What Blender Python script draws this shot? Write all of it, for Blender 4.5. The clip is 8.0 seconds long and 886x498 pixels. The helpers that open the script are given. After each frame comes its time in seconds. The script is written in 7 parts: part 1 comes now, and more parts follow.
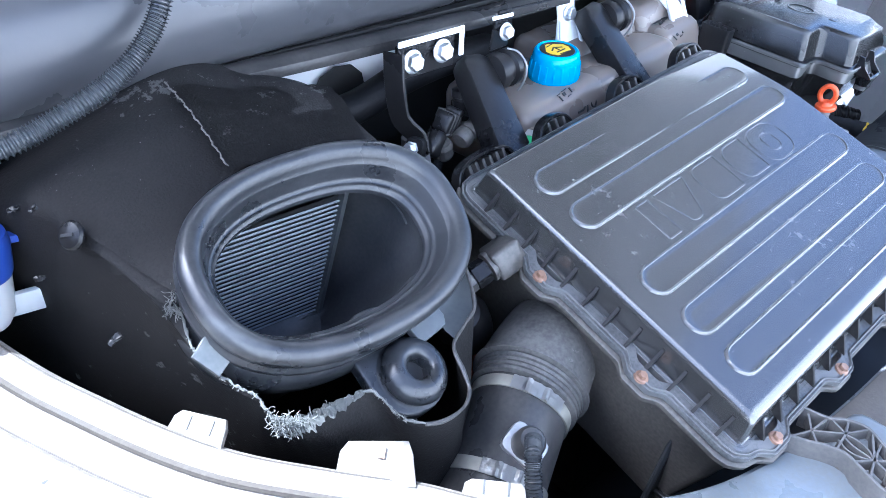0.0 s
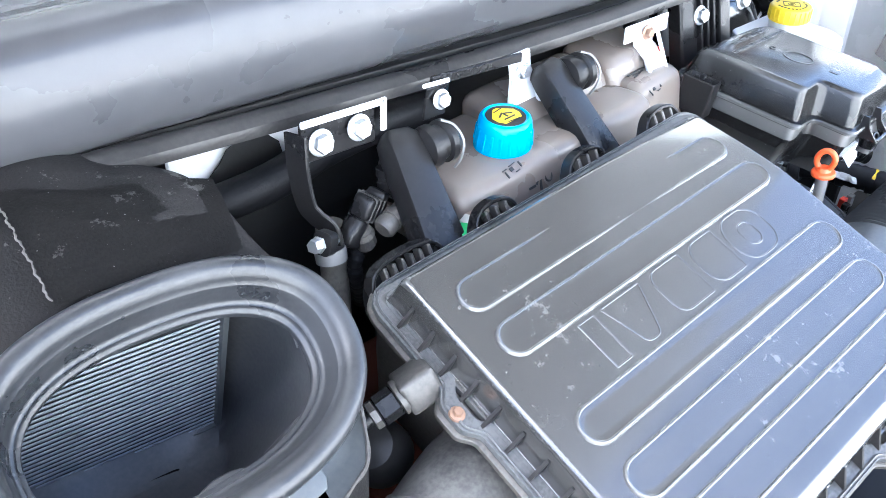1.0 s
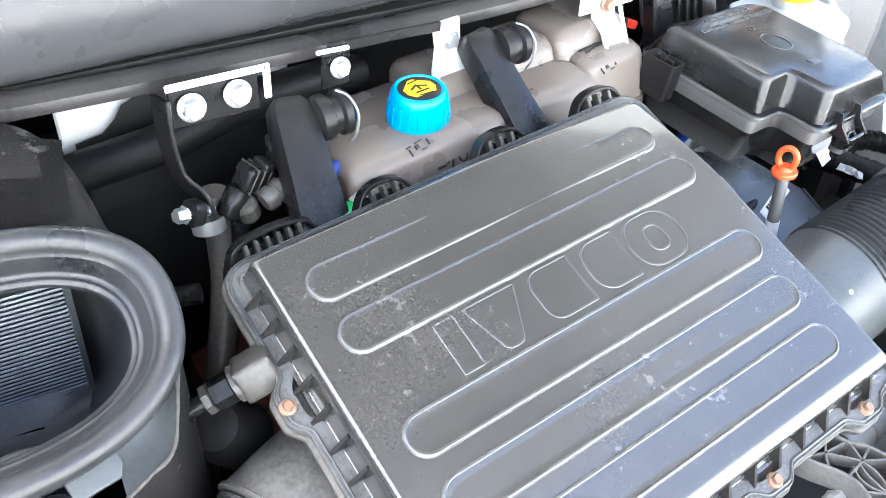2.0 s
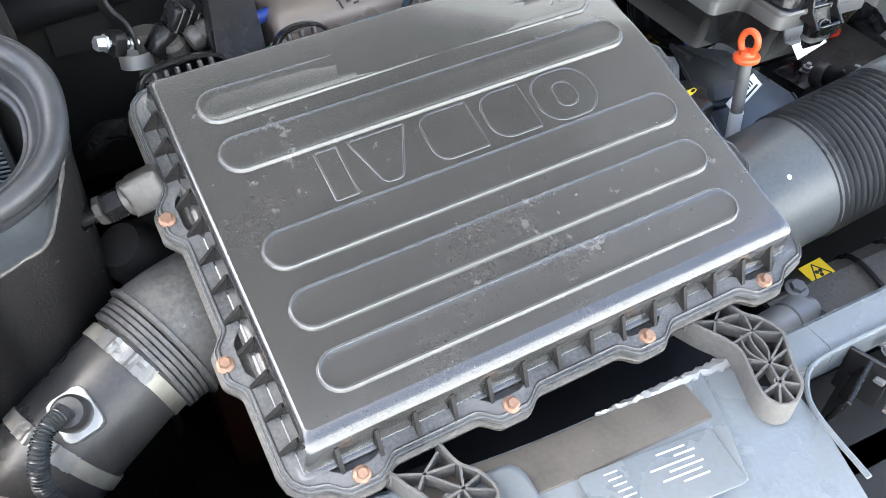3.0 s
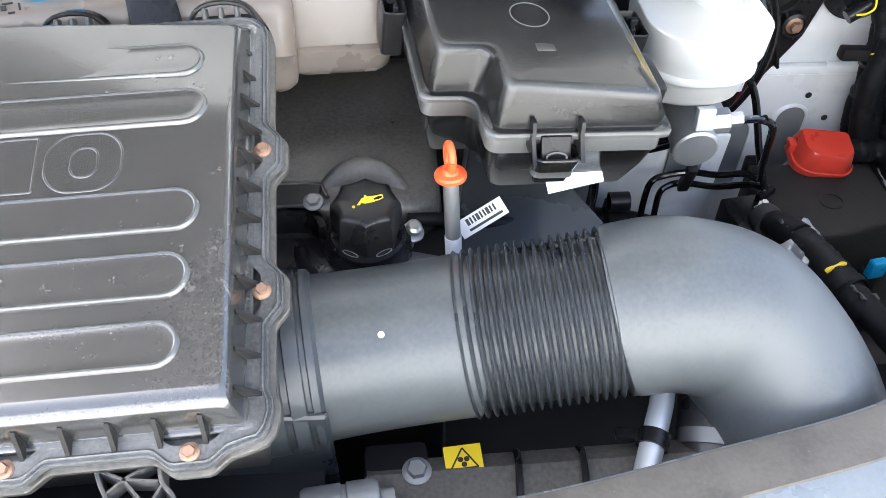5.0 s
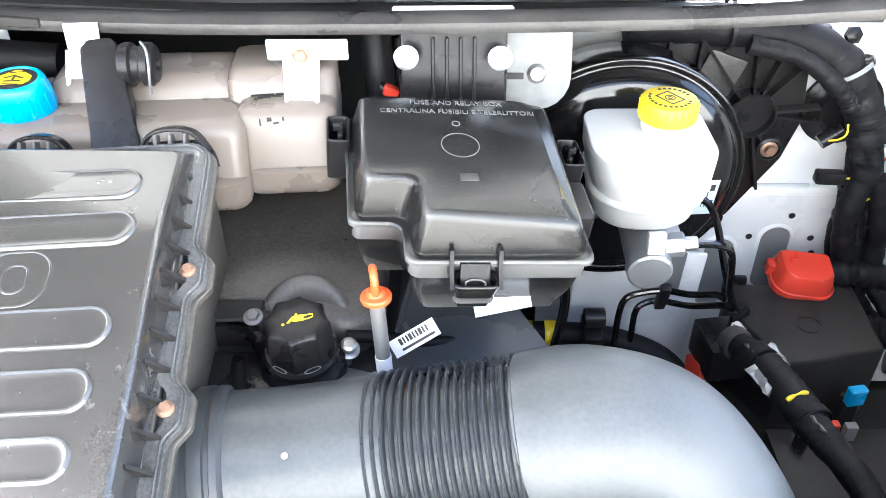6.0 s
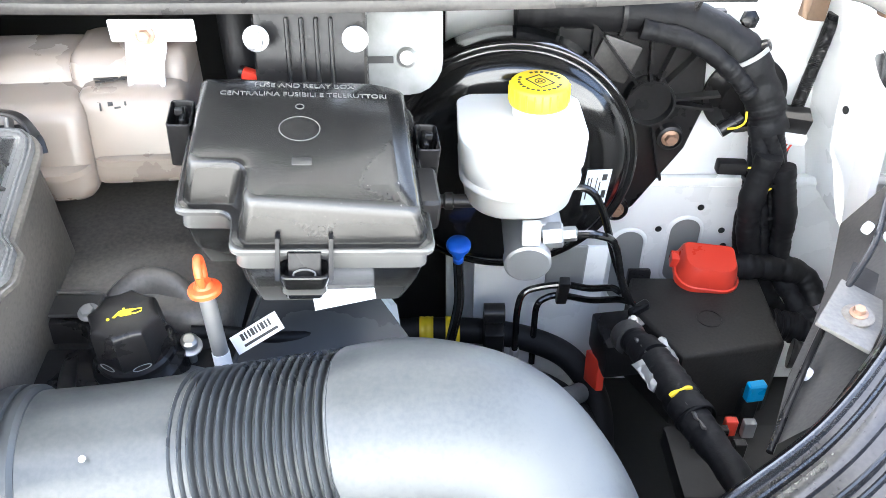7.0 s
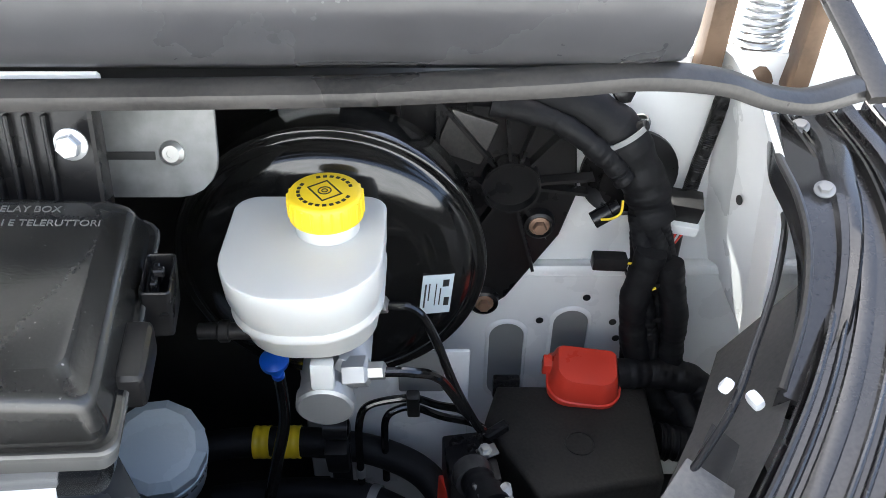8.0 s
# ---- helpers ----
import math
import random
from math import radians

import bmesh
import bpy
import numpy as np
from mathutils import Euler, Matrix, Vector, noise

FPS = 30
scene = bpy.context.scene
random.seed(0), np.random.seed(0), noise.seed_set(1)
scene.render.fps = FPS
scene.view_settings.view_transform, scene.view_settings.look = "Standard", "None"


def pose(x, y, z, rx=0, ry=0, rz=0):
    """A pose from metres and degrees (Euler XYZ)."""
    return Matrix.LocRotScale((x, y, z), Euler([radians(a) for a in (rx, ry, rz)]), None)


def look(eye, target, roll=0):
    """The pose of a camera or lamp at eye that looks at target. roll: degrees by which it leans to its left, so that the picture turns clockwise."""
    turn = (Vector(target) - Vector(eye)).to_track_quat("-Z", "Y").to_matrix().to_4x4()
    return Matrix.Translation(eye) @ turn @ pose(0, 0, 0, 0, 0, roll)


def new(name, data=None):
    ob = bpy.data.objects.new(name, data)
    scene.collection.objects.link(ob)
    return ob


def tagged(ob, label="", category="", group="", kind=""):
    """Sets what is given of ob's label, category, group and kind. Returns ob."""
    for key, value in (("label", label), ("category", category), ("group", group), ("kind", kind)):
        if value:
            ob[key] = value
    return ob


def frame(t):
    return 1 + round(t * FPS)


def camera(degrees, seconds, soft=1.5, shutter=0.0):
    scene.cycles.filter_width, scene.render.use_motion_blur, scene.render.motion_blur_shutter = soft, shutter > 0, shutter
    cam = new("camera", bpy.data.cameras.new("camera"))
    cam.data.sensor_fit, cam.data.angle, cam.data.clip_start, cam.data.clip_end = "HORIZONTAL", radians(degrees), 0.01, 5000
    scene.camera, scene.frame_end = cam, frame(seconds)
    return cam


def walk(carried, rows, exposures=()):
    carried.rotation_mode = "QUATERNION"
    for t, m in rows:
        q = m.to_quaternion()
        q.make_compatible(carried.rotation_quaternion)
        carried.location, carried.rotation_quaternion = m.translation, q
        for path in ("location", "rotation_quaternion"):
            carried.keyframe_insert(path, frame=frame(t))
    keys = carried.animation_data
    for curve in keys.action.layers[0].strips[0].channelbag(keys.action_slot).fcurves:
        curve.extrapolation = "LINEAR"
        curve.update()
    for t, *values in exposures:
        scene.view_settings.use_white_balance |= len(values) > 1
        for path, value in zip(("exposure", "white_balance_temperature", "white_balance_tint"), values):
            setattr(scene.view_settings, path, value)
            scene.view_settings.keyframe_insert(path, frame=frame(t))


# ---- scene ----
cam = camera(56.6, 8.0, soft=0.8)
PATH = [
    (0, (-0.654, -0.218, 1.513), (0.421, 0.985, 0.332), 0.6),
    (0.5, (-0.581, -0.155, 1.514), (0.456, 1.062, 0.312), 0.2),
    (1, (-0.488, -0.156, 1.523), (0.547, 1.065, 0.324), 0.5),
    (1.2, (-0.435, -0.151, 1.536), (0.605, 1.038, 0.31), 2.0),
    (2.3, (-0.316, -0.256, 1.507), (0.464, 1.016, 0.176), 0.5),
    (2.5, (-0.298, -0.293, 1.491), (0.447, 0.974, 0.135), 0.2),
    (3, (-0.238, -0.335, 1.467), (0.395, 0.961, 0.082), 0.0),
    (3.5, (-0.12, -0.336, 1.441), (0.398, 0.996, 0.042), -0.3),
    (4, (0.027, -0.302, 1.42), (0.412, 1.068, 0.016), 0.3),
    (4.5, (0.156, -0.293, 1.409), (0.419, 1.111, 0.01), 0.6),
    (5, (0.293, -0.335, 1.447), (0.397, 1.114, 0.072), 0.9),
    (5.2, (0.329, -0.351, 1.458), (0.378, 1.139, 0.124), 1.2),
    (6.3, (0.414, -0.326, 1.475), (0.382, 1.282, 0.286), -0.7),
    (6.5, (0.432, -0.322, 1.473), (0.401, 1.282, 0.28), -0.5),
    (7, (0.51, -0.312, 1.444), (0.521, 1.29, 0.246), -0.2),
    (7.5, (0.622, -0.191, 1.436), (0.682, 1.408, 0.236), 0.7),
    (8, (0.683, -0.121, 1.443), (0.712, 1.476, 0.239), 0.5),
]
EXPOSURE = [(0.0, 2.75, 4850.0, 8.0), (0.5, 3.45, 5150.0, 6.0), (1.0, 3.55, 5500.0, 5.0), (2.5, 3.4, 6000.0, 4.0), (3.0, 3.0, 6000.0, 4.0), (4.0, 2.78, 6000.0, 4.0), (5.0, 3.15, 6100.0, 5.0), (6.5, 3.85, 6150.0, 4.0), (7.0, 3.85, 6150.0, 4.0), (7.5, 3.75, 6150.0, 4.0), (8.0, 2.55, 6100.0, 4.0)]
walk(cam, [(t, look(eye, target, roll)) for t, eye, target, roll in PATH], EXPOSURE)

# ---- sky, sun, exposure ----
world = bpy.data.worlds.new("sky")
scene.world = world
world.use_nodes = True
wn = world.node_tree
sky = wn.nodes.new("ShaderNodeTexSky")
sky.sky_type = "NISHITA"
sky.sun_disc = False
sky.dust_density = 6.0
sky.air_density = 0.6
sky.ozone_density = 0.3
SUN_EL, SUN_AZ = 62.0, -45.0  # azimuth from +y (behind the bonnet) towards -x
sky.sun_elevation = radians(SUN_EL)
sky.sun_rotation = radians(SUN_AZ)
wn.links.new(sky.outputs[0], wn.nodes["Background"].inputs[0])
wn.nodes["Background"].inputs[1].default_value = 0.15
sun = new("sun", bpy.data.lights.new("sun", "SUN"))
sun.data.energy, sun.data.angle, sun.data.color = 4.0, radians(0.6), (1.0, 0.95, 0.87)
sun_from = Vector((math.sin(radians(SUN_AZ)) * math.cos(radians(SUN_EL)), math.cos(radians(SUN_AZ)) * math.cos(radians(SUN_EL)), math.sin(radians(SUN_EL))))
sun.matrix_world = look(sun_from * 20, (0, 0, 0))


# ---- materials ----
def material(name, base, rough=0.5, metal=0.0, dust=None, dusty=0.0, stain=0.25, grain=260.0, blot=9.0, bump=0.15, spec=0.5, coat=0.0, sub=0.0, specks=0.0, wear_glint=0.0, vary=0.11, thin=0.25, smudge=0.0):
    """A surface with grain and blotches: base colour, optional dust lying in patches, roughness that varies with both."""
    m = bpy.data.materials.new(name)
    m.use_nodes = True
    nt = m.node_tree
    b = nt.nodes["Principled BSDF"]
    tc = nt.nodes.new("ShaderNodeTexCoord")
    fine, broad = nt.nodes.new("ShaderNodeTexNoise"), nt.nodes.new("ShaderNodeTexNoise")
    for node, scale, detail in ((fine, grain, 3.0), (broad, blot, 6.0)):
        node.inputs["Scale"].default_value, node.inputs["Detail"].default_value = scale, detail
        nt.links.new(tc.outputs["Object"], node.inputs["Vector"])
    shade = nt.nodes.new("ShaderNodeValToRGB")
    lo, hi = 1.0 - stain, 1.0 + stain
    shade.color_ramp.elements[0].position, shade.color_ramp.elements[1].position = 0.3, 0.7
    shade.color_ramp.elements[0].color = (*[min(1.0, c * lo) for c in base], 1)
    shade.color_ramp.elements[1].color = (*[min(1.0, c * hi) for c in base], 1)
    nt.links.new(broad.outputs[0], shade.inputs[0])
    colour = shade.outputs[0]
    if dust:
        speck = nt.nodes.new("ShaderNodeMath")
        speck.operation = "MULTIPLY_ADD"
        nt.links.new(fine.outputs[0], speck.inputs[0])
        speck.inputs[1].default_value = 0.7
        nt.links.new(broad.outputs[0], speck.inputs[2])
        where = nt.nodes.new("ShaderNodeValToRGB")
        where.color_ramp.elements[0].position, where.color_ramp.elements[1].position = 0.62, 1.1 if dusty < 0.5 else 0.95
        where.color_ramp.elements[0].color = (dusty * thin,) * 3 + (1,)
        where.color_ramp.elements[1].color = (dusty,) * 3 + (1,)
        nt.links.new(speck.outputs[0], where.inputs[0])
        mix = nt.nodes.new("ShaderNodeMix")
        mix.data_type = "RGBA"
        nt.links.new(where.outputs[0], mix.inputs[0])
        nt.links.new(colour, mix.inputs[6])
        mix.inputs[7].default_value = (*dust, 1)
        colour = mix.outputs[2]
    if specks:
        dot = nt.nodes.new("ShaderNodeTexNoise")
        dot.inputs["Scale"].default_value, dot.inputs["Detail"].default_value = 420.0, 3.0
        nt.links.new(tc.outputs["Object"], dot.inputs["Vector"])
        both = nt.nodes.new("ShaderNodeMath")
        both.operation = "MULTIPLY_ADD"
        nt.links.new(broad.outputs[0], both.inputs[0])
        both.inputs[1].default_value = 0.22
        nt.links.new(dot.outputs[0], both.inputs[2])
        cut = nt.nodes.new("ShaderNodeValToRGB")
        cut.color_ramp.elements[0].position, cut.color_ramp.elements[1].position = 0.835, 0.89
        cut.color_ramp.elements[0].color, cut.color_ramp.elements[1].color = (0, 0, 0, 1), (specks, specks, specks, 1)
        nt.links.new(both.outputs[0], cut.inputs[0])
        top = nt.nodes.new("ShaderNodeMix")
        top.data_type = "RGBA"
        nt.links.new(cut.outputs[0], top.inputs[0])
        nt.links.new(colour, top.inputs[6])
        top.inputs[7].default_value = (0.62, 0.62, 0.6, 1)
        colour = top.outputs[2]
    if smudge:
        spot = nt.nodes.new("ShaderNodeTexNoise")
        spot.inputs["Scale"].default_value, spot.inputs["Detail"].default_value, spot.inputs["Roughness"].default_value = 70.0, 8.0, 0.7
        nt.links.new(tc.outputs["Object"], spot.inputs["Vector"])
        total = nt.nodes.new("ShaderNodeMath")
        total.operation = "MULTIPLY_ADD"
        nt.links.new(broad.outputs[0], total.inputs[0])
        total.inputs[1].default_value = 0.6
        nt.links.new(spot.outputs[0], total.inputs[2])
        edge = nt.nodes.new("ShaderNodeValToRGB")
        edge.color_ramp.elements[0].position, edge.color_ramp.elements[1].position = 0.97, 1.10
        edge.color_ramp.elements[0].color, edge.color_ramp.elements[1].color = (0, 0, 0, 1), (smudge, smudge, smudge, 1)
        nt.links.new(total.outputs[0], edge.inputs[0])
        pale = nt.nodes.new("ShaderNodeMix")
        pale.data_type = "RGBA"
        nt.links.new(edge.outputs[0], pale.inputs[0])
        nt.links.new(colour, pale.inputs[6])
        pale.inputs[7].default_value = (0.30, 0.29, 0.27, 1)
        colour = pale.outputs[2]
    # pale convex edges: rubbed plastic plus edge highlights painted into the colour
    if wear_glint:
        geo = nt.nodes.new("ShaderNodeNewGeometry")
        rub = nt.nodes.new("ShaderNodeValToRGB")
        rub.color_ramp.elements[0].position, rub.color_ramp.elements[1].position = 0.515, 0.60
        rub.color_ramp.elements[0].color, rub.color_ramp.elements[1].color = (0, 0, 0, 1), (wear_glint, wear_glint, wear_glint, 1)
        nt.links.new(geo.outputs["Pointiness"], rub.inputs[0])
        worn = nt.nodes.new("ShaderNodeMix")
        worn.data_type = "RGBA"
        nt.links.new(rub.outputs[0], worn.inputs[0])
        nt.links.new(colour, worn.inputs[6])
        worn.inputs[7].default_value = (0.34, 0.34, 0.33, 1)
        colour = worn.outputs[2]
    nt.links.new(colour, b.inputs["Base Color"])
    rr = nt.nodes.new("ShaderNodeMapRange")
    rr.inputs[1].default_value, rr.inputs[2].default_value = 0.3, 0.7
    rr.inputs[3].default_value, rr.inputs[4].default_value = max(0.03, rough - vary), min(1.0, rough + vary)
    nt.links.new(broad.outputs[0], rr.inputs[0])
    nt.links.new(rr.outputs[0], b.inputs["Roughness"])
    b.inputs["Metallic"].default_value = metal
    b.inputs["Specular IOR Level"].default_value = spec
    b.inputs["Coat Weight"].default_value = coat
    b.inputs["Coat Roughness"].default_value = 0.11
    if sub:
        b.inputs["Subsurface Weight"].default_value = sub
        b.inputs["Subsurface Radius"].default_value = (0.02, 0.015, 0.012)
        b.inputs["Subsurface Scale"].default_value = 0.5
    if bump:
        bp = nt.nodes.new("ShaderNodeBump")
        bp.inputs["Strength"].default_value, bp.inputs["Distance"].default_value = bump, 0.001
        nt.links.new(fine.outputs[0], bp.inputs["Height"])
        nt.links.new(bp.outputs[0], b.inputs["Normal"])
    return m


DUST = (0.30, 0.27, 0.23)
M = {
    "lid": material("dusty black plastic", (0.014, 0.0143, 0.015), 0.25, dust=(0.215, 0.205, 0.185), dusty=0.13, thin=0.6, bump=0.07, grain=460, blot=7, spec=0.8, specks=0.2, smudge=0.25, wear_glint=0.35, coat=1.0, vary=0.025, stain=0.1),
    "flange": material("dust-covered black plastic", (0.022, 0.023, 0.025), 0.42, dust=(0.20, 0.20, 0.195), dusty=0.5, blot=16, grain=420, bump=0.15, spec=0.5, specks=0.25),
    # lid plastic blackened: the shadow side of the gussets is in the colour
    "fin": material("black fin plastic with shade in its colour", (0.008, 0.008, 0.009), 0.5, dust=DUST, dusty=0.06, spec=0.25),
    "mark": material("dusty black moulded plastic", (0.014, 0.0143, 0.015), 0.25, dust=(0.215, 0.205, 0.185), dusty=0.13, thin=0.6, bump=0.07, grain=460, blot=7, spec=0.8, specks=0.2, smudge=0.25, coat=1.0, vary=0.025, stain=0.1),
    "black": material("black plastic", (0.008, 0.008, 0.009), 0.30, dust=DUST, dusty=0.025, bump=0.08, spec=0.28),
    "matte": material("matte dusty black plastic", (0.010, 0.0097, 0.0094), 0.6, dust=DUST, dusty=0.06, grain=300, bump=0.35, spec=0.25, blot=20),
    "fuse": material("scuffed black plastic", (0.008, 0.0079, 0.0078), 0.20, dust=(0.22, 0.21, 0.195), dusty=0.03, grain=420, bump=0.07, spec=0.5, specks=0.25, wear_glint=0.4, vary=0.05),
    "grimy": material("grimy grey-black plastic", (0.030, 0.029, 0.027), 0.5, dust=(0.26, 0.235, 0.20), dusty=0.34, specks=0.2),
    "rubber": material("black rubber", (0.024, 0.025, 0.027), 0.34, dust=DUST, dusty=0.12, bump=0.06, spec=0.4),
    "seal": material("grey-black rubber seal", (0.018, 0.018, 0.019), 0.32, dust=DUST, dusty=0.10, bump=0.1, spec=0.4),
    "foam": material("black felt insulation", (0.0055, 0.0053, 0.0056), 0.75, dust=(0.22, 0.195, 0.17), dusty=0.05, grain=500, bump=0.5, spec=0.2, specks=0.25, smudge=0.22),
    "fray": material("torn grey felt fibres", (0.125, 0.127, 0.118), 0.95, stain=0.4),
    "duct": material("grey moulded plastic", (0.054, 0.061, 0.066), 0.36, dust=(0.24, 0.235, 0.215), dusty=0.18, stain=0.30, blot=6, bump=0.05),
    "collar": material("grey rubber collar", (0.055, 0.060, 0.064), 0.42, stain=0.25, bump=0.05),
    "dirty": material("dirt-caked painted steel", (0.085, 0.077, 0.067), 0.65, dust=(0.135, 0.118, 0.096), dusty=0.6, blot=22, stain=0.3, specks=0.2, bump=0.25),
    "web": material("dusty grey lattice plastic", (0.085, 0.085, 0.084), 0.5, dust=DUST, dusty=0.3, bump=0.1),
    "bellows": material("dark bellows plastic", (0.042, 0.045, 0.048), 0.30, bump=0.04, spec=0.4),
    "cowl": material("dark cowl plastic", (0.056, 0.056, 0.060), 0.29, stain=0.15, bump=0.05),
    "white": material("white body paint", (0.86, 0.87, 0.87), 0.28, stain=0.05, bump=0.02, coat=0.4),
    "primer": material("grey sealed sheet metal", (0.22, 0.225, 0.225), 0.5, stain=0.12),
    "panel": material("dusty pale blue-grey painted steel", (0.165, 0.195, 0.22), 0.3, dust=(0.15, 0.135, 0.11), dusty=0.45, stain=0.15, blot=14),
    "cream": material("dusty off-white plastic", (0.22, 0.204, 0.182), 0.6, dust=(0.07, 0.058, 0.045), dusty=0.75, blot=14, stain=0.15, specks=0.2),
    "grit": material("brown-grey road dirt on paint", (0.075, 0.064, 0.052), 0.8, dust=(0.04, 0.033, 0.026), dusty=0.75, blot=26, stain=0.3, bump=0.3),
    "tank": material("yellowed translucent plastic", (0.188, 0.158, 0.134), 0.30, stain=0.12, blot=12, bump=0.03, sub=0.35),
    "milk": material("milky white plastic", (0.54, 0.545, 0.53), 0.42, stain=0.03, bump=0.03, sub=0.3),
    "booster": material("gloss black enamel", (0.008, 0.0078, 0.0075), 0.13, stain=0.1, bump=0.0, spec=0.7, vary=0.03),
    "alloy": material("cast aluminium", (0.44, 0.45, 0.455), 0.42, metal=0.75, stain=0.15, grain=600),
    "galv": material("dull galvanised sheet", (0.20, 0.205, 0.205), 0.5, metal=0.35, stain=0.3, blot=40, grain=300),
    "zinc": material("zinc-plated steel", (0.50, 0.50, 0.48), 0.36, metal=0.85, stain=0.15),
    "bright": material("bright zinc bolt steel", (0.58, 0.59, 0.60), 0.34, metal=0.85, stain=0.15),
    "steel": material("dull grey steel", (0.27, 0.27, 0.27), 0.55, metal=0.6, stain=0.25),
    "band": material("dull yellowed steel band", (0.36, 0.345, 0.29), 0.5, metal=0.5, stain=0.3, blot=40),
    "foil": material("crumpled aluminium foil", (0.40, 0.40, 0.39), 0.5, metal=0.7, grain=140, bump=0.9, stain=0.2),
    "copper": material("rust-toned bolt steel", (0.30, 0.185, 0.125), 0.45, metal=0.4, stain=0.4, blot=60),
    "brown": material("rusty brown steel", (0.115, 0.070, 0.042), 0.5, metal=0.35, stain=0.45, blot=30, dust=(0.16, 0.11, 0.07), dusty=0.4),
    "blue": material("bright blue plastic", (0.004, 0.31, 0.64), 0.32, stain=0.06, bump=0.02),
    "royal": material("royal blue plastic", (0.012, 0.11, 0.62), 0.35, stain=0.06),
    "navy": material("dark blue plastic", (0.03, 0.06, 0.28), 0.4, stain=0.06),
    "yellow": material("yellow plastic", (0.82, 0.58, 0.02), 0.4, stain=0.05, bump=0.02),
    "orange": material("orange-red plastic", (0.80, 0.115, 0.03), 0.38, stain=0.06, bump=0.02),
    "red": material("red terminal plastic", (0.66, 0.05, 0.028), 0.34, stain=0.08, bump=0.03),
    "green": material("green plastic", (0.02, 0.38, 0.10), 0.4, stain=0.05),
    "paper": material("white paper label", (0.78, 0.79, 0.80), 0.5, stain=0.04),
    # print, and the shade painted into holes, slots and gaps
    "ink_and_shade": material("black print and shaded openings", (0.02, 0.02, 0.02), 0.5),
    "tape": material("black harness tape", (0.006, 0.006, 0.007), 0.6, grain=180, bump=0.4, spec=0.25),
    # engine metal; also the black put in where openings lie in shade
    "deep": material("oily black engine metal and shaded depths", (0.010, 0.010, 0.010), 0.6),
    "pleat": material("grey-blue pleated filter paper", (0.30, 0.325, 0.37), 0.8, stain=0.25),
    "bonnet": material("grey underside darkened for reflections", (0.15, 0.15, 0.149), 0.5),
    "pad": material("grey felt lining", (0.085, 0.083, 0.082), 0.85, dust=DUST, dusty=0.2, grain=400, bump=0.4, spec=0.2),
    "wall": material("pale bounce wall", (0.70, 0.72, 0.74), 0.9, grain=30, blot=0.8),
    "ground_bounce": material("pale ground for bounced light", (0.42, 0.415, 0.405), 0.9, grain=60, blot=0.4),
    "filter": material("pale blue-grey painted can", (0.55, 0.62, 0.66), 0.3, stain=0.05),
    "tubegrey": material("pale grey aluminium pipe", (0.58, 0.60, 0.61), 0.4, metal=0.4, stain=0.1),
    "rib": material("dark grey-black plastic", (0.022, 0.022, 0.023), 0.35, dust=DUST, dusty=0.25),
    "channel": material("glossy ribbed black channel", (0.014, 0.014, 0.0155), 0.20, dust=DUST, dusty=0.05, spec=0.6, bump=0.05),
    "liner": material("grey plastic liner", (0.024, 0.024, 0.026), 0.5, dust=DUST, dusty=0.15),
    "boot": material("dusty black rubber boot", (0.03, 0.031, 0.033), 0.4, dust=(0.28, 0.265, 0.24), dusty=0.38, blot=16, bump=0.12, smudge=0.5),
    "lip": material("black lip rubber", (0.012, 0.0135, 0.017), 0.33, dust=(0.24, 0.235, 0.22), dusty=0.10, blot=16, bump=0.04, spec=0.55),
    "chamber": material("dusty grey chamber plastic", (0.036, 0.040, 0.047), 0.42, dust=DUST, dusty=0.15, blot=14),
    "bracket": material("dusty grey bracket steel", (0.10, 0.097, 0.09), 0.5, dust=(0.3, 0.27, 0.23), dusty=0.4, blot=20),
    "brick": material("dull red engine paint", (0.16, 0.05, 0.03), 0.6),
}


# ---- mesh helpers: everything is given in world metres unless local=True ----
WORLD = {}


def thing(name, label, category, at=(0, 0, 0), m=None, group="", kind=""):
    ob = new(name)
    ob.empty_display_size = 0.02
    ob.matrix_world = m if m is not None else Matrix.Translation(at)
    WORLD[ob.name] = ob.matrix_world.copy()
    return tagged(ob, label, category, group, kind)


def as_mesh(name, bm, mat, angle=35.0):
    bmesh.ops.recalc_face_normals(bm, faces=bm.faces)
    me = bpy.data.meshes.new(name)
    bm.to_mesh(me)
    bm.free()
    me.materials.append(M[mat])
    for p in me.polygons:
        p.use_smooth = True
    me.set_sharp_from_angle(angle=radians(angle))
    return me


def part(name, bm, mat, parent=None, label="", local=False, angle=35.0, category="", kind="", group=""):
    """Links a bmesh as one mesh object, under a thing or a part, or as a top-level thing of its own."""
    if parent is not None and not local:
        bm.transform(WORLD[parent.name].inverted())
    ob = new(name, as_mesh(name, bm, mat, angle))
    ob.parent = parent
    WORLD[ob.name] = WORLD[parent.name] if parent is not None else Matrix()
    return tagged(ob, label, category, group, kind)


def piece(name, mesh, parent, m, label=""):
    ob = new(name, mesh)
    ob.parent = parent
    ob.matrix_basis = m
    WORLD[ob.name] = WORLD[parent.name] @ m
    return tagged(ob, label)


def seat(m, *things):
    """Moves finished things, with all their parts, by a world matrix."""
    for ob in things:
        WORLD[ob.name] = m @ WORLD[ob.name]
        ob.matrix_world = WORLD[ob.name]


def join(*bms):
    out = bms[0]
    for b in bms[1:]:
        tmp = bpy.data.meshes.new("tmp")
        b.to_mesh(tmp)
        b.free()
        out.from_mesh(tmp)
        bpy.data.meshes.remove(tmp)
    return out


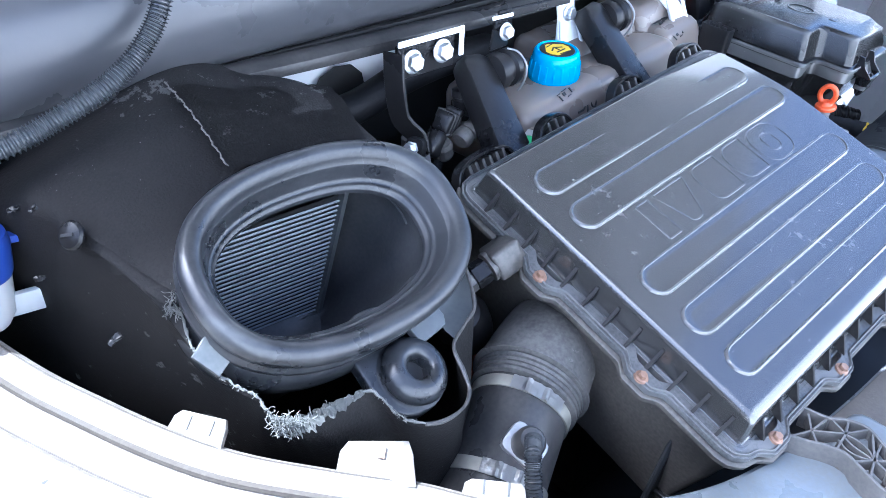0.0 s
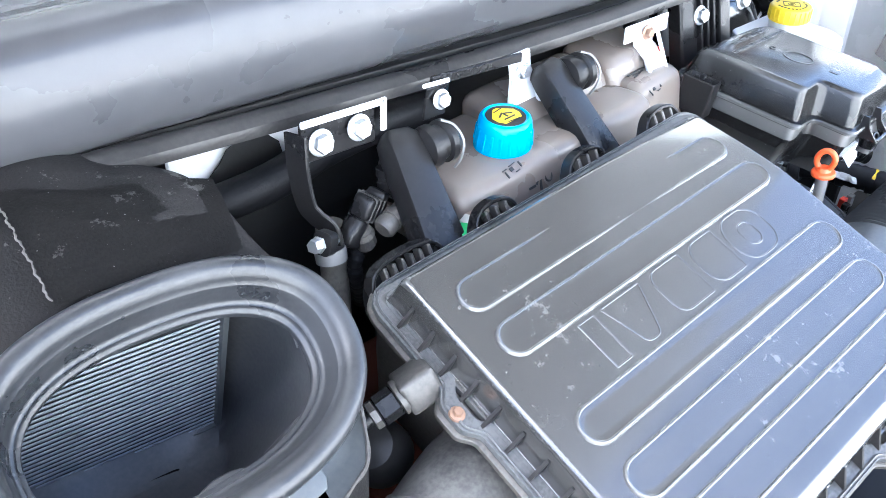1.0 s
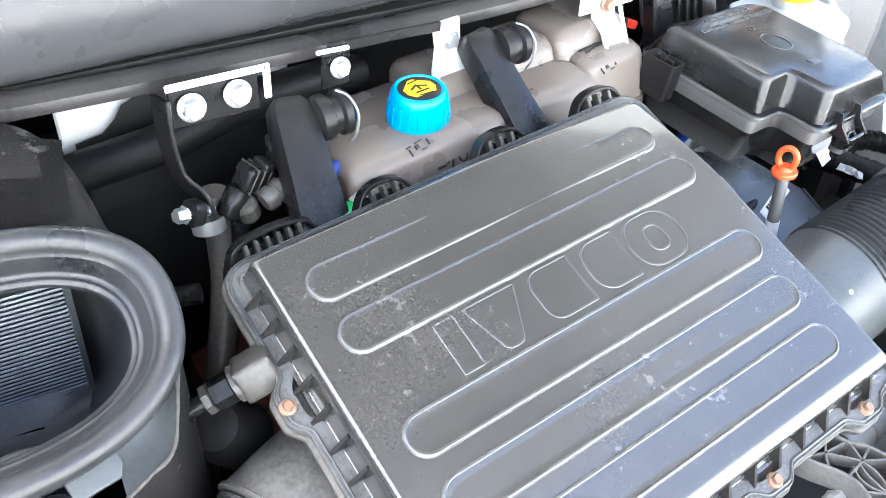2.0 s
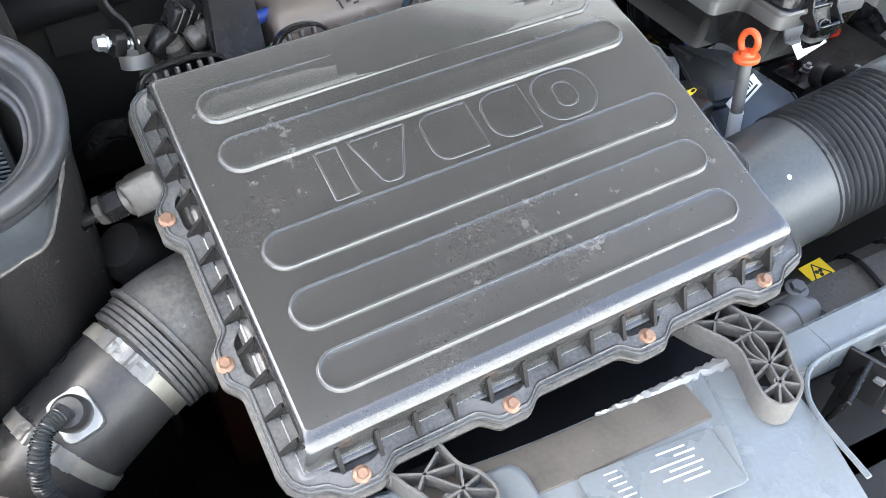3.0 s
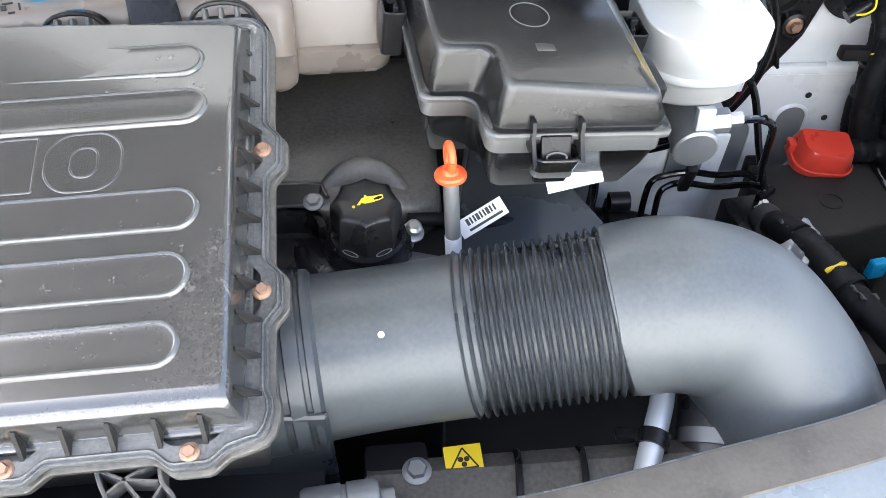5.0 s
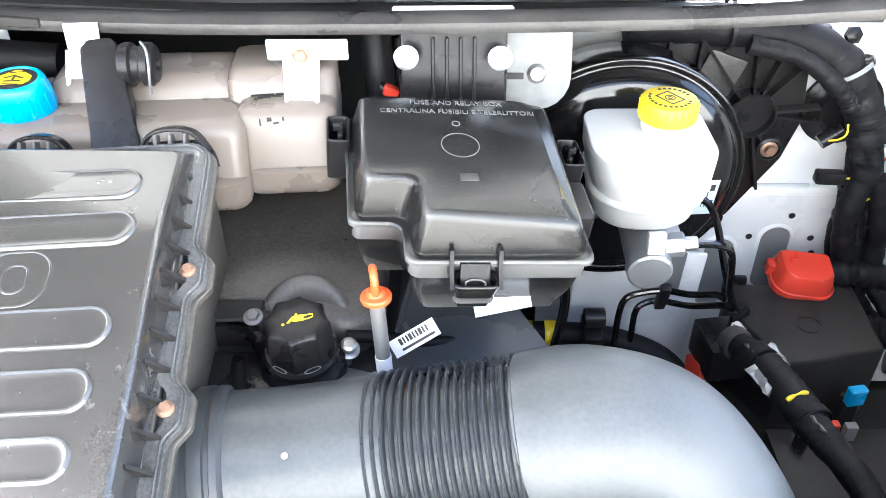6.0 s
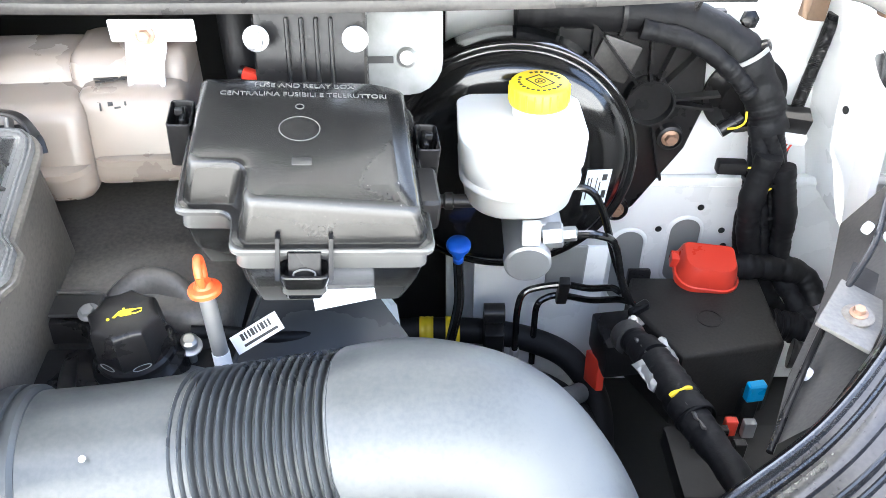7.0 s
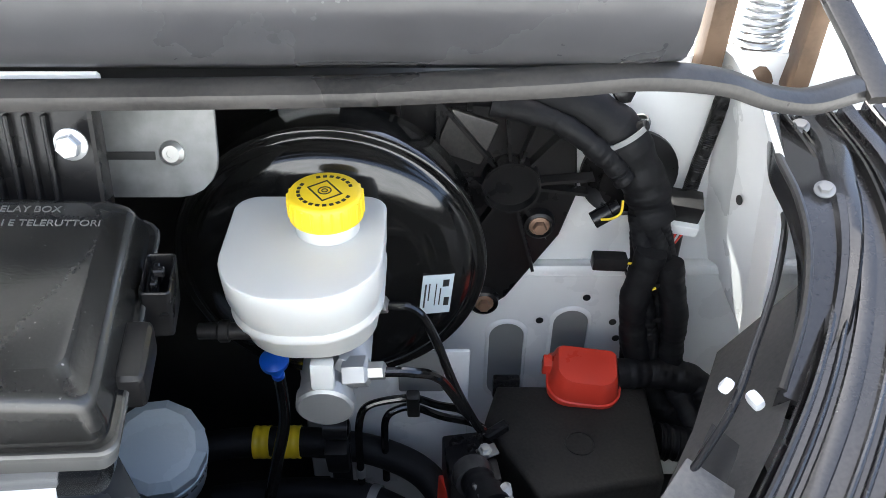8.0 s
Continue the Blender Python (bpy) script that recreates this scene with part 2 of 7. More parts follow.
def box(size, m=None, bevel=0.0, seg=2):
    bm = bmesh.new()
    bmesh.ops.create_cube(bm, size=1.0, matrix=Matrix.Diagonal((*size, 1)))
    if bevel:
        bmesh.ops.bevel(bm, geom=bm.edges[:], offset=bevel, segments=seg, profile=0.6, affect="EDGES")
    if m is not None:
        bm.transform(m)
    return bm


def loft(rings, cap=True, closed=True):
    bm = bmesh.new()
    rows = [[bm.verts.new(p) for p in ring] for ring in rings]
    n = len(rows[0])
    for a, b in zip(rows, rows[1:]):
        for i in range(n if closed else n - 1):
            j = (i + 1) % n
            bm.faces.new((a[i], a[j], b[j], b[i]))
    if cap:
        bm.faces.new(rows[0][::-1])
        bm.faces.new(rows[-1])
    return bm


def rrect(x0, x1, y0, y1, r, n=5):
    """A rounded rectangle, counter-clockwise from its lower right corner. r: one radius, or four."""
    rs = (r,) * 4 if isinstance(r, (int, float)) else r
    out = []
    for (cx, cy, sx, sy), rad, start in zip(((x1, y0, -1, 1), (x1, y1, -1, -1), (x0, y1, 1, -1), (x0, y0, 1, 1)), rs, (-90, 0, 90, 180)):
        for k in range(n + 1):
            a = radians(start + 90 * k / n)
            out.append((cx + sx * rad + rad * math.cos(a), cy + sy * rad + rad * math.sin(a)))
    return out


def slab(outline, z0, z1, bevel=0.0, m=None, taper=0.0):
    """An outline in the plane, raised from z0 to z1 with a rounded upper edge."""
    cx, cy = sum(p[0] for p in outline) / len(outline), sum(p[1] for p in outline) / len(outline)

    def shrunk(d):
        out = []
        n = len(outline)
        for i, p in enumerate(outline):
            a, b = Vector(outline[i - 1]), Vector(outline[(i + 1) % n])
            t = (b - a).normalized() if (b - a).length else Vector((1, 0))
            out.append((p[0] - t.y * d, p[1] + t.x * d))
        return out

    rings = [[(x, y, z0) for x, y in outline]]
    if bevel:
        for k in range(4):
            a = radians(90 * k / 3)
            rings.append([(x, y, z1 - bevel + bevel * math.sin(a)) for x, y in shrunk(taper + bevel * (1 - math.cos(a)))])
    else:
        rings.append([(x, y, z1) for x, y in shrunk(taper)])
    bm = loft(rings)
    if m is not None:
        bm.transform(m)
    return bm


def spline(points, per=8):
    """Points along a smooth curve through the given ones."""
    p = [Vector(q) for q in points]
    p = [2 * p[0] - p[1]] + p + [2 * p[-1] - p[-2]]
    out = []
    for i in range(1, len(p) - 2):
        for k in range(per):
            t = k / per
            out.append(0.5 * (2 * p[i] + (p[i + 1] - p[i - 1]) * t + (2 * p[i - 1] - 5 * p[i] + 4 * p[i + 1] - p[i + 2]) * t * t + (3 * p[i] - p[i - 1] - 3 * p[i + 1] + p[i + 2]) * t ** 3))
    out.append(p[-2])
    return out


def sweep(path, radius, seg=12, cap=True, shape=None, up=(0, 0, 1)):
    """A tube along a path; radius is a number or a function of 0..1. shape: a closed outline in place of the circle, kept upright."""
    path = [Vector(q) for q in path]
    n = len(path)
    rings, side = [], None
    for i, p in enumerate(path):
        t = (path[min(i + 1, n - 1)] - path[max(i - 1, 0)]).normalized()
        if shape is not None:
            side = t.cross(Vector(up)).normalized()
        elif side is None:
            side = t.cross(Vector((0, 0, 1)) if abs(t.z) < 0.9 else Vector((0, 1, 0))).normalized()
        else:
            side = (side - t * side.dot(t)).normalized()
        over = side.cross(t)
        if shape is not None:
            rings.append([p + side * a + over * b for a, b in shape])
        else:
            r = radius(i / (n - 1)) if callable(radius) else radius
            rings.append([p + side * (r * math.cos(2 * math.pi * k / seg)) + over * (r * math.sin(2 * math.pi * k / seg)) for k in range(seg)])
    return loft(rings, cap)


def lathe(profile, seg=32, m=None, cap=True):
    """Turns a profile of (radius, height) round z."""
    bm = loft([[(r * math.cos(2 * math.pi * k / seg), r * math.sin(2 * math.pi * k / seg), z) for k in range(seg)] for r, z in profile], cap)
    if m is not None:
        bm.transform(m)
    return bm


def axis(at, way, spin=0.0):
    """A pose at a place whose z points along a way."""
    return Matrix.Translation(at) @ Vector(way).to_track_quat("Z", "Y").to_matrix().to_4x4() @ pose(0, 0, 0, 0, 0, spin)


def hex_bolt(r=0.0065, h=0.006, flange=1.45):
    """A hexagon head on a flange, along z."""
    bm = lathe([(r * flange, 0), (r * flange, 0.0015), (r * 1.1, 0.0025)], 20)
    head = lathe([(r, 0.0015), (r, h - 0.001), (r * 0.88, h)], 6)
    return join(bm, head)


BOLT_COPPER = as_mesh("bolt", hex_bolt(0.0055, 0.007), "copper")
BOLT_BRIGHT = as_mesh("bolt", hex_bolt(0.0085, 0.009, 1.35), "bright")
BOLT_STEEL = as_mesh("bolt", hex_bolt(0.006, 0.006), "steel")

# ---- setting ----
# ground out of view; its pale colour is chosen to bounce light upwards
ground = part("ground", box((400, 400, 0.1), pose(0, 0, -0.05)), "ground_bounce", label="unseen ground under the van, paled to bounce light", category="ground", kind="structure")
# unseen reflector, added and sized to throw light into the bay
bounce_wall = part("bounce_wall", box((40, 0.3, 8.0), pose(0, -9.0, 4.0)), "wall", label="unseen pale wall added to bounce sunlight into the bay", category="wall", kind="structure")
# added sheets round the bay: black ones hold shade, the white one bounces light
undertray = part("undertray", box((2.4, 1.1, 0.02), pose(0.3, 0.3, 0.48)), "deep", label="black sheet added to close off light below the engine bay", category="undertray", kind="structure")
bay_wall_left = part("bay_wall_left", box((0.02, 1.0, 0.9), pose(-0.86, 0.32, 0.86)), "deep", label="added side wall, blackened to shade the engine bay", category="wall", kind="structure")
bay_wall_right = part("bay_wall_right", box((0.02, 1.0, 0.60), pose(1.17, 0.32, 0.71)), "white", label="added side wall, white to bounce light into the bay", category="wall", kind="structure")
bay_wall_front = part("bay_wall_front", box((2.03, 0.02, 0.52), pose(0.155, -0.17, 0.67)), "deep", label="added front wall, blackened to shade the engine bay", category="wall", kind="structure")
bulkhead = part("bulkhead", box((1.56, 0.02, 0.9), pose(-0.1, 0.66, 0.86)), "deep", label="bulkhead behind the engine, blackened for shade", category="wall", kind="structure")

bulkhead_right = part("bulkhead_right", box((0.76, 0.02, 0.60), pose(1.065, 0.675, 0.70)), "deep", label="added backing behind the inner wing, blackened for shade", category="wall", kind="structure")


def seal_path():
    return spline([(-1.0, 0.40, 1.25), (-0.5, 0.40, 1.222), (-0.2, 0.395, 1.203), (0.1, 0.392, 1.190), (0.35, 0.390, 1.189), (0.6, 0.390, 1.192), (0.70, 0.390, 1.196),
                   (0.772, 0.392, 1.199), (0.83, 0.405, 1.197), (0.891, 0.425, 1.183), (0.933, 0.44, 1.164), (0.974, 0.455, 1.152), (1.018, 0.48, 1.149), (1.05, 0.505, 1.142)], 8)


SEAL = [(-0.026, -0.004), (-0.024, 0.006), (-0.012, 0.016), (0.004, 0.021), (0.016, 0.018), (0.022, 0.008), (0.02, -0.004), (0.010, -0.012), (-0.006, -0.012), (-0.016, -0.018), (-0.024, -0.016)]
cowl = thing("cowl", "dark plastic windscreen cowl along the rear of the engine bay", "cowl", (0.1, 0.45, 1.2), kind="structure")
part("cowl_seal", sweep(seal_path(), 0, shape=[(-0.45 * a, 0.45 * b) for a, b in SEAL]), "seal", cowl, "dusty grey-black hollow rubber seal")
COWL = [(0.410, 1.200), (0.399, 1.208), (0.390, 1.220), (0.384, 1.236), (0.381, 1.252), (0.382, 1.268), (0.387, 1.283), (0.397, 1.296), (0.412, 1.303), (0.430, 1.304), (0.434, 1.300), (0.50, 1.309), (0.60, 1.328), (0.66, 1.335), (0.66, 1.325), (0.45, 1.28), (0.42, 1.25), (0.42, 1.20)]
part("cowl_panel", loft([[(x, y + 0.012 * max(0.0, (x - 0.80) / 0.06) ** 2, z + 0.018 * max(0.0, min(1.0, (0.2 - x) / 0.5))) for y, z in COWL] for x in [-1.1 + 0.1 * k for k in range(20)] + [0.83, 0.85, 0.86]]), "cowl", cowl, "smooth dark grey moulded panel", angle=50)
part("cowl_beam", sweep([(-0.9, 0.440, 1.236), (-0.2, 0.436, 1.203), (0.2, 0.43, 1.186), (0.8, 0.43, 1.180)], 0, shape=rrect(-0.016, 0.016, -0.004, 0.004, 0.002, 2)), "deep", cowl, "black painted steel flange")

# ---- air filter housing ----
AO = Vector((-0.0063, 0.0772, 1.0958))
AU, AV = Vector((0.9985, 0.0295, 0.0450)), Vector((-0.0426, 0.9442, 0.3267))
AU.normalize()
AV = (AV - AU * AV.dot(AU)).normalized()
AW = AU.cross(AV)
AIR = Matrix((AU, AV, AW)).transposed().to_4x4()
AIR.translation = AO
airbox = thing("air_filter_housing", "dusty black ribbed plastic air filter housing bolted shut", "air filter", m=AIR)


def lid_outline(d, front=0.0):
    """The lid's edge, moved outwards by d and at the front inwards by front; starts at the right-hand fold and goes round to the left."""
    u0, u1, v0, v1, r = -0.193 - d, 0.192 + d, -0.139 - d + front, 0.164 + d, 0.004 + max(0.0, d)
    pts = [(u1, 0.055)]
    pts += [(u1 - r + r * math.cos(radians(a)), v1 - r + r * math.sin(radians(a))) for a in (0, 30, 60, 90)]
    pts += [(0.140, v1)]
    pts += [(u0 + r + r * math.cos(radians(a)), v1 - r + r * math.sin(radians(a))) for a in (90, 120, 150, 180)]
    pts += [(u0 + r + r * math.cos(radians(a)), v0 + r + r * math.sin(radians(a))) for a in (180, 210, 240, 270)]
    pts += [(u1 - r + r * math.cos(radians(a)), v0 + r + r * math.sin(radians(a))) for a in (270, 300, 330, 360)]
    return pts


def lid_drop(u, v):
    """How far the rear right-hand corner of the lid falls away."""
    return 0.016 * max(0.0, min(1.0, (u - 0.02) / 0.17) * min(1.0, (v - 0.060) / 0.104)) ** 1.3 if u > 0.02 and v > 0.060 else 0.0


def make_lid():
    """The top as a fine grid, then rings down over the rounded edge to the foot of the wall."""
    bm = bmesh.new()
    steps = [0.0, 0.008, 0.022] + [k / 28 for k in range(2, 27)] + [0.978, 0.992, 1.0]
    n = len(steps)

    def spot(i, j, d, front):
        u0, u1, v0, v1 = -0.193 - d, 0.192 + d, -0.139 - d + front, 0.164 + d
        u, v = u0 + (u1 - u0) * steps[i], v0 + (v1 - v0) * steps[j]
        if i in (0, n - 1) and j in (0, n - 1):
            u, v = u - math.copysign(0.0011, u), v - math.copysign(0.0011, v)
        return u, v

    grid = [[None] * n for _ in range(n)]
    for i in range(n):
        for j in range(n):
            u, v = spot(i, j, -0.0052, 0.0078)
            grid[i][j] = bm.verts.new((u, v, -lid_drop(u, v)))
    for i in range(n - 1):
        for j in range(n - 1):
            bm.faces.new((grid[i][j], grid[i + 1][j], grid[i + 1][j + 1], grid[i][j + 1]))
    loop = [(i, 0) for i in range(n)] + [(n - 1, j) for j in range(1, n)] + [(i, n - 1) for i in range(n - 2, -1, -1)] + [(0, j) for j in range(n - 2, 0, -1)]
    last = [grid[i][j] for i, j in loop]
    for d, front, w in ((-0.0048, 0.0074, 0.0), (-0.0036, 0.0060, -0.0004), (-0.0022, 0.0038, -0.0016), (-0.0010, 0.0018, -0.0032), (-0.0003, 0.0006, -0.0048), (0.0, 0.0, -0.0066), (0.004, 0.0, -0.0287), (0.005, 0.0, -0.0292), (0.008, 0.0, -0.0292), (0.008, 0.0, -0.036)):
        ring = []
        for i, j in loop:
            u, v = spot(i, j, d, front)
            ring.append(bm.verts.new((u, v, w - (lid_drop(u, v) if d < 0.003 else 0.0))))
        for k in range(len(loop)):
            q = (k + 1) % len(loop)
            bm.faces.new((last[k], ring[k], ring[q], last[q]))
        last = ring
    bm.faces.new(last[::-1])
    return bm


lid = part("lid", make_lid(), "lid", airbox, "dusty black lid with raised ribs", local=True, angle=30)


def stadium(u0, u1, v, h, n=10):
    pts = [(u1 - h + h * math.cos(radians(a)), v + h * math.sin(radians(a))) for a in [-90 + 180 * k / n for k in range(n + 1)]]
    return pts + [(u0 + h + h * math.cos(radians(a)), v + h * math.sin(radians(a))) for a in [90 + 180 * k / n for k in range(n + 1)]]


def rib_pad(u0, u1, v, h):
    rings = []
    for d, w in ((0.0010, -0.0006), (0.0004, 0.0002), (-0.0001, 0.0014), (-0.0007, 0.0021), (-0.0014, 0.0024), (-0.0021, 0.0022), (-0.0026, 0.0018), (-0.0030, 0.0017), (-0.0085, 0.0017)):
        rings.append([(a, b, w) for a, b in stadium(u0 - d, u1 + d, v, h + d)])
    return loft(rings)


for v, h, end in ((0.1215, 0.0158, 0.168), (0.0765, 0.0158, 0.173), (-0.0065, 0.0158, 0.171), (-0.0530, 0.0160, 0.167), (-0.0985, 0.0152, 0.163)):
    bm = rib_pad(-0.1685, end, v, h)
    for vert in bm.verts:
        vert.co.z -= lid_drop(vert.co.x, vert.co.y)
    part("rib", bm, "lid", lid, local=True, angle=40)
# the maker's raised mark, kept as five plain outlined shapes
def inset(outline, d):
    """An outline in the plane, counter-clockwise, moved inwards by d."""
    n, out = len(outline), []
    for i, p in enumerate(outline):
        t = (Vector(outline[(i + 1) % n]) - Vector(outline[i - 1])).normalized()
        out.append((p[0] - t.y * d, p[1] + t.x * d))
    return out


MARKS = [rrect(-0.1065, -0.0890, 0.0145, 0.0570, 0.0015, 4)]
MARKS += [[(-0.0695, 0.0180), (-0.0665, 0.0152), (-0.0620, 0.0145), (-0.0585, 0.0145), (-0.0550, 0.0155), (-0.0525, 0.0185), (-0.0440, 0.0375), (-0.0355, 0.0560), (-0.0370, 0.0572), (-0.0580, 0.0572), (-0.0795, 0.0572), (-0.0805, 0.0560), (-0.0752, 0.0375)]]
MARKS += [rrect(-0.0255, 0.0160, 0.0148, 0.0578, (0.0015, 0.0015, 0.012, 0.012), 5), rrect(0.0240, 0.0620, 0.0148, 0.0580, (0.0015, 0.0015, 0.016, 0.016), 6)]
MARKS += [rrect(0.0680, 0.1190, 0.0125, 0.0585, 0.0190, 7), rrect(0.0850, 0.1030, 0.0235, 0.0470, 0.0080, 6)]
for outline in MARKS:
    loops = [[(a, b, w) for a, b in inset(outline, d)] for d, w in ((-0.0010, -0.0004), (-0.0003, 0.0005), (0.0005, 0.0006), (0.0013, -0.0002))]
    part("raised_mark", loft(loops, cap=False), "mark", lid, local=True, angle=60)


def gusset():
    bm = bmesh.new()
    a = [bm.verts.new((x, -0.0014, z)) for x, z in ((0.0, -0.0285), (0.0135, -0.0295), (0.0, -0.010))]
    b = [bm.verts.new((x, 0.0014, z)) for x, z in ((0.0, -0.0285), (0.0135, -0.0295), (0.0, -0.010))]
    bm.faces.new(a)
    bm.faces.new(b[::-1])
    for i in range(3):
        bm.faces.new((a[i], a[(i + 1) % 3], b[(i + 1) % 3], b[i]))
    return bm


GUSSET = as_mesh("gusset", gusset(), "fin")
for k in range(12):
    v = -0.125 + 0.0243 * k
    piece("gusset", GUSSET, lid, pose(-0.1945, v, -0.001, 0, 0, 180))
    piece("gusset", GUSSET, lid, pose(0.1935, v, -0.001 - lid_drop(0.192, v), 0, 0, 0))
for k in range(14):
    piece("gusset", GUSSET, lid, pose(-0.175 + 0.0268 * k, -0.1405, -0.001, 0, 0, -90))

BOLTS = ((-0.215, 0.063), (-0.216, -0.055), (0.206, 0.054), (0.206, -0.056), (-0.165, -0.158), (-0.057, -0.159), (0.056, -0.157), (0.164, -0.157))


def flange_ring(grow, w):
    """The flange's edge: narrow along the sides and swelling round every bolt."""
    line, ring = lid_outline(0.008), []
    n = len(line)
    for i in range(n):
        a, b = Vector(line[i]), Vector(line[(i + 1) % n])
        steps = max(1, int((b - a).length / 0.003))
        for k in range(steps):
            p = a.lerp(b, k / steps)
            out = Vector((max(0.0, p.x - 0.190) + min(0.0, p.x + 0.191), max(0.0, p.y - 0.162) + min(0.0, p.y + 0.137)))
            out.normalize()
            reach = 0.006 if p.x > 0.196 else 0.010
            if p.x > 0.196 and p.y < -0.11:
                reach += 0.007 * min(1.0, (-0.11 - p.y) / 0.02)
            for u, v in BOLTS:
                s = abs(p.y - v) if abs(v) < 0.1 else abs(p.x - u)
                if (abs(v) < 0.1 and p.x * u > 0.03) or (abs(v) >= 0.1 and p.y < -0.1):
                    q = max(0.0, min(1.0, (0.025 - s) / 0.016))
                    reach = max(reach, 0.010 + 0.0095 * q * q * (3 - 2 * q) if abs(p.x) < 0.196 or abs(v) < 0.1 else 0.0, reach)
            q = p + out * (reach + grow)
            ring.append((q.x, q.y, w))
    return ring


part("flange", loft([flange_ring(-0.014, -0.029), flange_ring(-0.0048, -0.0295), flange_ring(-0.0044, -0.0284), flange_ring(-0.0036, -0.0278), flange_ring(-0.0028, -0.0284), flange_ring(-0.0024, -0.0306), flange_ring(-0.0014, -0.0308), flange_ring(-0.0010, -0.0298), flange_ring(-0.0002, -0.0300), flange_ring(0.0002, -0.0312), flange_ring(0.0, -0.0362), flange_ring(-0.012, -0.0364)], cap=False), "flange", lid, "dusty flange swelling round the bolts", local=True, angle=40)
part("lower_body", loft([[(u, v, -0.0372) for u, v in lid_outline(0.010)], [(u, v, -0.039) for u, v in lid_outline(0.016)],
     [(u, v, -0.046) for u, v in lid_outline(0.012)], [(u, v, -0.10) for u, v in lid_outline(0.006)], [(u, v, -0.19) for u, v in lid_outline(-0.006)]]), "grimy", airbox, "grimy black lower half", local=True)
part("lower_rim", loft([flange_ring(-0.016, -0.0375), flange_ring(0.0018, -0.0380), flange_ring(0.0030, -0.0390), flange_ring(0.0030, -0.0435), flange_ring(-0.014, -0.0440)], cap=False), "grimy", airbox, "lower flange", local=True, angle=40)
for u, v in BOLTS:
    part("washer", lathe([(0.0064, -0.0296), (0.0061, -0.0288), (0.0005, -0.0286)], 24, pose(u, v, 0)), "copper", airbox, "rusty washer", local=True)
    piece("bolt", BOLT_COPPER, airbox, pose(u, v, -0.029, 3, 2, 17) @ Matrix.Scale(0.72, 4), "small rust-toned hexagon bolt")

# louvred clips along the rear edge
for u0, u1 in ((-0.203, -0.118), (-0.092, -0.030), (0.026, 0.090), (0.140, 0.205)):
    arch = [(u0, 0.172, -0.052), (u0 + 0.004, 0.184, -0.042), (u0 + 0.014, 0.194, -0.031), ((u0 + u1) / 2, 0.197, -0.028), (u1 - 0.014, 0.194, -0.031), (u1 - 0.004, 0.184, -0.042), (u1, 0.172, -0.052)]
    clip = part("louvre_frame", sweep(spline(arch, 4), 0, shape=rrect(-0.006, 0.006, -0.0018, 0.0018, 0.001, 1), up=(0, 0.8, 1)), "black", airbox, "black arched clip frame", local=True)
    count = max(3, round((u1 - u0 - 0.03) / 0.010))
    for k in range(count):
        u = u0 + 0.020 + (u1 - u0 - 0.040) * k / (count - 1)
        part("slat", box((0.0035, 0.030, 0.010), pose(u, 0.181, -0.039, 42, 0, 0), 0.0008, 1), "rib", clip, local=True)
    part("backing", box((u1 - u0 - 0.02, 0.030, 0.003), pose((u0 + u1) / 2, 0.182, -0.049, 42, 0, 0), 0.001, 1), "deep", clip, local=True)

# ---- lattice support arms in front of the housing ----
NODE = {"a": (0.122, -0.060), "b": (0.140, -0.080), "c": (0.131, -0.108), "d": (0.126, -0.124)}
WEB = [("a", (0.102, -0.051)), ("a", (0.137, -0.049)), ("a", (0.113, -0.070)), ("a", "b"), ("a", (0.143, -0.062)), ("b", (0.155, -0.075)), ("b", (0.146, -0.064)), ("b", (0.119, -0.083)), ("b", (0.158, -0.090)),
       ("c", (0.118, -0.098)), ("c", (0.152, -0.104)), ("c", (0.112, -0.114)), ("c", (0.157, -0.094)), ("c", "d"), ("c", (0.143, -0.122)), ("d", (0.109, -0.127)), ("d", (0.113, -0.139)), ("d", (0.124, -0.141)), ("d", (0.138, -0.133)), ("d", (0.146, -0.116))]
ARC = [((0.130, -0.079), (0.1255, -0.088), (0.126, -0.098), (0.131, -0.108)), ((0.136, -0.081), (0.133, -0.089), (0.132, -0.098), (0.131, -0.108)), ((0.140, -0.080), (0.141, -0.090), (0.138, -0.100), (0.131, -0.108))]


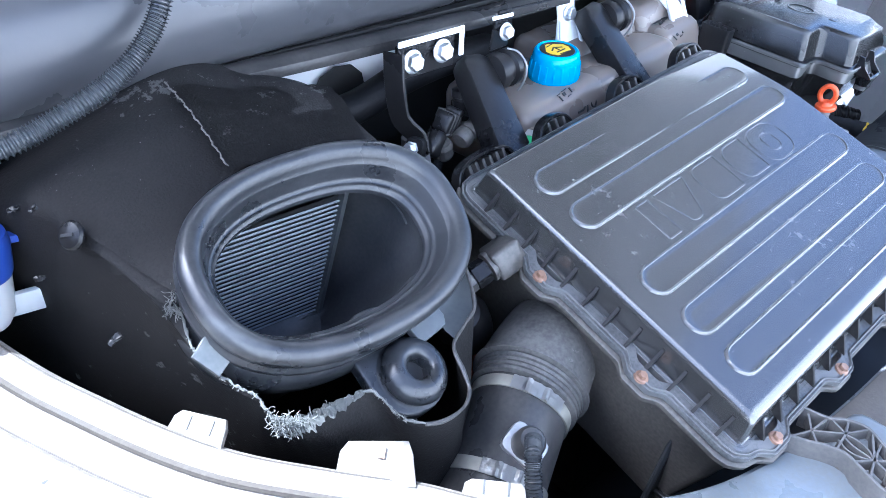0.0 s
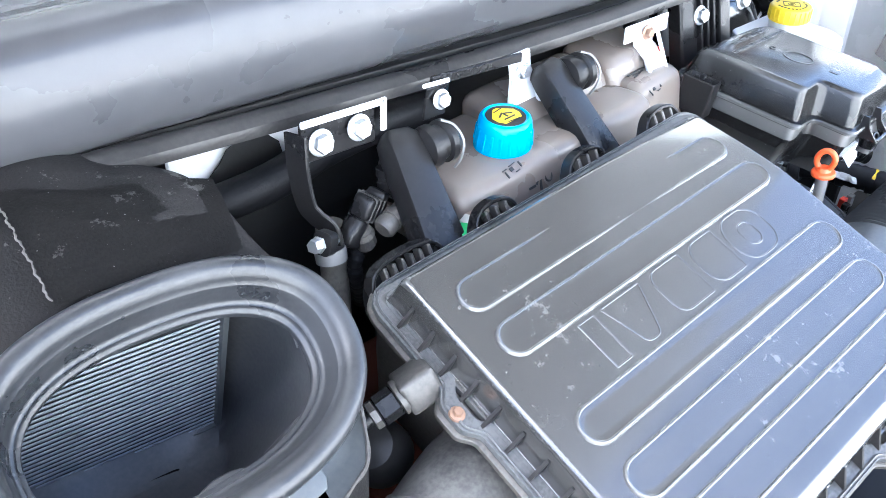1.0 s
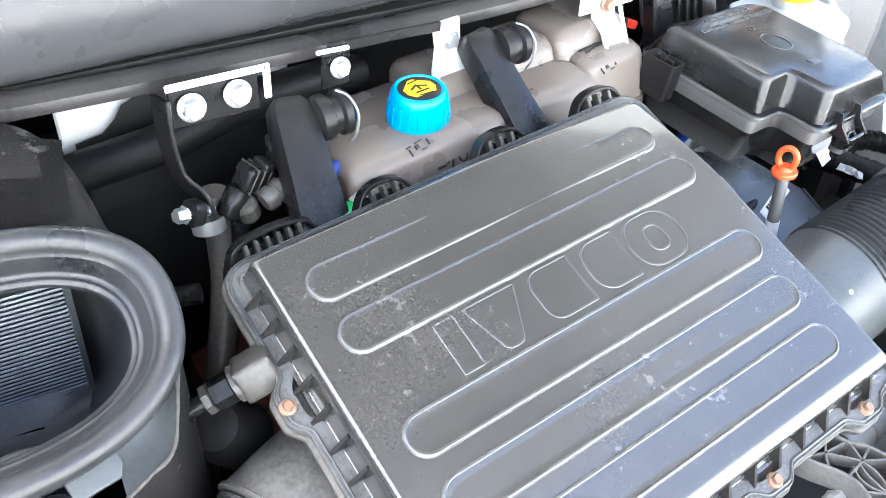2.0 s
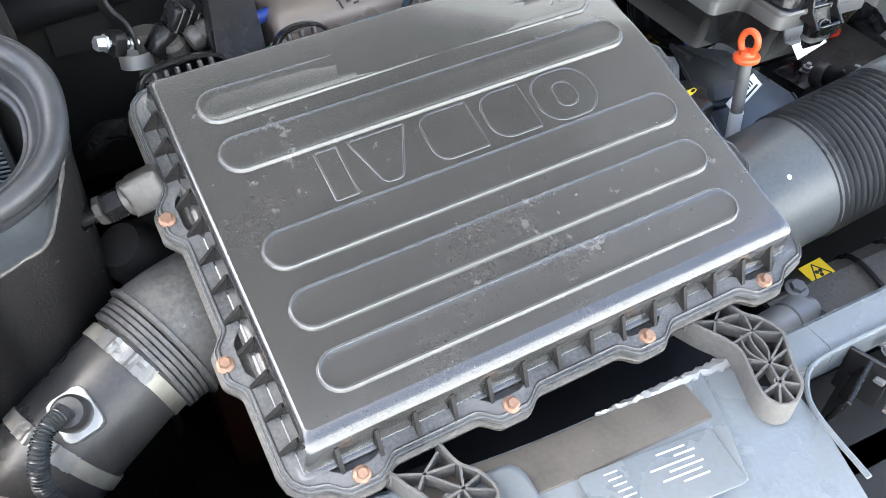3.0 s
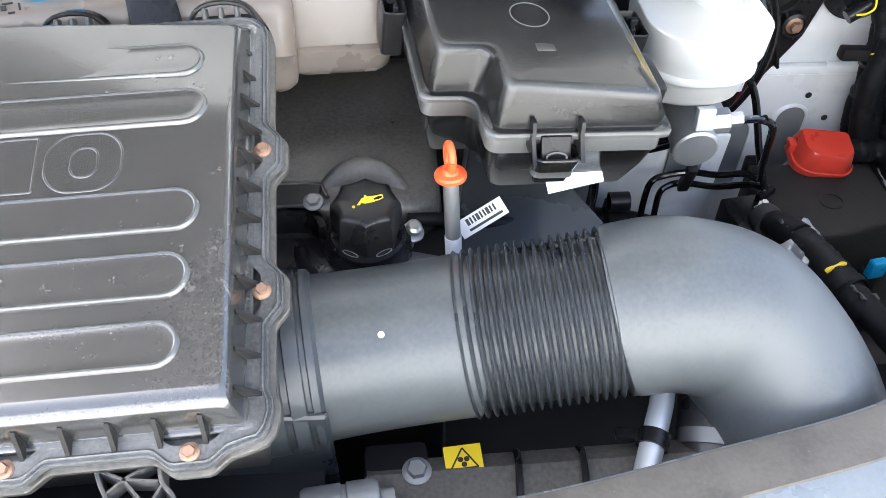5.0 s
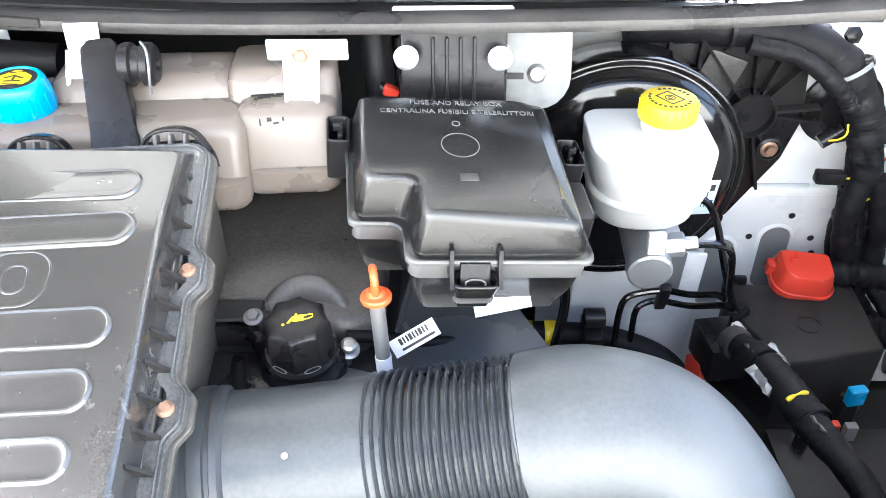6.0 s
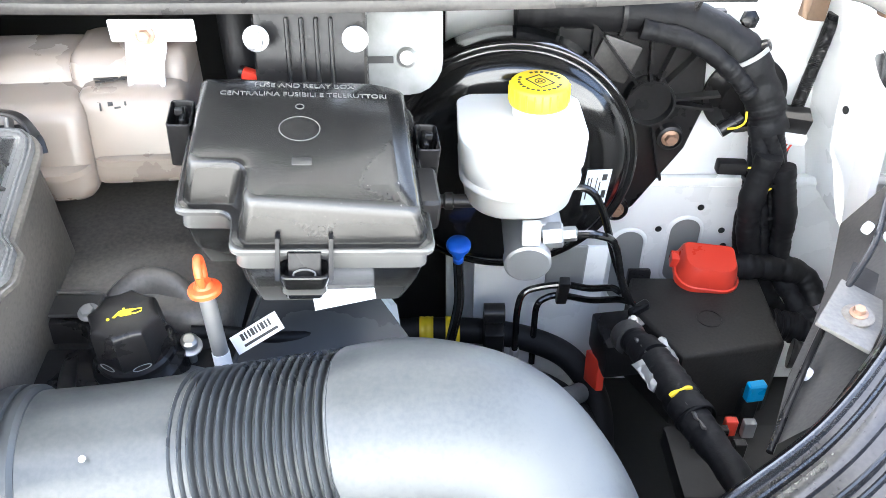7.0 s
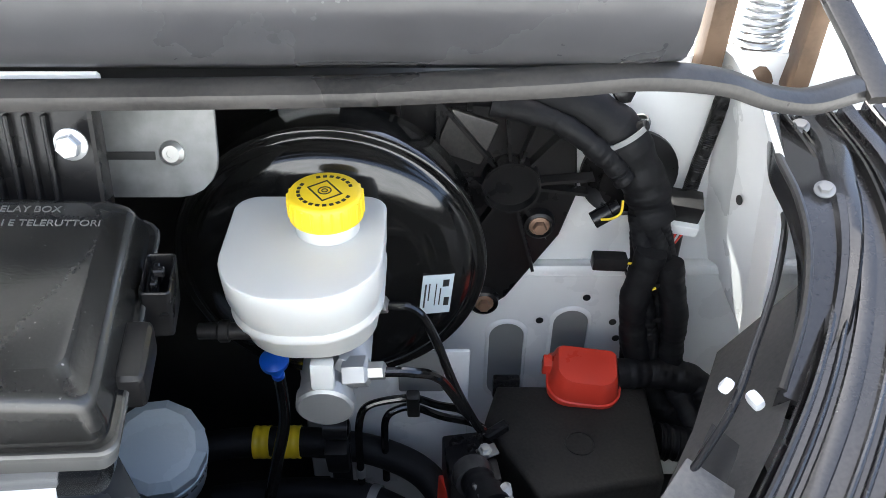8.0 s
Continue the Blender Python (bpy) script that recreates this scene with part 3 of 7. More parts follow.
def lattice_arm(shift):
    arm = thing("lattice_bracket", "black plastic lattice arm carrying the air filter housing", "bracket", Vector((0.128, -0.10, 0.98)) + shift, group="lattice arms")
    left = spline([(0.100, -0.042, 1.004), (0.108, -0.061, 1.004), (0.116, -0.075, 1.004), (0.120, -0.089, 1.004), (0.116, -0.103, 1.004), (0.111, -0.116, 1.004), (0.108, -0.129, 1.004), (0.112, -0.139, 1.004), (0.118, -0.142, 1.004)], 4)
    right = spline([(0.118, -0.142, 1.004), (0.126, -0.141, 1.004), (0.138, -0.133, 1.004), (0.143, -0.122, 1.004), (0.151, -0.106, 1.004), (0.159, -0.089, 1.004), (0.154, -0.073, 1.004), (0.145, -0.062, 1.004), (0.140, -0.042, 1.004)], 4)
    edge = [p + shift for p in left + right[1:]]
    part("rim", sweep(edge, 0, shape=rrect(-0.0013, 0.0013, -0.022, 0.001, 0.0005, 1)), "web", arm, "grey plastic edge wall")
    # black floor puts the shade between the webs into colour
    part("floor", slab([(p.x, p.y) for p in edge], 0.981 + shift.z, 0.983 + shift.z), "deep", arm)
    for a, b in WEB:
        a, b = (Vector((*(NODE[p] if isinstance(p, str) else p), 0.9985)) + shift for p in (a, b))
        part("web", box(((b - a).length, 0.0017, 0.011), Matrix.Translation((a + b) / 2) @ pose(0, 0, 0, 0, 0, math.degrees(math.atan2(b.y - a.y, b.x - a.x)))), "web", arm)
    for pts in ARC:
        part("web", sweep(spline([Vector((x, y, 0.9985)) + shift for x, y in pts], 5), 0, shape=rrect(-0.0008, 0.0008, -0.0055, 0.0050, 0.0003, 1)), "web", arm)
    part("pin_socket", lathe([(0.0042, -0.012), (0.0042, 0.011), (0.0026, 0.011), (0.0026, 0.0), (0.0005, 0.0)], 18, Matrix.Translation(Vector((0.126, -0.124, 0.9925)) + shift)), "web", arm)


lattice_arm(Vector((0.0, 0.0, 0.0)))
lattice_arm(Vector((-0.249, -0.020, -0.002)))

# ---- large intake duct to the side of the housing ----
duct = thing("intake_duct", "grey moulded plastic intake duct with a bellows section", "air duct", (0.33, 0.07, 0.97))
D0, D1, D2 = Vector((0.214, 0.063, 0.959)), Vector((0.339, 0.079, 0.962)), Vector((0.459, 0.077, 0.987))
run = (D1 - D0).normalized()
part("collar", lathe([(0.060, -0.02), (0.068, -0.015), (0.068, 0.002), (0.0655, 0.003), (0.0655, 0.007), (0.0685, 0.008), (0.0685, 0.018), (0.0655, 0.019), (0.0655, 0.022), (0.068, 0.023), (0.0675, 0.028), (0.064, 0.031)], 48, axis(D0 - run * 0.014, run)), "collar", duct, "dark ringed rubber collar")
part("pipe", sweep(spline([D0 + run * 0.005, D0.lerp(D1, 0.5), D1 + run * 0.004], 8), lambda t: 0.0635 - 0.0015 * math.sin(math.pi * t), 48), "duct", duct, "smooth grey pipe")


BW = (D2 - D1)
folds = [(0.0600, -0.002)]
for k in range(18):
    at = BW.length * k / 18
    folds += [(0.0596 + 0.0060 * max(0.0, 1.0 - (abs(f - 0.5) / 0.33) ** 2.2), at + BW.length / 18 * f) for f in (0.0, 0.10, 0.16, 0.24, 0.34, 0.5, 0.66, 0.76, 0.84, 0.90)]
part("bellows", lathe(folds + [(0.0640, BW.length)], 64, axis(D1, BW), cap=False), "bellows", duct, "dark ribbed bellows", angle=75)
part("elbow", sweep(spline([D1 + BW * 0.97, D1 + BW * 1.05, (0.498, 0.079, 0.989), (0.543, 0.078, 0.974), (0.573, 0.061, 0.950), (0.594, 0.031, 0.922), (0.605, -0.006, 0.882), (0.609, -0.03, 0.83)], 10), lambda t: 0.0652 + 0.002 * math.sin(math.pi * min(1, t * 1.25)), 48), "duct", duct, "smooth grey elbow")

part("dot", lathe([(0.0024, 0.0), (0.0022, 0.0008), (0.0004, 0.0012)], 16, axis((0.278, 0.0355, 1.0165), (0, -0.5, 0.85))), "paper", duct, "small white paint dot")

# ---- rubber boot on the other side of the housing ----
boot = thing("intake_hose", "dusty black rubber intake hose with steel band clamps", "hose", (-0.28, 0.1, 0.98))
B = [Vector(p) for p in ((-0.165, 0.137, 0.990), (-0.200, 0.135, 0.993), (-0.230, 0.124, 0.992), (-0.252, 0.115, 0.9875), (-0.277, 0.1035, 0.982), (-0.306, 0.089, 0.973), (-0.337, 0.073, 0.962), (-0.39, 0.045, 0.935), (-0.45, 0.005, 0.88))]
part("elbow", sweep(spline(B[:4], 8), lambda t: 0.045 + 0.007 * t, 32), "boot", boot, "dusty moulded rubber elbow")
for t, r in ((0.0, 0.0540), (0.20, 0.0500), (0.36, 0.0490), (0.52, 0.0490), (0.68, 0.0485)):
    part("ridge", lathe([(r - 0.005, -0.0035), (r, -0.002), (r, 0.001), (r - 0.005, 0.002)], 36, axis(B[3].lerp(B[4], t), B[4] - B[3])), "boot", boot)
part("tube", sweep(spline(B[3:], 8), 0.0435, 32), "rubber", boot, "black rubber tube")
for p, q in ((B[4], B[5] - B[3]), (B[6], B[7] - B[5])):
    band = part("clamp", lathe([(0.0436, -0.0055), (0.0452, -0.0055), (0.0452, 0.0055), (0.0436, 0.0055)], 40, axis(p, q), cap=False), "band", boot, "bright steel band clamp")
    way = q.normalized()
    up = Vector((-0.30, -0.32, 0.9))
    up = (up - way * up.dot(way)).normalized()
    side = way.cross(up)
    strip = []
    for k in range(24):
        a = radians(-16 + 62 * k / 23)
        strip.append([p + (up * math.cos(a) - side * math.sin(a)) * (0.0462 + 0.0016 * noise.noise((k * 0.6, j * 1.7, p.x * 50)) + (0.0018 if k in (6, 7, 14, 15) else 0.0)) + way * (0.0062 + 0.0010 * noise.noise((k * 0.8, j, 3))) * (j / 2 - 1) for j in range(5)])
    bm = loft(strip, cap=False, closed=False)
    bmesh.ops.solidify(bm, geom=bm.faces[:], thickness=0.0009)
    part("lock_strip", bm, "foil", band, "crumpled bright locking strip", angle=25)

# ---- heater air plenum with its felt cover and open mouth ----
plenum = thing("air_plenum", "black cabin air plenum under torn felt with an open rubber-sealed mouth", "air plenum", (-0.39, 0.2, 1.1))
MO = Vector((-0.378, 0.196, 1.147))
MN, MU = Vector((0.13, -0.52, 0.84)).normalized(), Vector((0.975, -0.03, -0.20))
MU = (MU - MN * MU.dot(MN)).normalized()
MOUTH = Matrix((MU, MN.cross(MU), MN)).transposed().to_4x4()
MOUTH.translation = MO


def mouth_point(a, d, w):
    """A point of a rounded, slightly egg-shaped loop in the mouth's plane."""
    c, s = math.cos(a), math.sin(a)
    x = (0.1175 + d) * math.copysign(abs(c) ** 0.84, c)
    y = (0.0775 + d) * math.copysign(abs(s) ** 0.84, s)
    return MOUTH @ Vector((x - 0.05 * y + 0.25 * x * y, y + 0.125 * x + 0.0074, w))


def mouth_ring(d, w, n=96):
    return [mouth_point(2 * math.pi * k / n, d, w) for k in range(n)]


LIP = [(-0.005, -0.030), (0.0015, -0.028), (0.003, -0.0255), (0.003, -0.0205), (0.0012, -0.0185), (0.0012, -0.0150), (0.0028, -0.0125), (0.0044, -0.0085), (0.0046, -0.0045), (0.0034, -0.0008), (0.0008, 0.0022), (-0.0030, 0.0036),
       (-0.0068, 0.0030), (-0.0100, 0.0006), (-0.0122, -0.0028), (-0.0138, -0.0068), (-0.0146, -0.0074), (-0.0150, -0.0082), (-0.0168, -0.0130), (-0.0188, -0.0195), (-0.0206, -0.0225), (-0.0222, -0.0228), (-0.0226, -0.0238),
       (-0.0236, -0.0262), (-0.0254, -0.0268), (-0.0262, -0.0280), (-0.0262, -0.0320), (-0.0240, -0.0335)]
part("mouth_seal", loft([mouth_ring(d, w) for d, w in LIP], cap=False), "lip", plenum, "thick rounded black rubber lip seal", angle=50)


def throat_ring(d, back, left, w, n=72):
    turn = [2 * math.pi * k / n for k in range(n)]
    return [mouth_point(a, d + back * max(0.0, math.sin(a)) + left * max(0.0, -math.cos(a)) * max(0.0, math.sin(a)), w) for a in turn]


part("throat", loft([throat_ring(*r) for r in ((-0.0262, 0.0, 0.0, -0.031), (-0.0235, 0.004, 0.0, -0.0345), (-0.0205, 0.024, 0.012, -0.050), (-0.0215, 0.030, 0.016, -0.075), (-0.034, 0.040, 0.020, -0.215), (-0.040, 0.036, 0.014, -0.228), (-0.075, 0.0, 0.0, -0.232))], cap=False), "chamber", plenum, "dusty dark blue-grey chamber inside the mouth", angle=60)
part("throat_floor", slab(rrect(-0.05, 0.05, -0.012, 0.012, 0.01), -0.2345, -0.2325, m=MOUTH), "chamber", plenum)
part("wall_rib", sweep([mouth_point(radians(78 - 72 * k / 20), -0.0215 + 0.026 * max(0.0, math.sin(radians(78 - 72 * k / 20))), -0.058 + 0.008 * k / 20) for k in range(21)], 0.0013, 6), "chamber", plenum)
part("wall_boss", box((0.030, 0.030, 0.075), MOUTH @ pose(0.078, -0.034, -0.078, 0, 6, 25), 0.012, 3), "chamber", plenum, "rounded boss on the chamber wall", angle=60)

# pleated filter at the back of the chamber
FT, FD, FX = Vector((-0.3140, 0.295, 1.118)), Vector((-0.0070, 0.0505, -0.157)), Vector((-0.185, 0.016, 0.0))
air_filter = thing("cabin_filter", "grey-blue pleated paper cabin filter in a dark frame", "filter", FT)
# black sheet behind the pleats paints the shade in their gaps
part("backing", loft([[FT + FX * a + Vector((0, 0.0025, 0)) for a in (0.0, 1.0)], [FT + FD + FX * a + Vector((0, 0.0025, 0)) for a in (0.0, 1.0)]], cap=False, closed=False), "ink_and_shade", air_filter, "black backing put in for shade between the pleats")
PLEAT = as_mesh("pleat", box((FX.length, 0.0014, 0.0020), bevel=0.0003, seg=1), "pleat")
across = FX.normalized()
down = FD.normalized()
side = across.cross(down).normalized()
for k in range(27):
    m = Matrix((across, side, down)).transposed().to_4x4()
    m.translation = FT + FX * 0.5 + FD * ((k + 0.5) / 27)
    piece("pleat", PLEAT, air_filter, WORLD[air_filter.name].inverted() @ m)
part("edge_strip", loft([[FT + FD * t + Vector(o) for o in ((-0.001, -0.006, 0), (0.0035, -0.006, 0), (0.0035, 0.010, 0), (-0.001, 0.010, 0))] for t in (-0.10, 1.03)]), "duct", air_filter, "grey plastic edge strip")
part("bottom_strip", loft([[FT + FD * 1.02 + FX * t + Vector(o) for o in ((0, -0.006, -0.002), (0, -0.006, 0.002), (0, 0.010, 0.002), (0, 0.010, -0.002))] for t in (0.0, 1.0)]), "duct", air_filter, "grey plastic edge strip")

OUTER = [(-0.268, 0.205, 0.985), (-0.272, 0.265, 1.10), (-0.284, 0.345, 1.180), (-0.330, 0.40, 1.200), (-0.430, 0.44, 1.222), (-0.584, 0.475, 1.03),
         (-0.546, 0.347, 0.985), (-0.492, 0.245, 0.975), (-0.450, 0.176, 0.975), (-0.40, 0.102, 0.985), (-0.330, 0.112, 0.955), (-0.284, 0.168, 0.97)]
# the torn inner edge in the mouth's plane: angle, across, along, depth
TORN = [(3.04, -0.117, 0.014, -0.026), (3.12, -0.1256, 0.0026, -0.030), (3.2, -0.121, -0.0054, -0.030), (3.45, -0.1222, -0.0329, -0.030), (3.75, -0.1105, -0.0575, -0.030), (4.05, -0.096, -0.0745, -0.031), (4.25, -0.091, -0.0895, -0.033),
        (4.37, -0.083, -0.0985, -0.035), (4.5, -0.070, -0.100, -0.034), (4.62, -0.046, -0.0985, -0.030), (4.72, -0.021, -0.1013, -0.022), (4.80, -0.012, -0.1216, -0.021), (4.88, 0.001, -0.1346, -0.021), (4.95, 0.0202, -0.1400, -0.021), (5.02, 0.0415, -0.1371, -0.021),
        (5.09, 0.0535, -0.1274, -0.021), (5.16, 0.0570, -0.1125, -0.021), (5.23, 0.0600, -0.0915, -0.021), (5.33, 0.0799, -0.0783, -0.021), (5.47, 0.0981, -0.0652, -0.021), (5.68, 0.1098, -0.0281, -0.021), (5.90, 0.1160, 0.0006, -0.020)]


def outer_point(a):
    f = (a / (2 * math.pi) * 12) % 12
    i, t = int(f), f - int(f)
    p = [Vector(OUTER[(i + j - 1) % 12]) for j in range(4)]
    return 0.5 * (2 * p[1] + (p[2] - p[0]) * t + (2 * p[0] - 5 * p[1] + 4 * p[2] - p[3]) * t * t + (3 * p[1] - p[0] - 3 * p[2] + p[3]) * t ** 3)


def felt_edge(a):
    """The inner edge of the felt: against the seal behind, torn and hanging open in front."""
    a = a % (2 * math.pi)
    p = MOUTH.inverted() @ mouth_point(a, 0.001, -0.020)
    if not TORN[0][0] < a < TORN[-1][0]:
        return MOUTH @ p
    for i in range(len(TORN) - 1):
        if TORN[i][0] <= a <= TORN[i + 1][0]:
            q = [Vector(TORN[max(0, min(len(TORN) - 1, i + j))][1:]) for j in (-1, 0, 1, 2)]
            t = (a - TORN[i][0]) / (TORN[i + 1][0] - TORN[i][0])
    p = 0.5 * (2 * q[1] + (q[2] - q[0]) * t + (2 * q[0] - 5 * q[1] + 4 * q[2] - q[3]) * t * t + (3 * q[1] - q[0] - 3 * q[2] + q[3]) * t ** 3)
    if a < 4.9:
        p += Vector((1, 1, 0)) * 0.0012 * noise.noise((p.x * 260, p.y * 260, 2.0))
    return MOUTH @ p


def felt():
    n, rows = 300, []
    for t in (0.0, 0.02, 0.08, 0.18, 0.32, 0.48, 0.62, 0.75, 0.87, 1.0):
        ring = []
        for k in range(n):
            a = 2 * math.pi * k / n
            p, q = felt_edge(a), outer_point(a)
            box_like = max(0.0, min(1.0, -math.cos(a) * 1.6)) * max(0.0, min(1.0, 1.36 + 1.8 * math.sin(a)))
            f, g = t ** (1 - 0.38 * box_like), t ** (1 + 1.9 * box_like)
            r = Vector((p.x + (q.x - p.x) * f, p.y + (q.y - p.y) * f, p.z + (q.z - p.z) * g))
            r.z += ((0.014 + 0.022 * box_like) * (1 if math.sin(a) > -0.3 else 0.3) + 0.008 * noise.noise(r * 14)) * math.sin(math.pi * t)
            ring.append(r)
        rows.append(ring)
    rows.insert(0, [p - Vector((0, 0, 0.005)) for p in rows[0]])
    rows.append([Vector((p.x, p.y, 0.62)) for p in rows[-1]])
    return loft(rows, cap=False)


part("felt_cover", felt(), "foam", plenum, "black felt insulation, torn along its front edge", angle=70)
flap = []
for i in range(9):
    a, b = Vector((-0.418, 0.366, 1.226)).lerp(Vector((-0.280, 0.350, 1.190)), i / 8), Vector((-0.418, 0.280, 1.190)).lerp(Vector((-0.294, 0.284, 1.172)), i / 8)
    flap.append([a.lerp(b, j / 6) + Vector((0, 0, 0.006 * math.sin(math.pi * j / 6) + 0.004 * noise.noise((i * 0.5, j * 0.6, 0)))) for j in range(7)])
bm = loft(flap, cap=False, closed=False)
bmesh.ops.solidify(bm, geom=bm.faces[:], thickness=0.004)
part("felt_flap", bm, "foam", plenum, "second layer of black felt with a cut edge")
part("flap_seam", sweep([Vector((-0.419, 0.368, 1.229)).lerp(Vector((-0.420, 0.280, 1.194)), k / 50) + Vector((0.0006 * math.sin(k * 0.9) + 0.0005 * math.sin(k * 2.3), 0, 0.006 * math.sin(math.pi * k / 50))) for k in range(51)], lambda t: 0.0007 + 0.0003 * math.sin(t * 70) * math.sin(t * 23), 6), "grimy", plenum, "scuffed cut edge of the felt")


def fibres(count, spots):
    """Loose curled threads along the torn edge."""
    bm = bmesh.new()
    for _ in range(count):
        a0, a1, size = random.choice(spots)
        a = random.uniform(a0, a1)
        p = felt_edge(a) + Vector((random.uniform(-1, 1), random.uniform(-1, 1), random.uniform(-0.4, 1))) * 0.004 * size
        way = Vector((random.uniform(-1, 1), random.uniform(-1.2, 0.4), random.uniform(-1, 0.6))).normalized()
        pts = [p]
        for _ in range(4):
            way = (way + 0.9 * Vector((random.uniform(-1, 1), random.uniform(-1, 1), random.uniform(-1, 1)))).normalized()
            pts.append(pts[-1] + way * 0.0042 * size)
        r = 0.00022 + 0.00022 * random.random()
        rings = [[bm.verts.new(q + Vector(o) * r) for o in ((1, 0, 0), (-0.5, 0.87, 0), (-0.5, -0.87, 0.3))] for q in pts]
        for u, w in zip(rings, rings[1:]):
            for i in range(3):
                bm.faces.new((u[i], u[(i + 1) % 3], w[(i + 1) % 3], w[i]))
    return bm


part("torn_rim", sweep([felt_edge(3.02 + 1.88 * k / 220) + Vector((0, 0, 0.0003)) for k in range(221)], lambda t: 0.0009 + 0.0005 * math.sin(t * 130) * math.sin(t * 47), 6), "fray", plenum, "pale torn felt edge")
part("rolled_rim", sweep([felt_edge(4.90 + 1.0 * k / 90) + Vector((0, 0, -0.0004)) for k in range(91)], lambda t: 0.0016 + 0.0004 * math.sin(t * 40) * math.sin(t * 17), 8), "rib", plenum, "worn grey rim of the felt")
part("neck", loft([[mouth_point(radians(175 + 185 * k / 60), d, w) for k in range(61)] for d, w in ((-0.004, -0.027), (0.0005, -0.032), (0.0035, -0.039), (0.0045, -0.047), (0.0030, -0.058), (-0.010, -0.075), (-0.020, -0.10))], cap=False, closed=False), "lip", plenum, "smooth blue-black neck below the seal", angle=60)
shelf = []
for k in range(31):
    a = 5.26 + 0.62 * k / 30
    e = MOUTH.inverted() @ felt_edge(a)
    i = MOUTH.inverted() @ mouth_point(a, -0.006, -0.030)
    shelf.append([MOUTH @ Vector((i.x + (e.x - i.x) * t, i.y + (e.y - i.y) * t, -0.030 + 0.008 * t * t - 0.004 * math.sin(math.pi * t))) for t in (0.0, 0.25, 0.5, 0.75, 1.0)])
part("shelf", loft(shelf, cap=False, closed=False), "duct", plenum, "dusty grey shelf beside the seal", angle=60)
part("bracket", slab([(-0.017, -0.013), (0.012, -0.013), (0.017, -0.006), (0.017, 0.012), (-0.017, 0.012)], -0.007, 0.0, 0.0015, MOUTH @ pose(0.050, -0.064, -0.0235, 0, 0, 16)), "duct", plenum, "grey bracket under the seal")
part("frayed_edge", fibres(520, [(3.05, 3.2, 0.5), (3.3, 4.2, 0.16), (4.2, 4.62, 0.34), (4.25, 4.55, 0.45), (4.28, 4.45, 0.6), (4.3, 4.42, 0.7), (4.6, 4.9, 0.16)]), "fray", plenum, "grey-white frayed felt fibres", kind="stuff")

mat = []
for k in range(80):
    a = 4.20 + 0.50 * k / 79
    w = 0.0075 * math.sin(math.pi * k / 79) ** 0.7 * (0.8 + 0.7 * noise.noise((k * 0.3, 3, 1)))
    e = felt_edge(a)
    mat.append([e + Vector((0.0016 * noise.noise((k * 0.5, j * 2, 5)), -w * (j - 2.0) * 0.5 + 0.0016 * noise.noise((k * 0.6, j, 9)), 0.002 - 0.0016 * abs(j - 2) + 0.0032 * noise.noise((k * 0.7, j * 1.3, 2)))) for j in range(6)])
bm = loft(mat, cap=False, closed=False)
bmesh.ops.solidify(bm, geom=bm.faces[:], thickness=0.0012)
part("torn_wadding", bm, "fray", plenum, "clump of pale torn wadding", angle=15)
for p, s, r in (((-0.555, 0.335, 1.187), 0.008, 20), ((-0.545, 0.325, 1.188), 0.006, 60), ((-0.538, 0.246, 1.118), 0.010, 50), ((-0.56, 0.30, 1.15), 0.007, 10)):
    bm = box((s, s * 0.4, 0.0016), axis(p, (-0.45, -0.45, 0.75), r))
    bmesh.ops.subdivide_edges(bm, edges=bm.edges[:], cuts=3, use_grid_fill=True)
    for v in bm.verts:
        v.co += Vector((noise.noise(v.co * 900), noise.noise(v.co * 700), noise.noise(v.co * 800))) * 0.002
    part("scuff", bm, "black", plenum, "small torn scuff")

# rubber grommet on its lug in front of the mouth
LG = MOUTH @ pose(0.024, -0.097, -0.036)
lug = part("lug", slab([(x, y) for x, y in rrect(-0.032, 0.030, -0.030, 0.06, 0.028, 8)], -0.010, 0.0, 0.003, LG @ pose(-0.004, 0, 0, 0, 0, 8)), "lip", plenum, "black plastic mounting lug")
part("grommet", lathe([(0.0095, -0.004), (0.0095, 0.012), (0.0115, 0.0155), (0.016, 0.0165), (0.022, 0.0145), (0.0262, 0.009), (0.0268, 0.005), (0.0262, 0.0035), (0.0245, 0.003), (0.0245, 0.001), (0.0285, 0.0), (0.0285, -0.003), (0.0095, -0.004)], 48, LG, cap=False), "lip", lug, "thick black rubber grommet with a hole", angle=50)
# black disc paints the shade inside the grommet
part("grommet_hole", lathe([(0.0005, 0.0), (0.0096, 0.0005)], 24, LG, cap=False), "ink_and_shade", lug)
part("tab", slab([(-0.013, -0.012), (0.012, -0.013), (0.014, 0.004), (0.007, 0.006), (0.006, 0.011), (-0.012, 0.010)], -0.003, 0.001, 0.0012, MOUTH @ pose(-0.1125, -0.038, -0.0225, 8, -12, 38)), "duct", plenum, "grey plastic locating tab")
fastener = part("push_fastener", lathe([(0.0005, 0.0035), (0.004, 0.0035), (0.009, 0.002), (0.0105, 0.0), (0.0105, -0.002)], 24, axis((-0.534, 0.293, 1.178), (-0.75, -0.35, 0.55))), "black", plenum, "grey plastic push fastener")
# slot drawn as a black bar, its shade in the colour
part("cross_slot", box((0.010, 0.0022, 0.002), axis((-0.534, 0.293, 1.178), (-0.75, -0.35, 0.55), 20) @ pose(0, 0, 0.0035)), "ink_and_shade", fastener)

seat(Matrix.Translation((-0.006, -0.006, 0.012)), plenum, air_filter)

# ---- coolant expansion tank ----
tank = thing("coolant_tank", "yellowed translucent plastic coolant expansion tank", "coolant tank", (0.1, 0.37, 1.06))


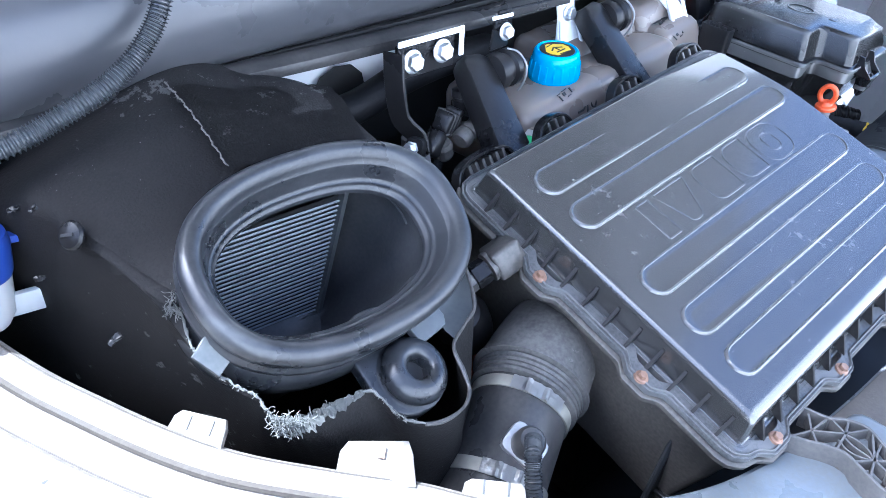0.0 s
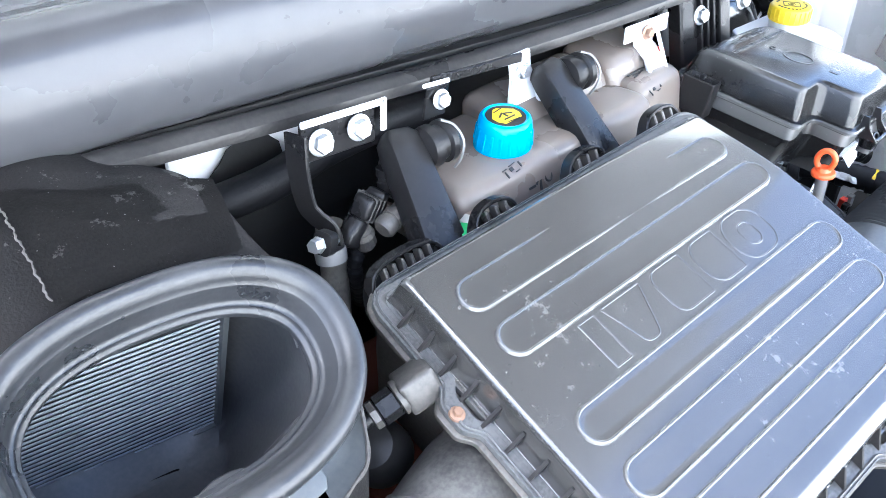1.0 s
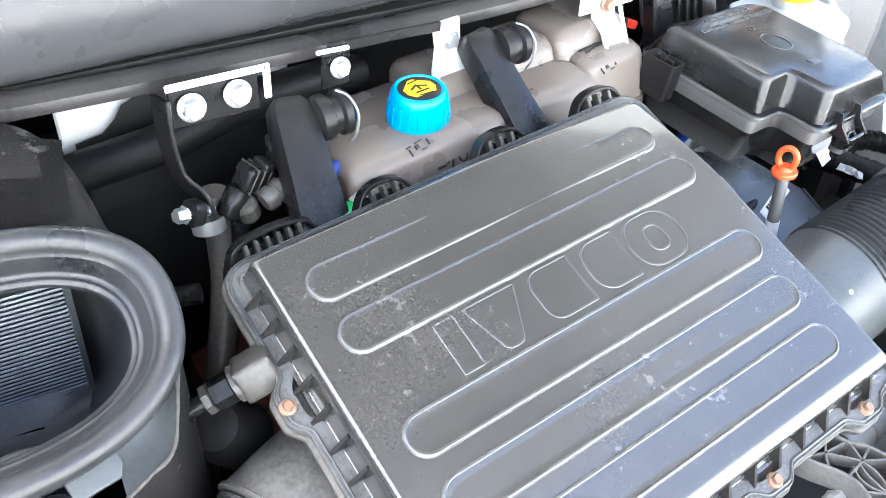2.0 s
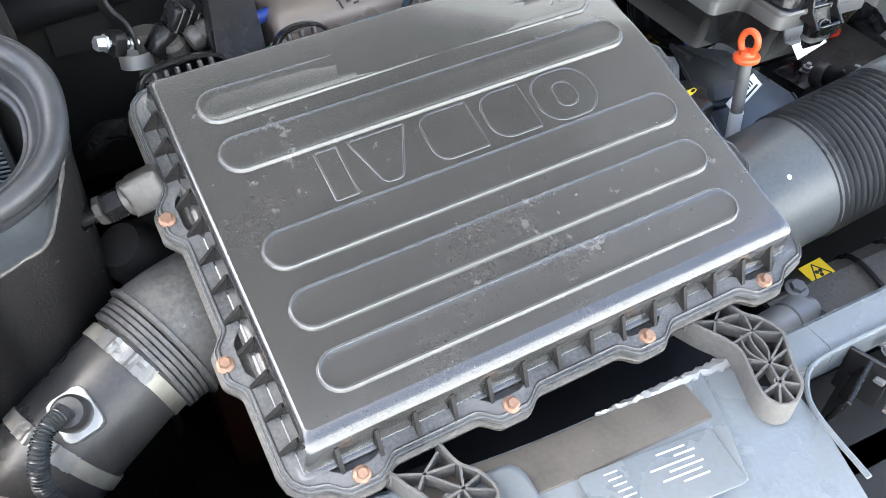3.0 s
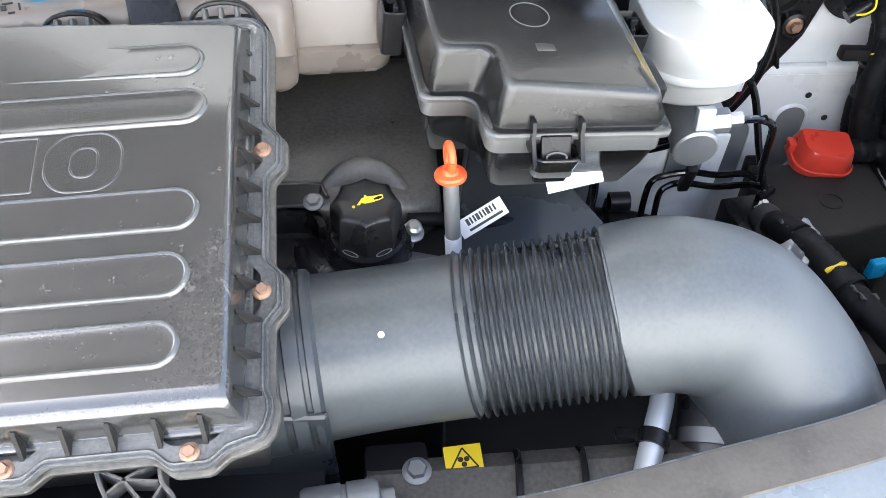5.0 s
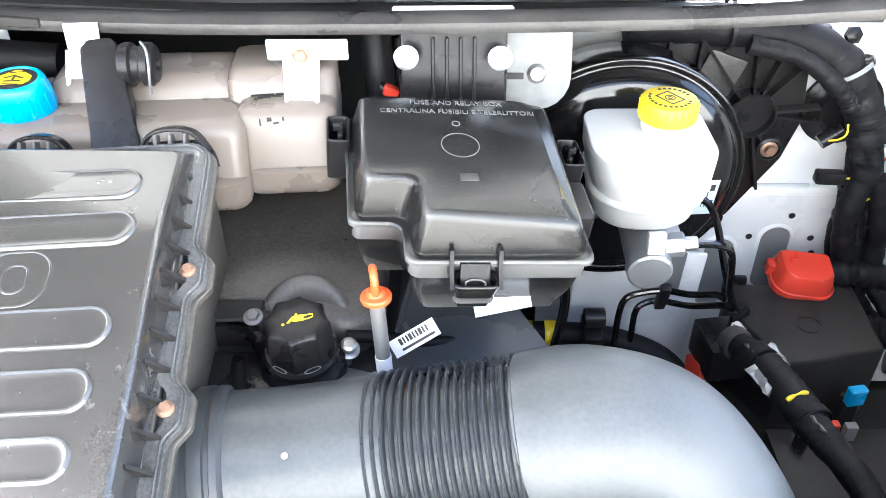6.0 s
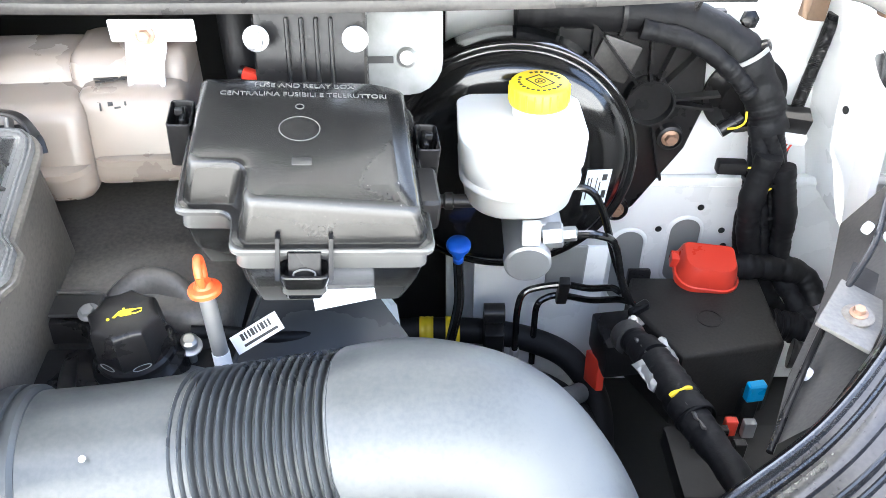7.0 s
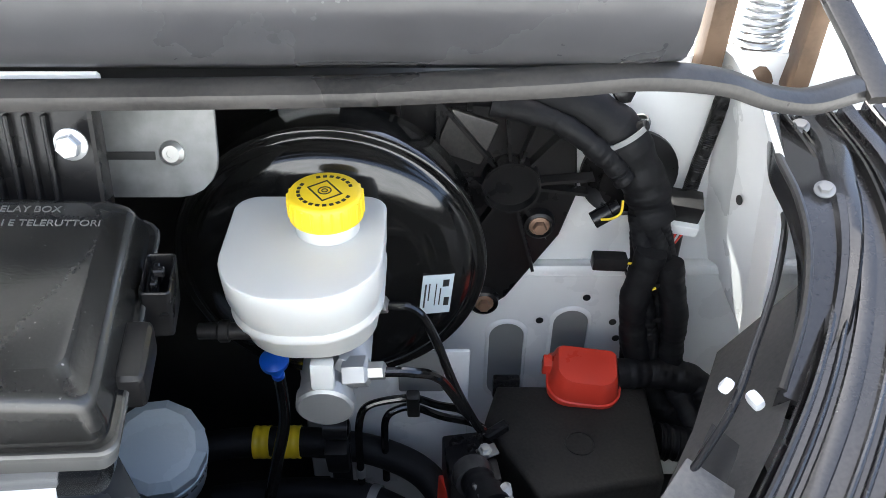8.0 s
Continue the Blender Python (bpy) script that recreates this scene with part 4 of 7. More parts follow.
def pillow(x0, x1, y0, y1, z0, z1, r=0.02, lean=0.0, belly=0.0):
    """A blow-moulded block: rounded plan, rounded upper and lower edges; lean slides the top back."""
    rings = []
    for z, inset in ((z0, 0.8), (z0 + 0.15 * r, 0.4), (z0 + 0.5 * r, 0.1), (z0 + r, 0.0), (z1 - r, 0.0), (z1 - 0.5 * r, 0.13), (z1 - 0.15 * r, 0.42), (z1, 0.9)):
        k, s = inset * r, lean * (z - z0) / (z1 - z0)
        rings.append([(x, y + s * (1.0 if y < (y0 + y1) / 2 else 0.0), z) for x, y in rrect(x0 + k, x1 - k, y0 + k, y1 - k, max(0.004, r - 0.3 * k), 6)])
    return loft(rings)


part("main_body", pillow(-0.085, 0.206, 0.302, 0.440, 1.040, 1.126, 0.014, 0.018), "tank", tank, angle=60)
part("side_lobe", pillow(0.196, 0.287, 0.318, 0.440, 1.046, 1.130, 0.014, 0.018), "tank", tank, angle=60)
for px, py, pz in ((-0.0143, 0.3249, 1.1240), (0.2288, 0.3347, 1.1200)):
    PM = Matrix.Translation((px, py, pz)) @ pose(0, 0, 0, 38, 0, 0)
    for bx, by, bw, bh in ((-0.010, 0.003, 0.005, 0.0012), (-0.010, -0.002, 0.0012, 0.007), (-0.002, 0.001, 0.004, 0.004), (0.004, -0.003, 0.005, 0.0012), (0.010, 0.002, 0.0014, 0.006), (0.001, 0.005, 0.008, 0.0010)):
        part("print_bar", box((bw, bh, 0.0012), PM @ pose(bx, by, 0.0004, 0, 0, 8)), "ink_and_shade", tank)
part("rear_step", pillow(0.03, 0.196, 0.360, 0.442, 1.10, 1.146, 0.012, 0.02), "tank", tank, angle=60)
part("rear_step", pillow(0.188, 0.286, 0.352, 0.442, 1.10, 1.152, 0.012, 0.02), "tank", tank, angle=60)
for x0, x1, y0 in ((-0.089, 0.205, 0.2955), (0.196, 0.2905, 0.3175)):
    part("seam", loft([[(x, y, z) for x, y in rrect(x0 + d, x1 - d, y0 + d, 0.443, 0.026, 6)] for z, d in ((1.066, 0.004), (1.068, 0.0), (1.074, 0.0), (1.076, 0.004))]), "tank", tank, "moulded seam ridge")
CAP = Vector((0.011, 0.362, 1.122))
cap = part("cap", lathe([(0.0270, 0.0), (0.0282, 0.003), (0.0280, 0.012), (0.0262, 0.026), (0.0254, 0.031), (0.0240, 0.0345), (0.0218, 0.0360), (0.0200, 0.0355), (0.0195, 0.0345), (0.0005, 0.0345)], 48, axis(CAP, (0, -0.06, 1))), "blue", tank, "bright blue screw cap")
for k in range(20):
    a = 2 * math.pi * k / 20
    part("grip", box((0.0018, 0.0028, 0.018), axis(CAP, (0, -0.06, 1)) @ pose(0.0271 * math.cos(a), 0.0271 * math.sin(a), 0.016, 0, -6, math.degrees(a)), 0.0007, 1), "blue", cap)
part("print_ring", lathe([(0.0192, 0.0), (0.0192, 0.0005), (0.0005, 0.0005)], 32, axis(CAP, (0, -0.06, 1)) @ pose(0, 0, 0.0345)), "ink_and_shade", cap, "black ring of print")
part("warning_disc", slab([(0.0150 * math.cos(radians(a)), 0.0150 * math.sin(radians(a))) for a in (80, 100, 165, 195, 225, 315, 345, 375)], 0.0, 0.0004, m=axis(CAP, (0, -0.06, 1)) @ pose(0, 0, 0.0351)), "yellow", cap, "yellow warning print with black marks")
for x, y, w, h, r in ((-0.004, 0.003, 0.010, 0.0018, 30), (0.004, 0.002, 0.010, 0.0018, -30), (0, -0.005, 0.014, 0.0018, 0), (0, 0.0, 0.002, 0.006, 0), (0, 0.011, 0.012, 0.0012, 8), (0, -0.0105, 0.014, 0.0012, -6)):
    part("print_bar", box((w, h, 0.0004), axis(CAP, (0, -0.06, 1)) @ pose(x, y, 0.0356, 0, 0, r)), "ink_and_shade", cap)
part("neck", lathe([(0.034, -0.012), (0.031, 0.002), (0.029, 0.003)], 32, axis(CAP, (0, -0.06, 1))), "tank", tank)
LM = pose(0.017, 0.3165, 1.1040, 62, 0, 0)
for x, y, w, h, r in ((-0.014, -0.003, 0.009, 0.0024, 0), (-0.002, -0.003, 0.0022, 0.014, -14), (-0.005, 0.001, 0.0022, 0.010, -40)):
    part("level_mark", box((w, h, 0.0010), LM @ pose(x, y, 0.0006, 0, 0, r)), "ink_and_shade", tank)
part("level_mark", sweep([LM @ Vector((0.010 + 0.0045 * math.cos(2 * math.pi * k / 24), 0.0005 + 0.0060 * math.sin(2 * math.pi * k / 24), 0.0004)) for k in range(25)], 0.0011, 6), "ink_and_shade", tank)
for x, y, w in ((0.214, 0.349, 0.020), (0.216, 0.345, 0.012), (0.226, 0.3465, 0.009), (0.211, 0.3425, 0.008), (0.231, 0.350, 0.010)):
    part("stamp_mark", box((w, 0.0022, 0.0008), pose(x + 0.006, y + 0.012, 1.1325, 6, 0, random.uniform(-14, 14))), "ink_and_shade", tank)
fit_ = part("sensor", lathe([(0.012, 0.0), (0.012, 0.012), (0.010, 0.012), (0.010, 0.03)], 20, axis((-0.068, 0.318, 1.100), (-0.9, -0.35, -0.05))), "tank", tank, "pale threaded sensor boss")
part("hexagon", lathe([(0.0125, 0.012), (0.0125, 0.024)], 6, axis((-0.068, 0.318, 1.100), (-0.9, -0.35, -0.05))), "bright", fit_, "bright steel hexagon")
part("band", lathe([(0.0105, 0.024), (0.0115, 0.0245), (0.0115, 0.040), (0.0105, 0.041)], 20, axis((-0.068, 0.318, 1.100), (-0.9, -0.35, -0.05))), "green", fit_, "green printed sleeve")
part("stub", lathe([(0.006, 0.0), (0.006, 0.022)], 14, axis((-0.080, 0.35, 1.118), (-0.9, -0.3, 0))), "navy", tank, "blue hose stub")

# ---- two black support brackets with rubber bushes ----


def hanger(top, base, half, bush, way):
    h = thing("support_bracket", "flat black plastic bracket with a round rubber bush at its top", "bracket", base, group="brackets behind the housing")
    top, base = Vector(top), Vector(base)
    along = (base - top)
    out = [(-half, -0.5), (half, -0.5)]
    z = along.normalized()
    x = Vector((1, 0.1, 0)).normalized()
    x = (x - z * x.dot(z)).normalized()
    y = z.cross(x)
    m = Matrix((x, y, z)).transposed().to_4x4()
    m.translation = top
    n = along.length
    rings = []
    for s, w, t in ((-0.020, 0.6, 0.008), (-0.013, 0.88, 0.012), (0.0, 0.96, 0.013), (0.5 * n, 1.05, 0.013), (n, 1.2, 0.013), (n + 0.02, 1.22, 0.012)):
        rings.append([m @ Vector((a, b, s)) for a, b in rrect(-half * w, half * w, -t, t, 0.003, 2)])
    part("plate", loft(rings), "black", h, "flat black plate")
    b = part("bush", lathe([(0.004, -0.002), (0.012, -0.001), (0.018, 0.001), (0.0195, 0.005), (0.0195, 0.010), (0.016, 0.012), (0.016, 0.018), (0.0195, 0.020), (0.0195, 0.026), (0.016, 0.030), (0.006, 0.031), (0.005, 0.026), (0.0005, 0.026)], 28, axis(bush, way)), "black", h, "round black rubber bush")
    part("clip_wire", sweep(spline([Vector(bush) + Vector(way).normalized() * 0.020 + Vector(o) for o in ((0, 0.0, 0.021), (0.006, -0.010, 0.018), (0.008, -0.020, 0.006), (0.006, -0.020, -0.010), (0.004, -0.014, -0.022))], 5), 0.0012, 8), "steel", b)
    return h


near_bracket = hanger((-0.107, 0.371, 1.160), (-0.124, 0.300, 1.092), 0.0185, (-0.090, 0.364, 1.160), (1, -0.05, 0))
far_bracket = hanger((0.087, 0.368, 1.165), (0.101, 0.304, 1.092), 0.0175, (0.103, 0.365, 1.165), (1, -0.05, 0))

# ---- hangers from the cowl: bracket with two bolts, white straps ----
CB = Vector((-0.2082, 0.3380, 1.1232))
hook = thing("cowl_bracket", "black steel bracket with two bright bolts under the cowl", "bracket", (-0.17, 0.37, 1.19))
part("plate", box((0.072, 0.004, 0.034), pose(-0.166, 0.374, 1.193, 0, 2.5, 0), 0.001, 1), "black", hook)
part("upper_lip", box((0.080, 0.003, 0.006), pose(-0.163, 0.3685, 1.2125, 0, 2.5, 0), 0.001, 1), "paper", hook, "pale bare-metal lip")
part("end_lip", box((0.006, 0.003, 0.030), pose(-0.124, 0.3685, 1.199, 0, 2.5, 0), 0.001, 1), "paper", hook)
part("leg", sweep(spline([(-0.207, 0.370, 1.208), (-0.210, 0.366, 1.18), (-0.209, 0.362, 1.15), (-0.205, 0.357, 1.138), (-0.197, 0.350, 1.126), (-0.196, 0.346, 1.112)], 6), 0, shape=rrect(-0.012, 0.012, -0.0018, 0.0018, 0.001, 1), up=(1, 0.25, 0)), "black", hook, "long bent black strip")
for p in ((-0.186, 0.369, 1.194), (-0.149, 0.369, 1.195)):
    piece("bolt", BOLT_BRIGHT, hook, WORLD[hook.name].inverted() @ axis(p, (0, -1, 0.15), 10), "bright flanged bolt")
part("hose_clip", lathe([(0.0125, -0.006), (0.0138, -0.006), (0.0138, 0.006), (0.0125, 0.006)], 28, axis((-0.196, 0.352, 1.098), (0.05, 0.25, 1)), cap=False), "steel", hook, "steel hose clip")
part("clip_ear", slab(rrect(-0.009, 0.009, -0.010, 0.010, 0.005, 3), -0.005, 0.005, 0.001, axis(CB, (0.93, 0.33, -0.36))), "black", hook)
part("clip_bolt", lathe([(0.0055, -0.018), (0.0062, -0.016), (0.0062, -0.011), (0.0075, -0.0105), (0.0075, -0.009), (0.003, -0.0085), (0.003, 0.010), (0.0052, 0.0105), (0.0052, 0.015), (0.003, 0.0155), (0.003, 0.019)], 6, axis(CB, (0.93, 0.33, -0.36))), "bright", hook, "bright clip bolt")
part("coolant_hose", sweep(spline([(-0.188, 0.350, 1.115), (-0.190, 0.345, 1.07), (-0.200, 0.330, 1.02), (-0.235, 0.29, 0.95), (-0.27, 0.26, 0.88), (-0.28, 0.25, 0.7)], 8), 0.0125, 18), "grimy", label="dark rubber hose running down beside the housing", category="hose")
stay = thing("cowl_stay", "small black stay with a bright bolt under the cowl", "bracket", (-0.06, 0.37, 1.19))
part("plate", box((0.026, 0.003, 0.034), pose(-0.060, 0.378, 1.187, 10, 0, 0), 0.001, 1), "black", stay)
part("rail", box((0.11, 0.004, 0.009), pose(-0.012, 0.376, 1.2045, 0, 4, 0), 0.001, 1), "black", stay)
part("edge", box((0.030, 0.003, 0.004), pose(-0.064, 0.372, 1.2075, 0, 4, 0), 0.001, 1), "paper", stay)
piece("bolt", BOLT_BRIGHT, stay, WORLD[stay.name].inverted() @ axis((-0.058, 0.373, 1.190), (0, -1, 0.15), 10) @ Matrix.Scale(0.8, 4), "bright flanged bolt")


def strap(x, w_top, w_low, z_low, y_top, y_low, bolt):
    top = 1.174 if bolt else 1.192
    s = thing("tank_strap", "white plastic strap holding the coolant tank to the cowl", "strap", (x, y_low, z_low), group="tank straps")
    rings = []
    for y, z, w in ((y_top + 0.004, top, w_top), (y_top, top - 0.022, w_top * 0.96), ((y_top + y_low) / 2, (1.17 + z_low) / 2, w_low * 0.95), (y_low, z_low, w_low)):
        rings.append([(x + a, y + b, z) for a, b in rrect(-w / 2, w / 2, -0.002, 0.002, 0.0012, 2)])
    part("band", loft(rings), "paper", s)
    for side in (-1, 1):
        part("edge_rib", sweep([(x + side * w_top * 0.46, y_top - 0.004, 1.170), (x + side * w_low * 0.46, y_low - 0.004, z_low)], 0.0022, 8), "paper", s)
    piece("bolt", BOLT_COPPER if bolt else BOLT_BRIGHT, s, WORLD[s.name].inverted() @ axis((x, y_top - 0.003, 1.176 if not bolt else 1.166), (0, -1, 0.1)) @ Matrix.Scale(0.8 if not bolt else 1.05, 4), "strap bolt")
    return s


near_strap = strap(0.066, 0.030, 0.044, 1.128, 0.392, 0.382, False)
strap(0.257, 0.032, 0.030, 1.112, 0.376, 0.344, True)
part("strap_plate", box((0.075, 0.003, 0.020), pose(0.262, 0.378, 1.168), 0.002, 2), "paper", label="white plate under the cowl behind the tank strap", category="bracket")

seat(Matrix.Translation((-0.006, -0.024, 0.004)), hook, stay)
TILT = Matrix.Translation((0.27, 0.37, 1.10)) @ pose(0, 0, 0, 0, 0.6, 5.0) @ Matrix.Diagonal((1.03, 1, 1, 1)) @ Matrix.Translation((-0.27, -0.37, -1.10))
seat(TILT, tank, near_bracket, far_bracket, near_strap)

# ---- finned black module beside the tank ----
module = thing("control_module", "black finned control module held by two bright bolts", "control unit", (0.396, 0.385, 1.12))
part("body", box((0.102, 0.022, 0.112), pose(0.396, 0.394, 1.129, -14, 0, 0), 0.006, 3), "black", module)
for k, (x, h) in enumerate(((0.352, 0.07), (0.364, 0.07), (0.377, 0.095), (0.390, 0.095), (0.403, 0.095), (0.416, 0.095), (0.428, 0.07), (0.440, 0.07))):
    part("fin", box((0.0035, 0.008, h), pose(x, 0.380 + (0.0 if h > 0.08 else 0.004), 1.128 - (0.012 if h < 0.08 else 0), -14, 0, 0), 0.001, 1), "black", module)
part("back_plate", box((0.114, 0.003, 0.020), pose(0.396, 0.412, 1.186), 0.002, 1), "paper", module, "bright plate edge")
for p in ((0.353, 0.371, 1.163), (0.439, 0.371, 1.162)):
    piece("bolt", BOLT_BRIGHT, module, WORLD[module.name].inverted() @ axis(p, (0, -1, 0.2), 12), "bright flanged bolt")

# ---- galvanised bracket plate behind the module ----
PL = axis((0.450, 0.452, 1.136), (0, -0.95, 0.3)) @ Matrix.Scale(1.1, 4)
plate = thing("mounting_plate", "galvanised steel plate with a slot and screws", "bracket", (0.466, 0.45, 1.136))
part("sheet", slab(rrect(-0.06, 0.06, -0.055, 0.055, (0.03, 0.004, 0.004, 0.012), 5), 0.0, 0.0035, 0.0008, PL), "galv", plate)
# black bar on the sheet for the shaded slot
part("slot", box((0.040, 0.006, 0.001), PL @ pose(-0.004, -0.024, 0.0040), 0.0004, 1), "ink_and_shade", plate)
for x in (-0.03, 0.028):
    part("screw", lathe([(0.009, 0.0), (0.009, 0.002), (0.006, 0.0045), (0.003, 0.0045), (0.003, 0.003), (0.0005, 0.003)], 20, PL @ pose(x, -0.022, 0.0035)), "zinc", plate)
part("lever", slab(rrect(-0.045, 0.040, -0.010, 0.012, 0.009, 4), 0.006, 0.010, 0.001, PL @ pose(0.0, 0.030, 0, 0, 0, 5)), "steel", plate, "dull steel latch lever")
part("pivot", lathe([(0.013, 0.0), (0.013, 0.012), (0.009, 0.014)], 20, PL @ pose(0.012, 0.040, 0.004)), "steel", plate)

# ---- hoses and a red plug between the tank and the module ----
part("rear_hose", sweep(spline([(0.318, 0.445, 1.17), (0.322, 0.43, 1.12), (0.325, 0.425, 1.06), (0.33, 0.42, 0.98)], 6), 0.016, 16), "tape", label="black rubber hose between the tank and the module", category="hose")
part("rear_hose", sweep(spline([(0.345, 0.45, 1.15), (0.342, 0.44, 1.10), (0.345, 0.43, 1.04), (0.35, 0.42, 0.97)], 6), 0.010, 14), "tape", label="thin black rubber hose beside the module", category="hose")
plug_ = thing("red_plug", "small red plug behind the fuse box", "plug", (0.332, 0.41, 1.11))
part("body", box((0.016, 0.014, 0.010), pose(0.334, 0.408, 1.112, 0, 25, 10), 0.003, 2), "red", plug_)
part("collar", lathe([(0.006, 0.0), (0.006, 0.006)], 14, axis((0.329, 0.410, 1.113), (-0.9, 0, 0.3))), "black", plug_)

# ---- fuse box ----
FB = pose(0.402, 0.267, 1.103, 5, 5.5, 7) @ Matrix.Diagonal((0.93, 1, 1, 1))
fuse = thing("fuse_box", "scuffed black plastic fuse and relay box with clip-on lid", "fuse box", m=FB)


def fuse_outline(d, front=0.0):
    """Plan of the box with the step cut out of its front corner; d moves the edge outwards."""
    x0, x1, y0, y1 = -0.098 - d, 0.098 + d, -0.098 - d - front, 0.094 + d
    xs, ys = -0.052 - d, -0.052 - d - front * 0.5
    pts = []

    def corner(cx, cy, r, a0, a1, n=4):
        for k in range(n + 1):
            a = radians(a0 + (a1 - a0) * k / n)
            pts.append((cx + r * math.cos(a), cy + r * math.sin(a)))

    corner(x1 - 0.010, y0 + 0.010, 0.010, -90, 0)
    corner(x1 - 0.018, y1 - 0.018, 0.018, 0, 90)
    corner(x0 + 0.018, y1 - 0.018, 0.018, 90, 180)
    corner(x0 + 0.008, ys + 0.008, 0.008, 180, 270)
    corner(xs - 0.012, ys - 0.012, 0.012, 90, 0)
    corner(xs + 0.010, y0 + 0.010, 0.010, 180, 270)
    return pts


rings = []
for d, z, drop in ((-0.024, 0.0305, 0.0), (-0.0130, 0.0303, 1.0), (-0.0105, 0.0301, 1.0), (-0.0090, 0.0296, 1.0), (-0.0074, 0.0284, 1.0), (-0.0062, 0.0262, 1.0), (-0.0056, 0.0230, 1.0), (-0.001, 0.002, 0.0), (0.0, -0.006, 0.0), (0.005, -0.007, 0.0), (0.0062, -0.009, 0.0), (0.0062, -0.012, 0.0), (0.004, -0.0135, 0.0)):
    ring = []
    for x, y in fuse_outline(d):
        right = max(0.0, min(1.0, (x - 0.055) / 0.035)) * (1.0 if y < 0.05 else 0.5)
        rear = max(0.0, (y - 0.070) / 0.025)
        ring.append((x, y, z - drop * min(0.017, 0.012 * right + 0.012 * rear)))
    rings.append(ring)
lid2 = part("lid", loft(rings[::-1]), "fuse", fuse, "scuffed black lid", local=True, angle=28)
part("body", loft([[(x, y, z) for x, y in fuse_outline(d)] for d, z in ((0.001, -0.0135), (0.002, -0.028), (0.0, -0.030), (-0.004, -0.05), (-0.012, -0.075))][::-1]), "fuse", fuse, "black lower half", local=True)
def pocket(x0, x1, y0, y1, z0, z1, wall, r, taper=0.0):
    """An open-topped clip housing with thin walls."""
    rows = [(taper + 0.003, z0), (taper, z0 + 0.003), (0.0, z1 - 0.001), (0.0008, z1), (wall - 0.0008, z1), (wall, z1 - 0.001), (wall, z0 + 0.010)]
    return loft([[(x, y, z) for x, y in rrect(x0 + d, x1 - d, y0 + d, y1 - d, max(0.001, r - d * 0.7), 4)] for d, z in rows])


# front catch
catch = part("catch", pocket(-0.0215, 0.0215, -0.122, -0.100, -0.048, -0.018, 0.0036, 0.009, 0.007), "fuse", fuse, "black open clip housing", local=True, angle=40)
for x in (-0.0205, 0.0205):
    part("catch_rib", slab([(-0.122, -0.020), (-0.099, -0.020), (-0.098, 0.004), (-0.104, 0.004), (-0.109, -0.008)], -0.0018, 0.0018, 0.0006, Matrix.Translation((x, 0, 0)) @ pose(0, 0, 0, 90, 0, 90)), "black", catch, local=True)
part("catch_tongue", loft([[(x, y, z) for x, y in rrect(-0.013, 0.013, y0, -0.103, 0.002, 2)] for y0, z in ((-0.110, -0.040), (-0.117, -0.030), (-0.117, -0.026), (-0.108, -0.012), (-0.106, -0.008))]), "black", catch, "sprung tongue", local=True)
part("tongue_bar", sweep([(0.0085 * math.cos(2 * math.pi * k / 24), -0.1150 + 0.0022 * math.sin(2 * math.pi * k / 24), -0.0205 + 0.0030 * math.sin(2 * math.pi * k / 24)) for k in range(25)], 0.0009, 6), "fuse", catch, local=True)
# side catches
for sx, y in ((-1, 0.060), (1, 0.030)):
    side = part("side_catch", pocket(sx * 0.111 - 0.011, sx * 0.111 + 0.011, y - 0.020, y + 0.020, -0.040, 0.004, 0.0022, 0.004, 0.001), "black", fuse, "black open clip housing", local=True, angle=40)
    part("catch_hook", box((0.005, 0.022, 0.016), pose(sx * 0.109, y, -0.004), 0.001, 1), "black", side, local=True)
    part("catch_hook", box((0.008, 0.006, 0.006), pose(sx * 0.112, y, 0.005), 0.001, 1), "black", side, local=True)
part("side_lug", box((0.020, 0.05, 0.03), pose(0.104, -0.035, -0.012), 0.007, 3), "black", fuse, local=True)
# raised lettering and marks on the lid
for body, x, y, z, size in (("FUSE AND RELAY BOX", 0.0, 0.060, 0.0306, 0.0088), ("CENTRALINA FUSIBILI E TELERUTTORI", 0.0, 0.046, 0.0306, 0.0086)):
    cu = bpy.data.curves.new("lettering", "FONT")
    cu.body, cu.size, cu.align_x, cu.extrude = body, size, "CENTER", 0.0005
    tmp = bpy.data.objects.new("lettering", cu)
    scene.collection.objects.link(tmp)
    bpy.context.view_layer.update()
    me = bpy.data.meshes.new_from_object(tmp.evaluated_get(bpy.context.evaluated_depsgraph_get()))
    bpy.data.objects.remove(tmp)
    me.materials.clear()
    me.materials.append(M["fuse"])
    ob = new("lettering", me)
    ob.parent = lid2
    ob.matrix_basis = pose(x, y, z, 0, 0, 0)
    WORLD[ob.name] = WORLD[lid2.name]
    tagged(ob, "raised black lettering")
part("round_mark", lathe([(0.0175, 0.0), (0.0175, 0.0006), (0.0165, 0.0006), (0.0165, 0.0)], 32, pose(-0.004, -0.002, 0.0304), cap=False), "fuse", lid2, local=True)
part("small_mark", lathe([(0.004, 0.0), (0.004, 0.0007), (0.003, 0.0007), (0.003, 0.0)], 20, pose(-0.004, 0.030, 0.0304), cap=False), "fuse", lid2, local=True)
part("book_mark", slab(rrect(-0.008, 0.008, -0.005, 0.005, 0.001, 2), 0.0303, 0.0311, 0.0003, pose(-0.002, -0.046, 0)), "fuse", lid2, local=True)
part("sticker", box((0.048, 0.016, 0.0008), axis((0.436, 0.182, 1.031), (0.1, -0.75, 0.65), 0) @ pose(0, 0, 0, 0, 0, 6)), "paper", fuse, "blank white sticker")

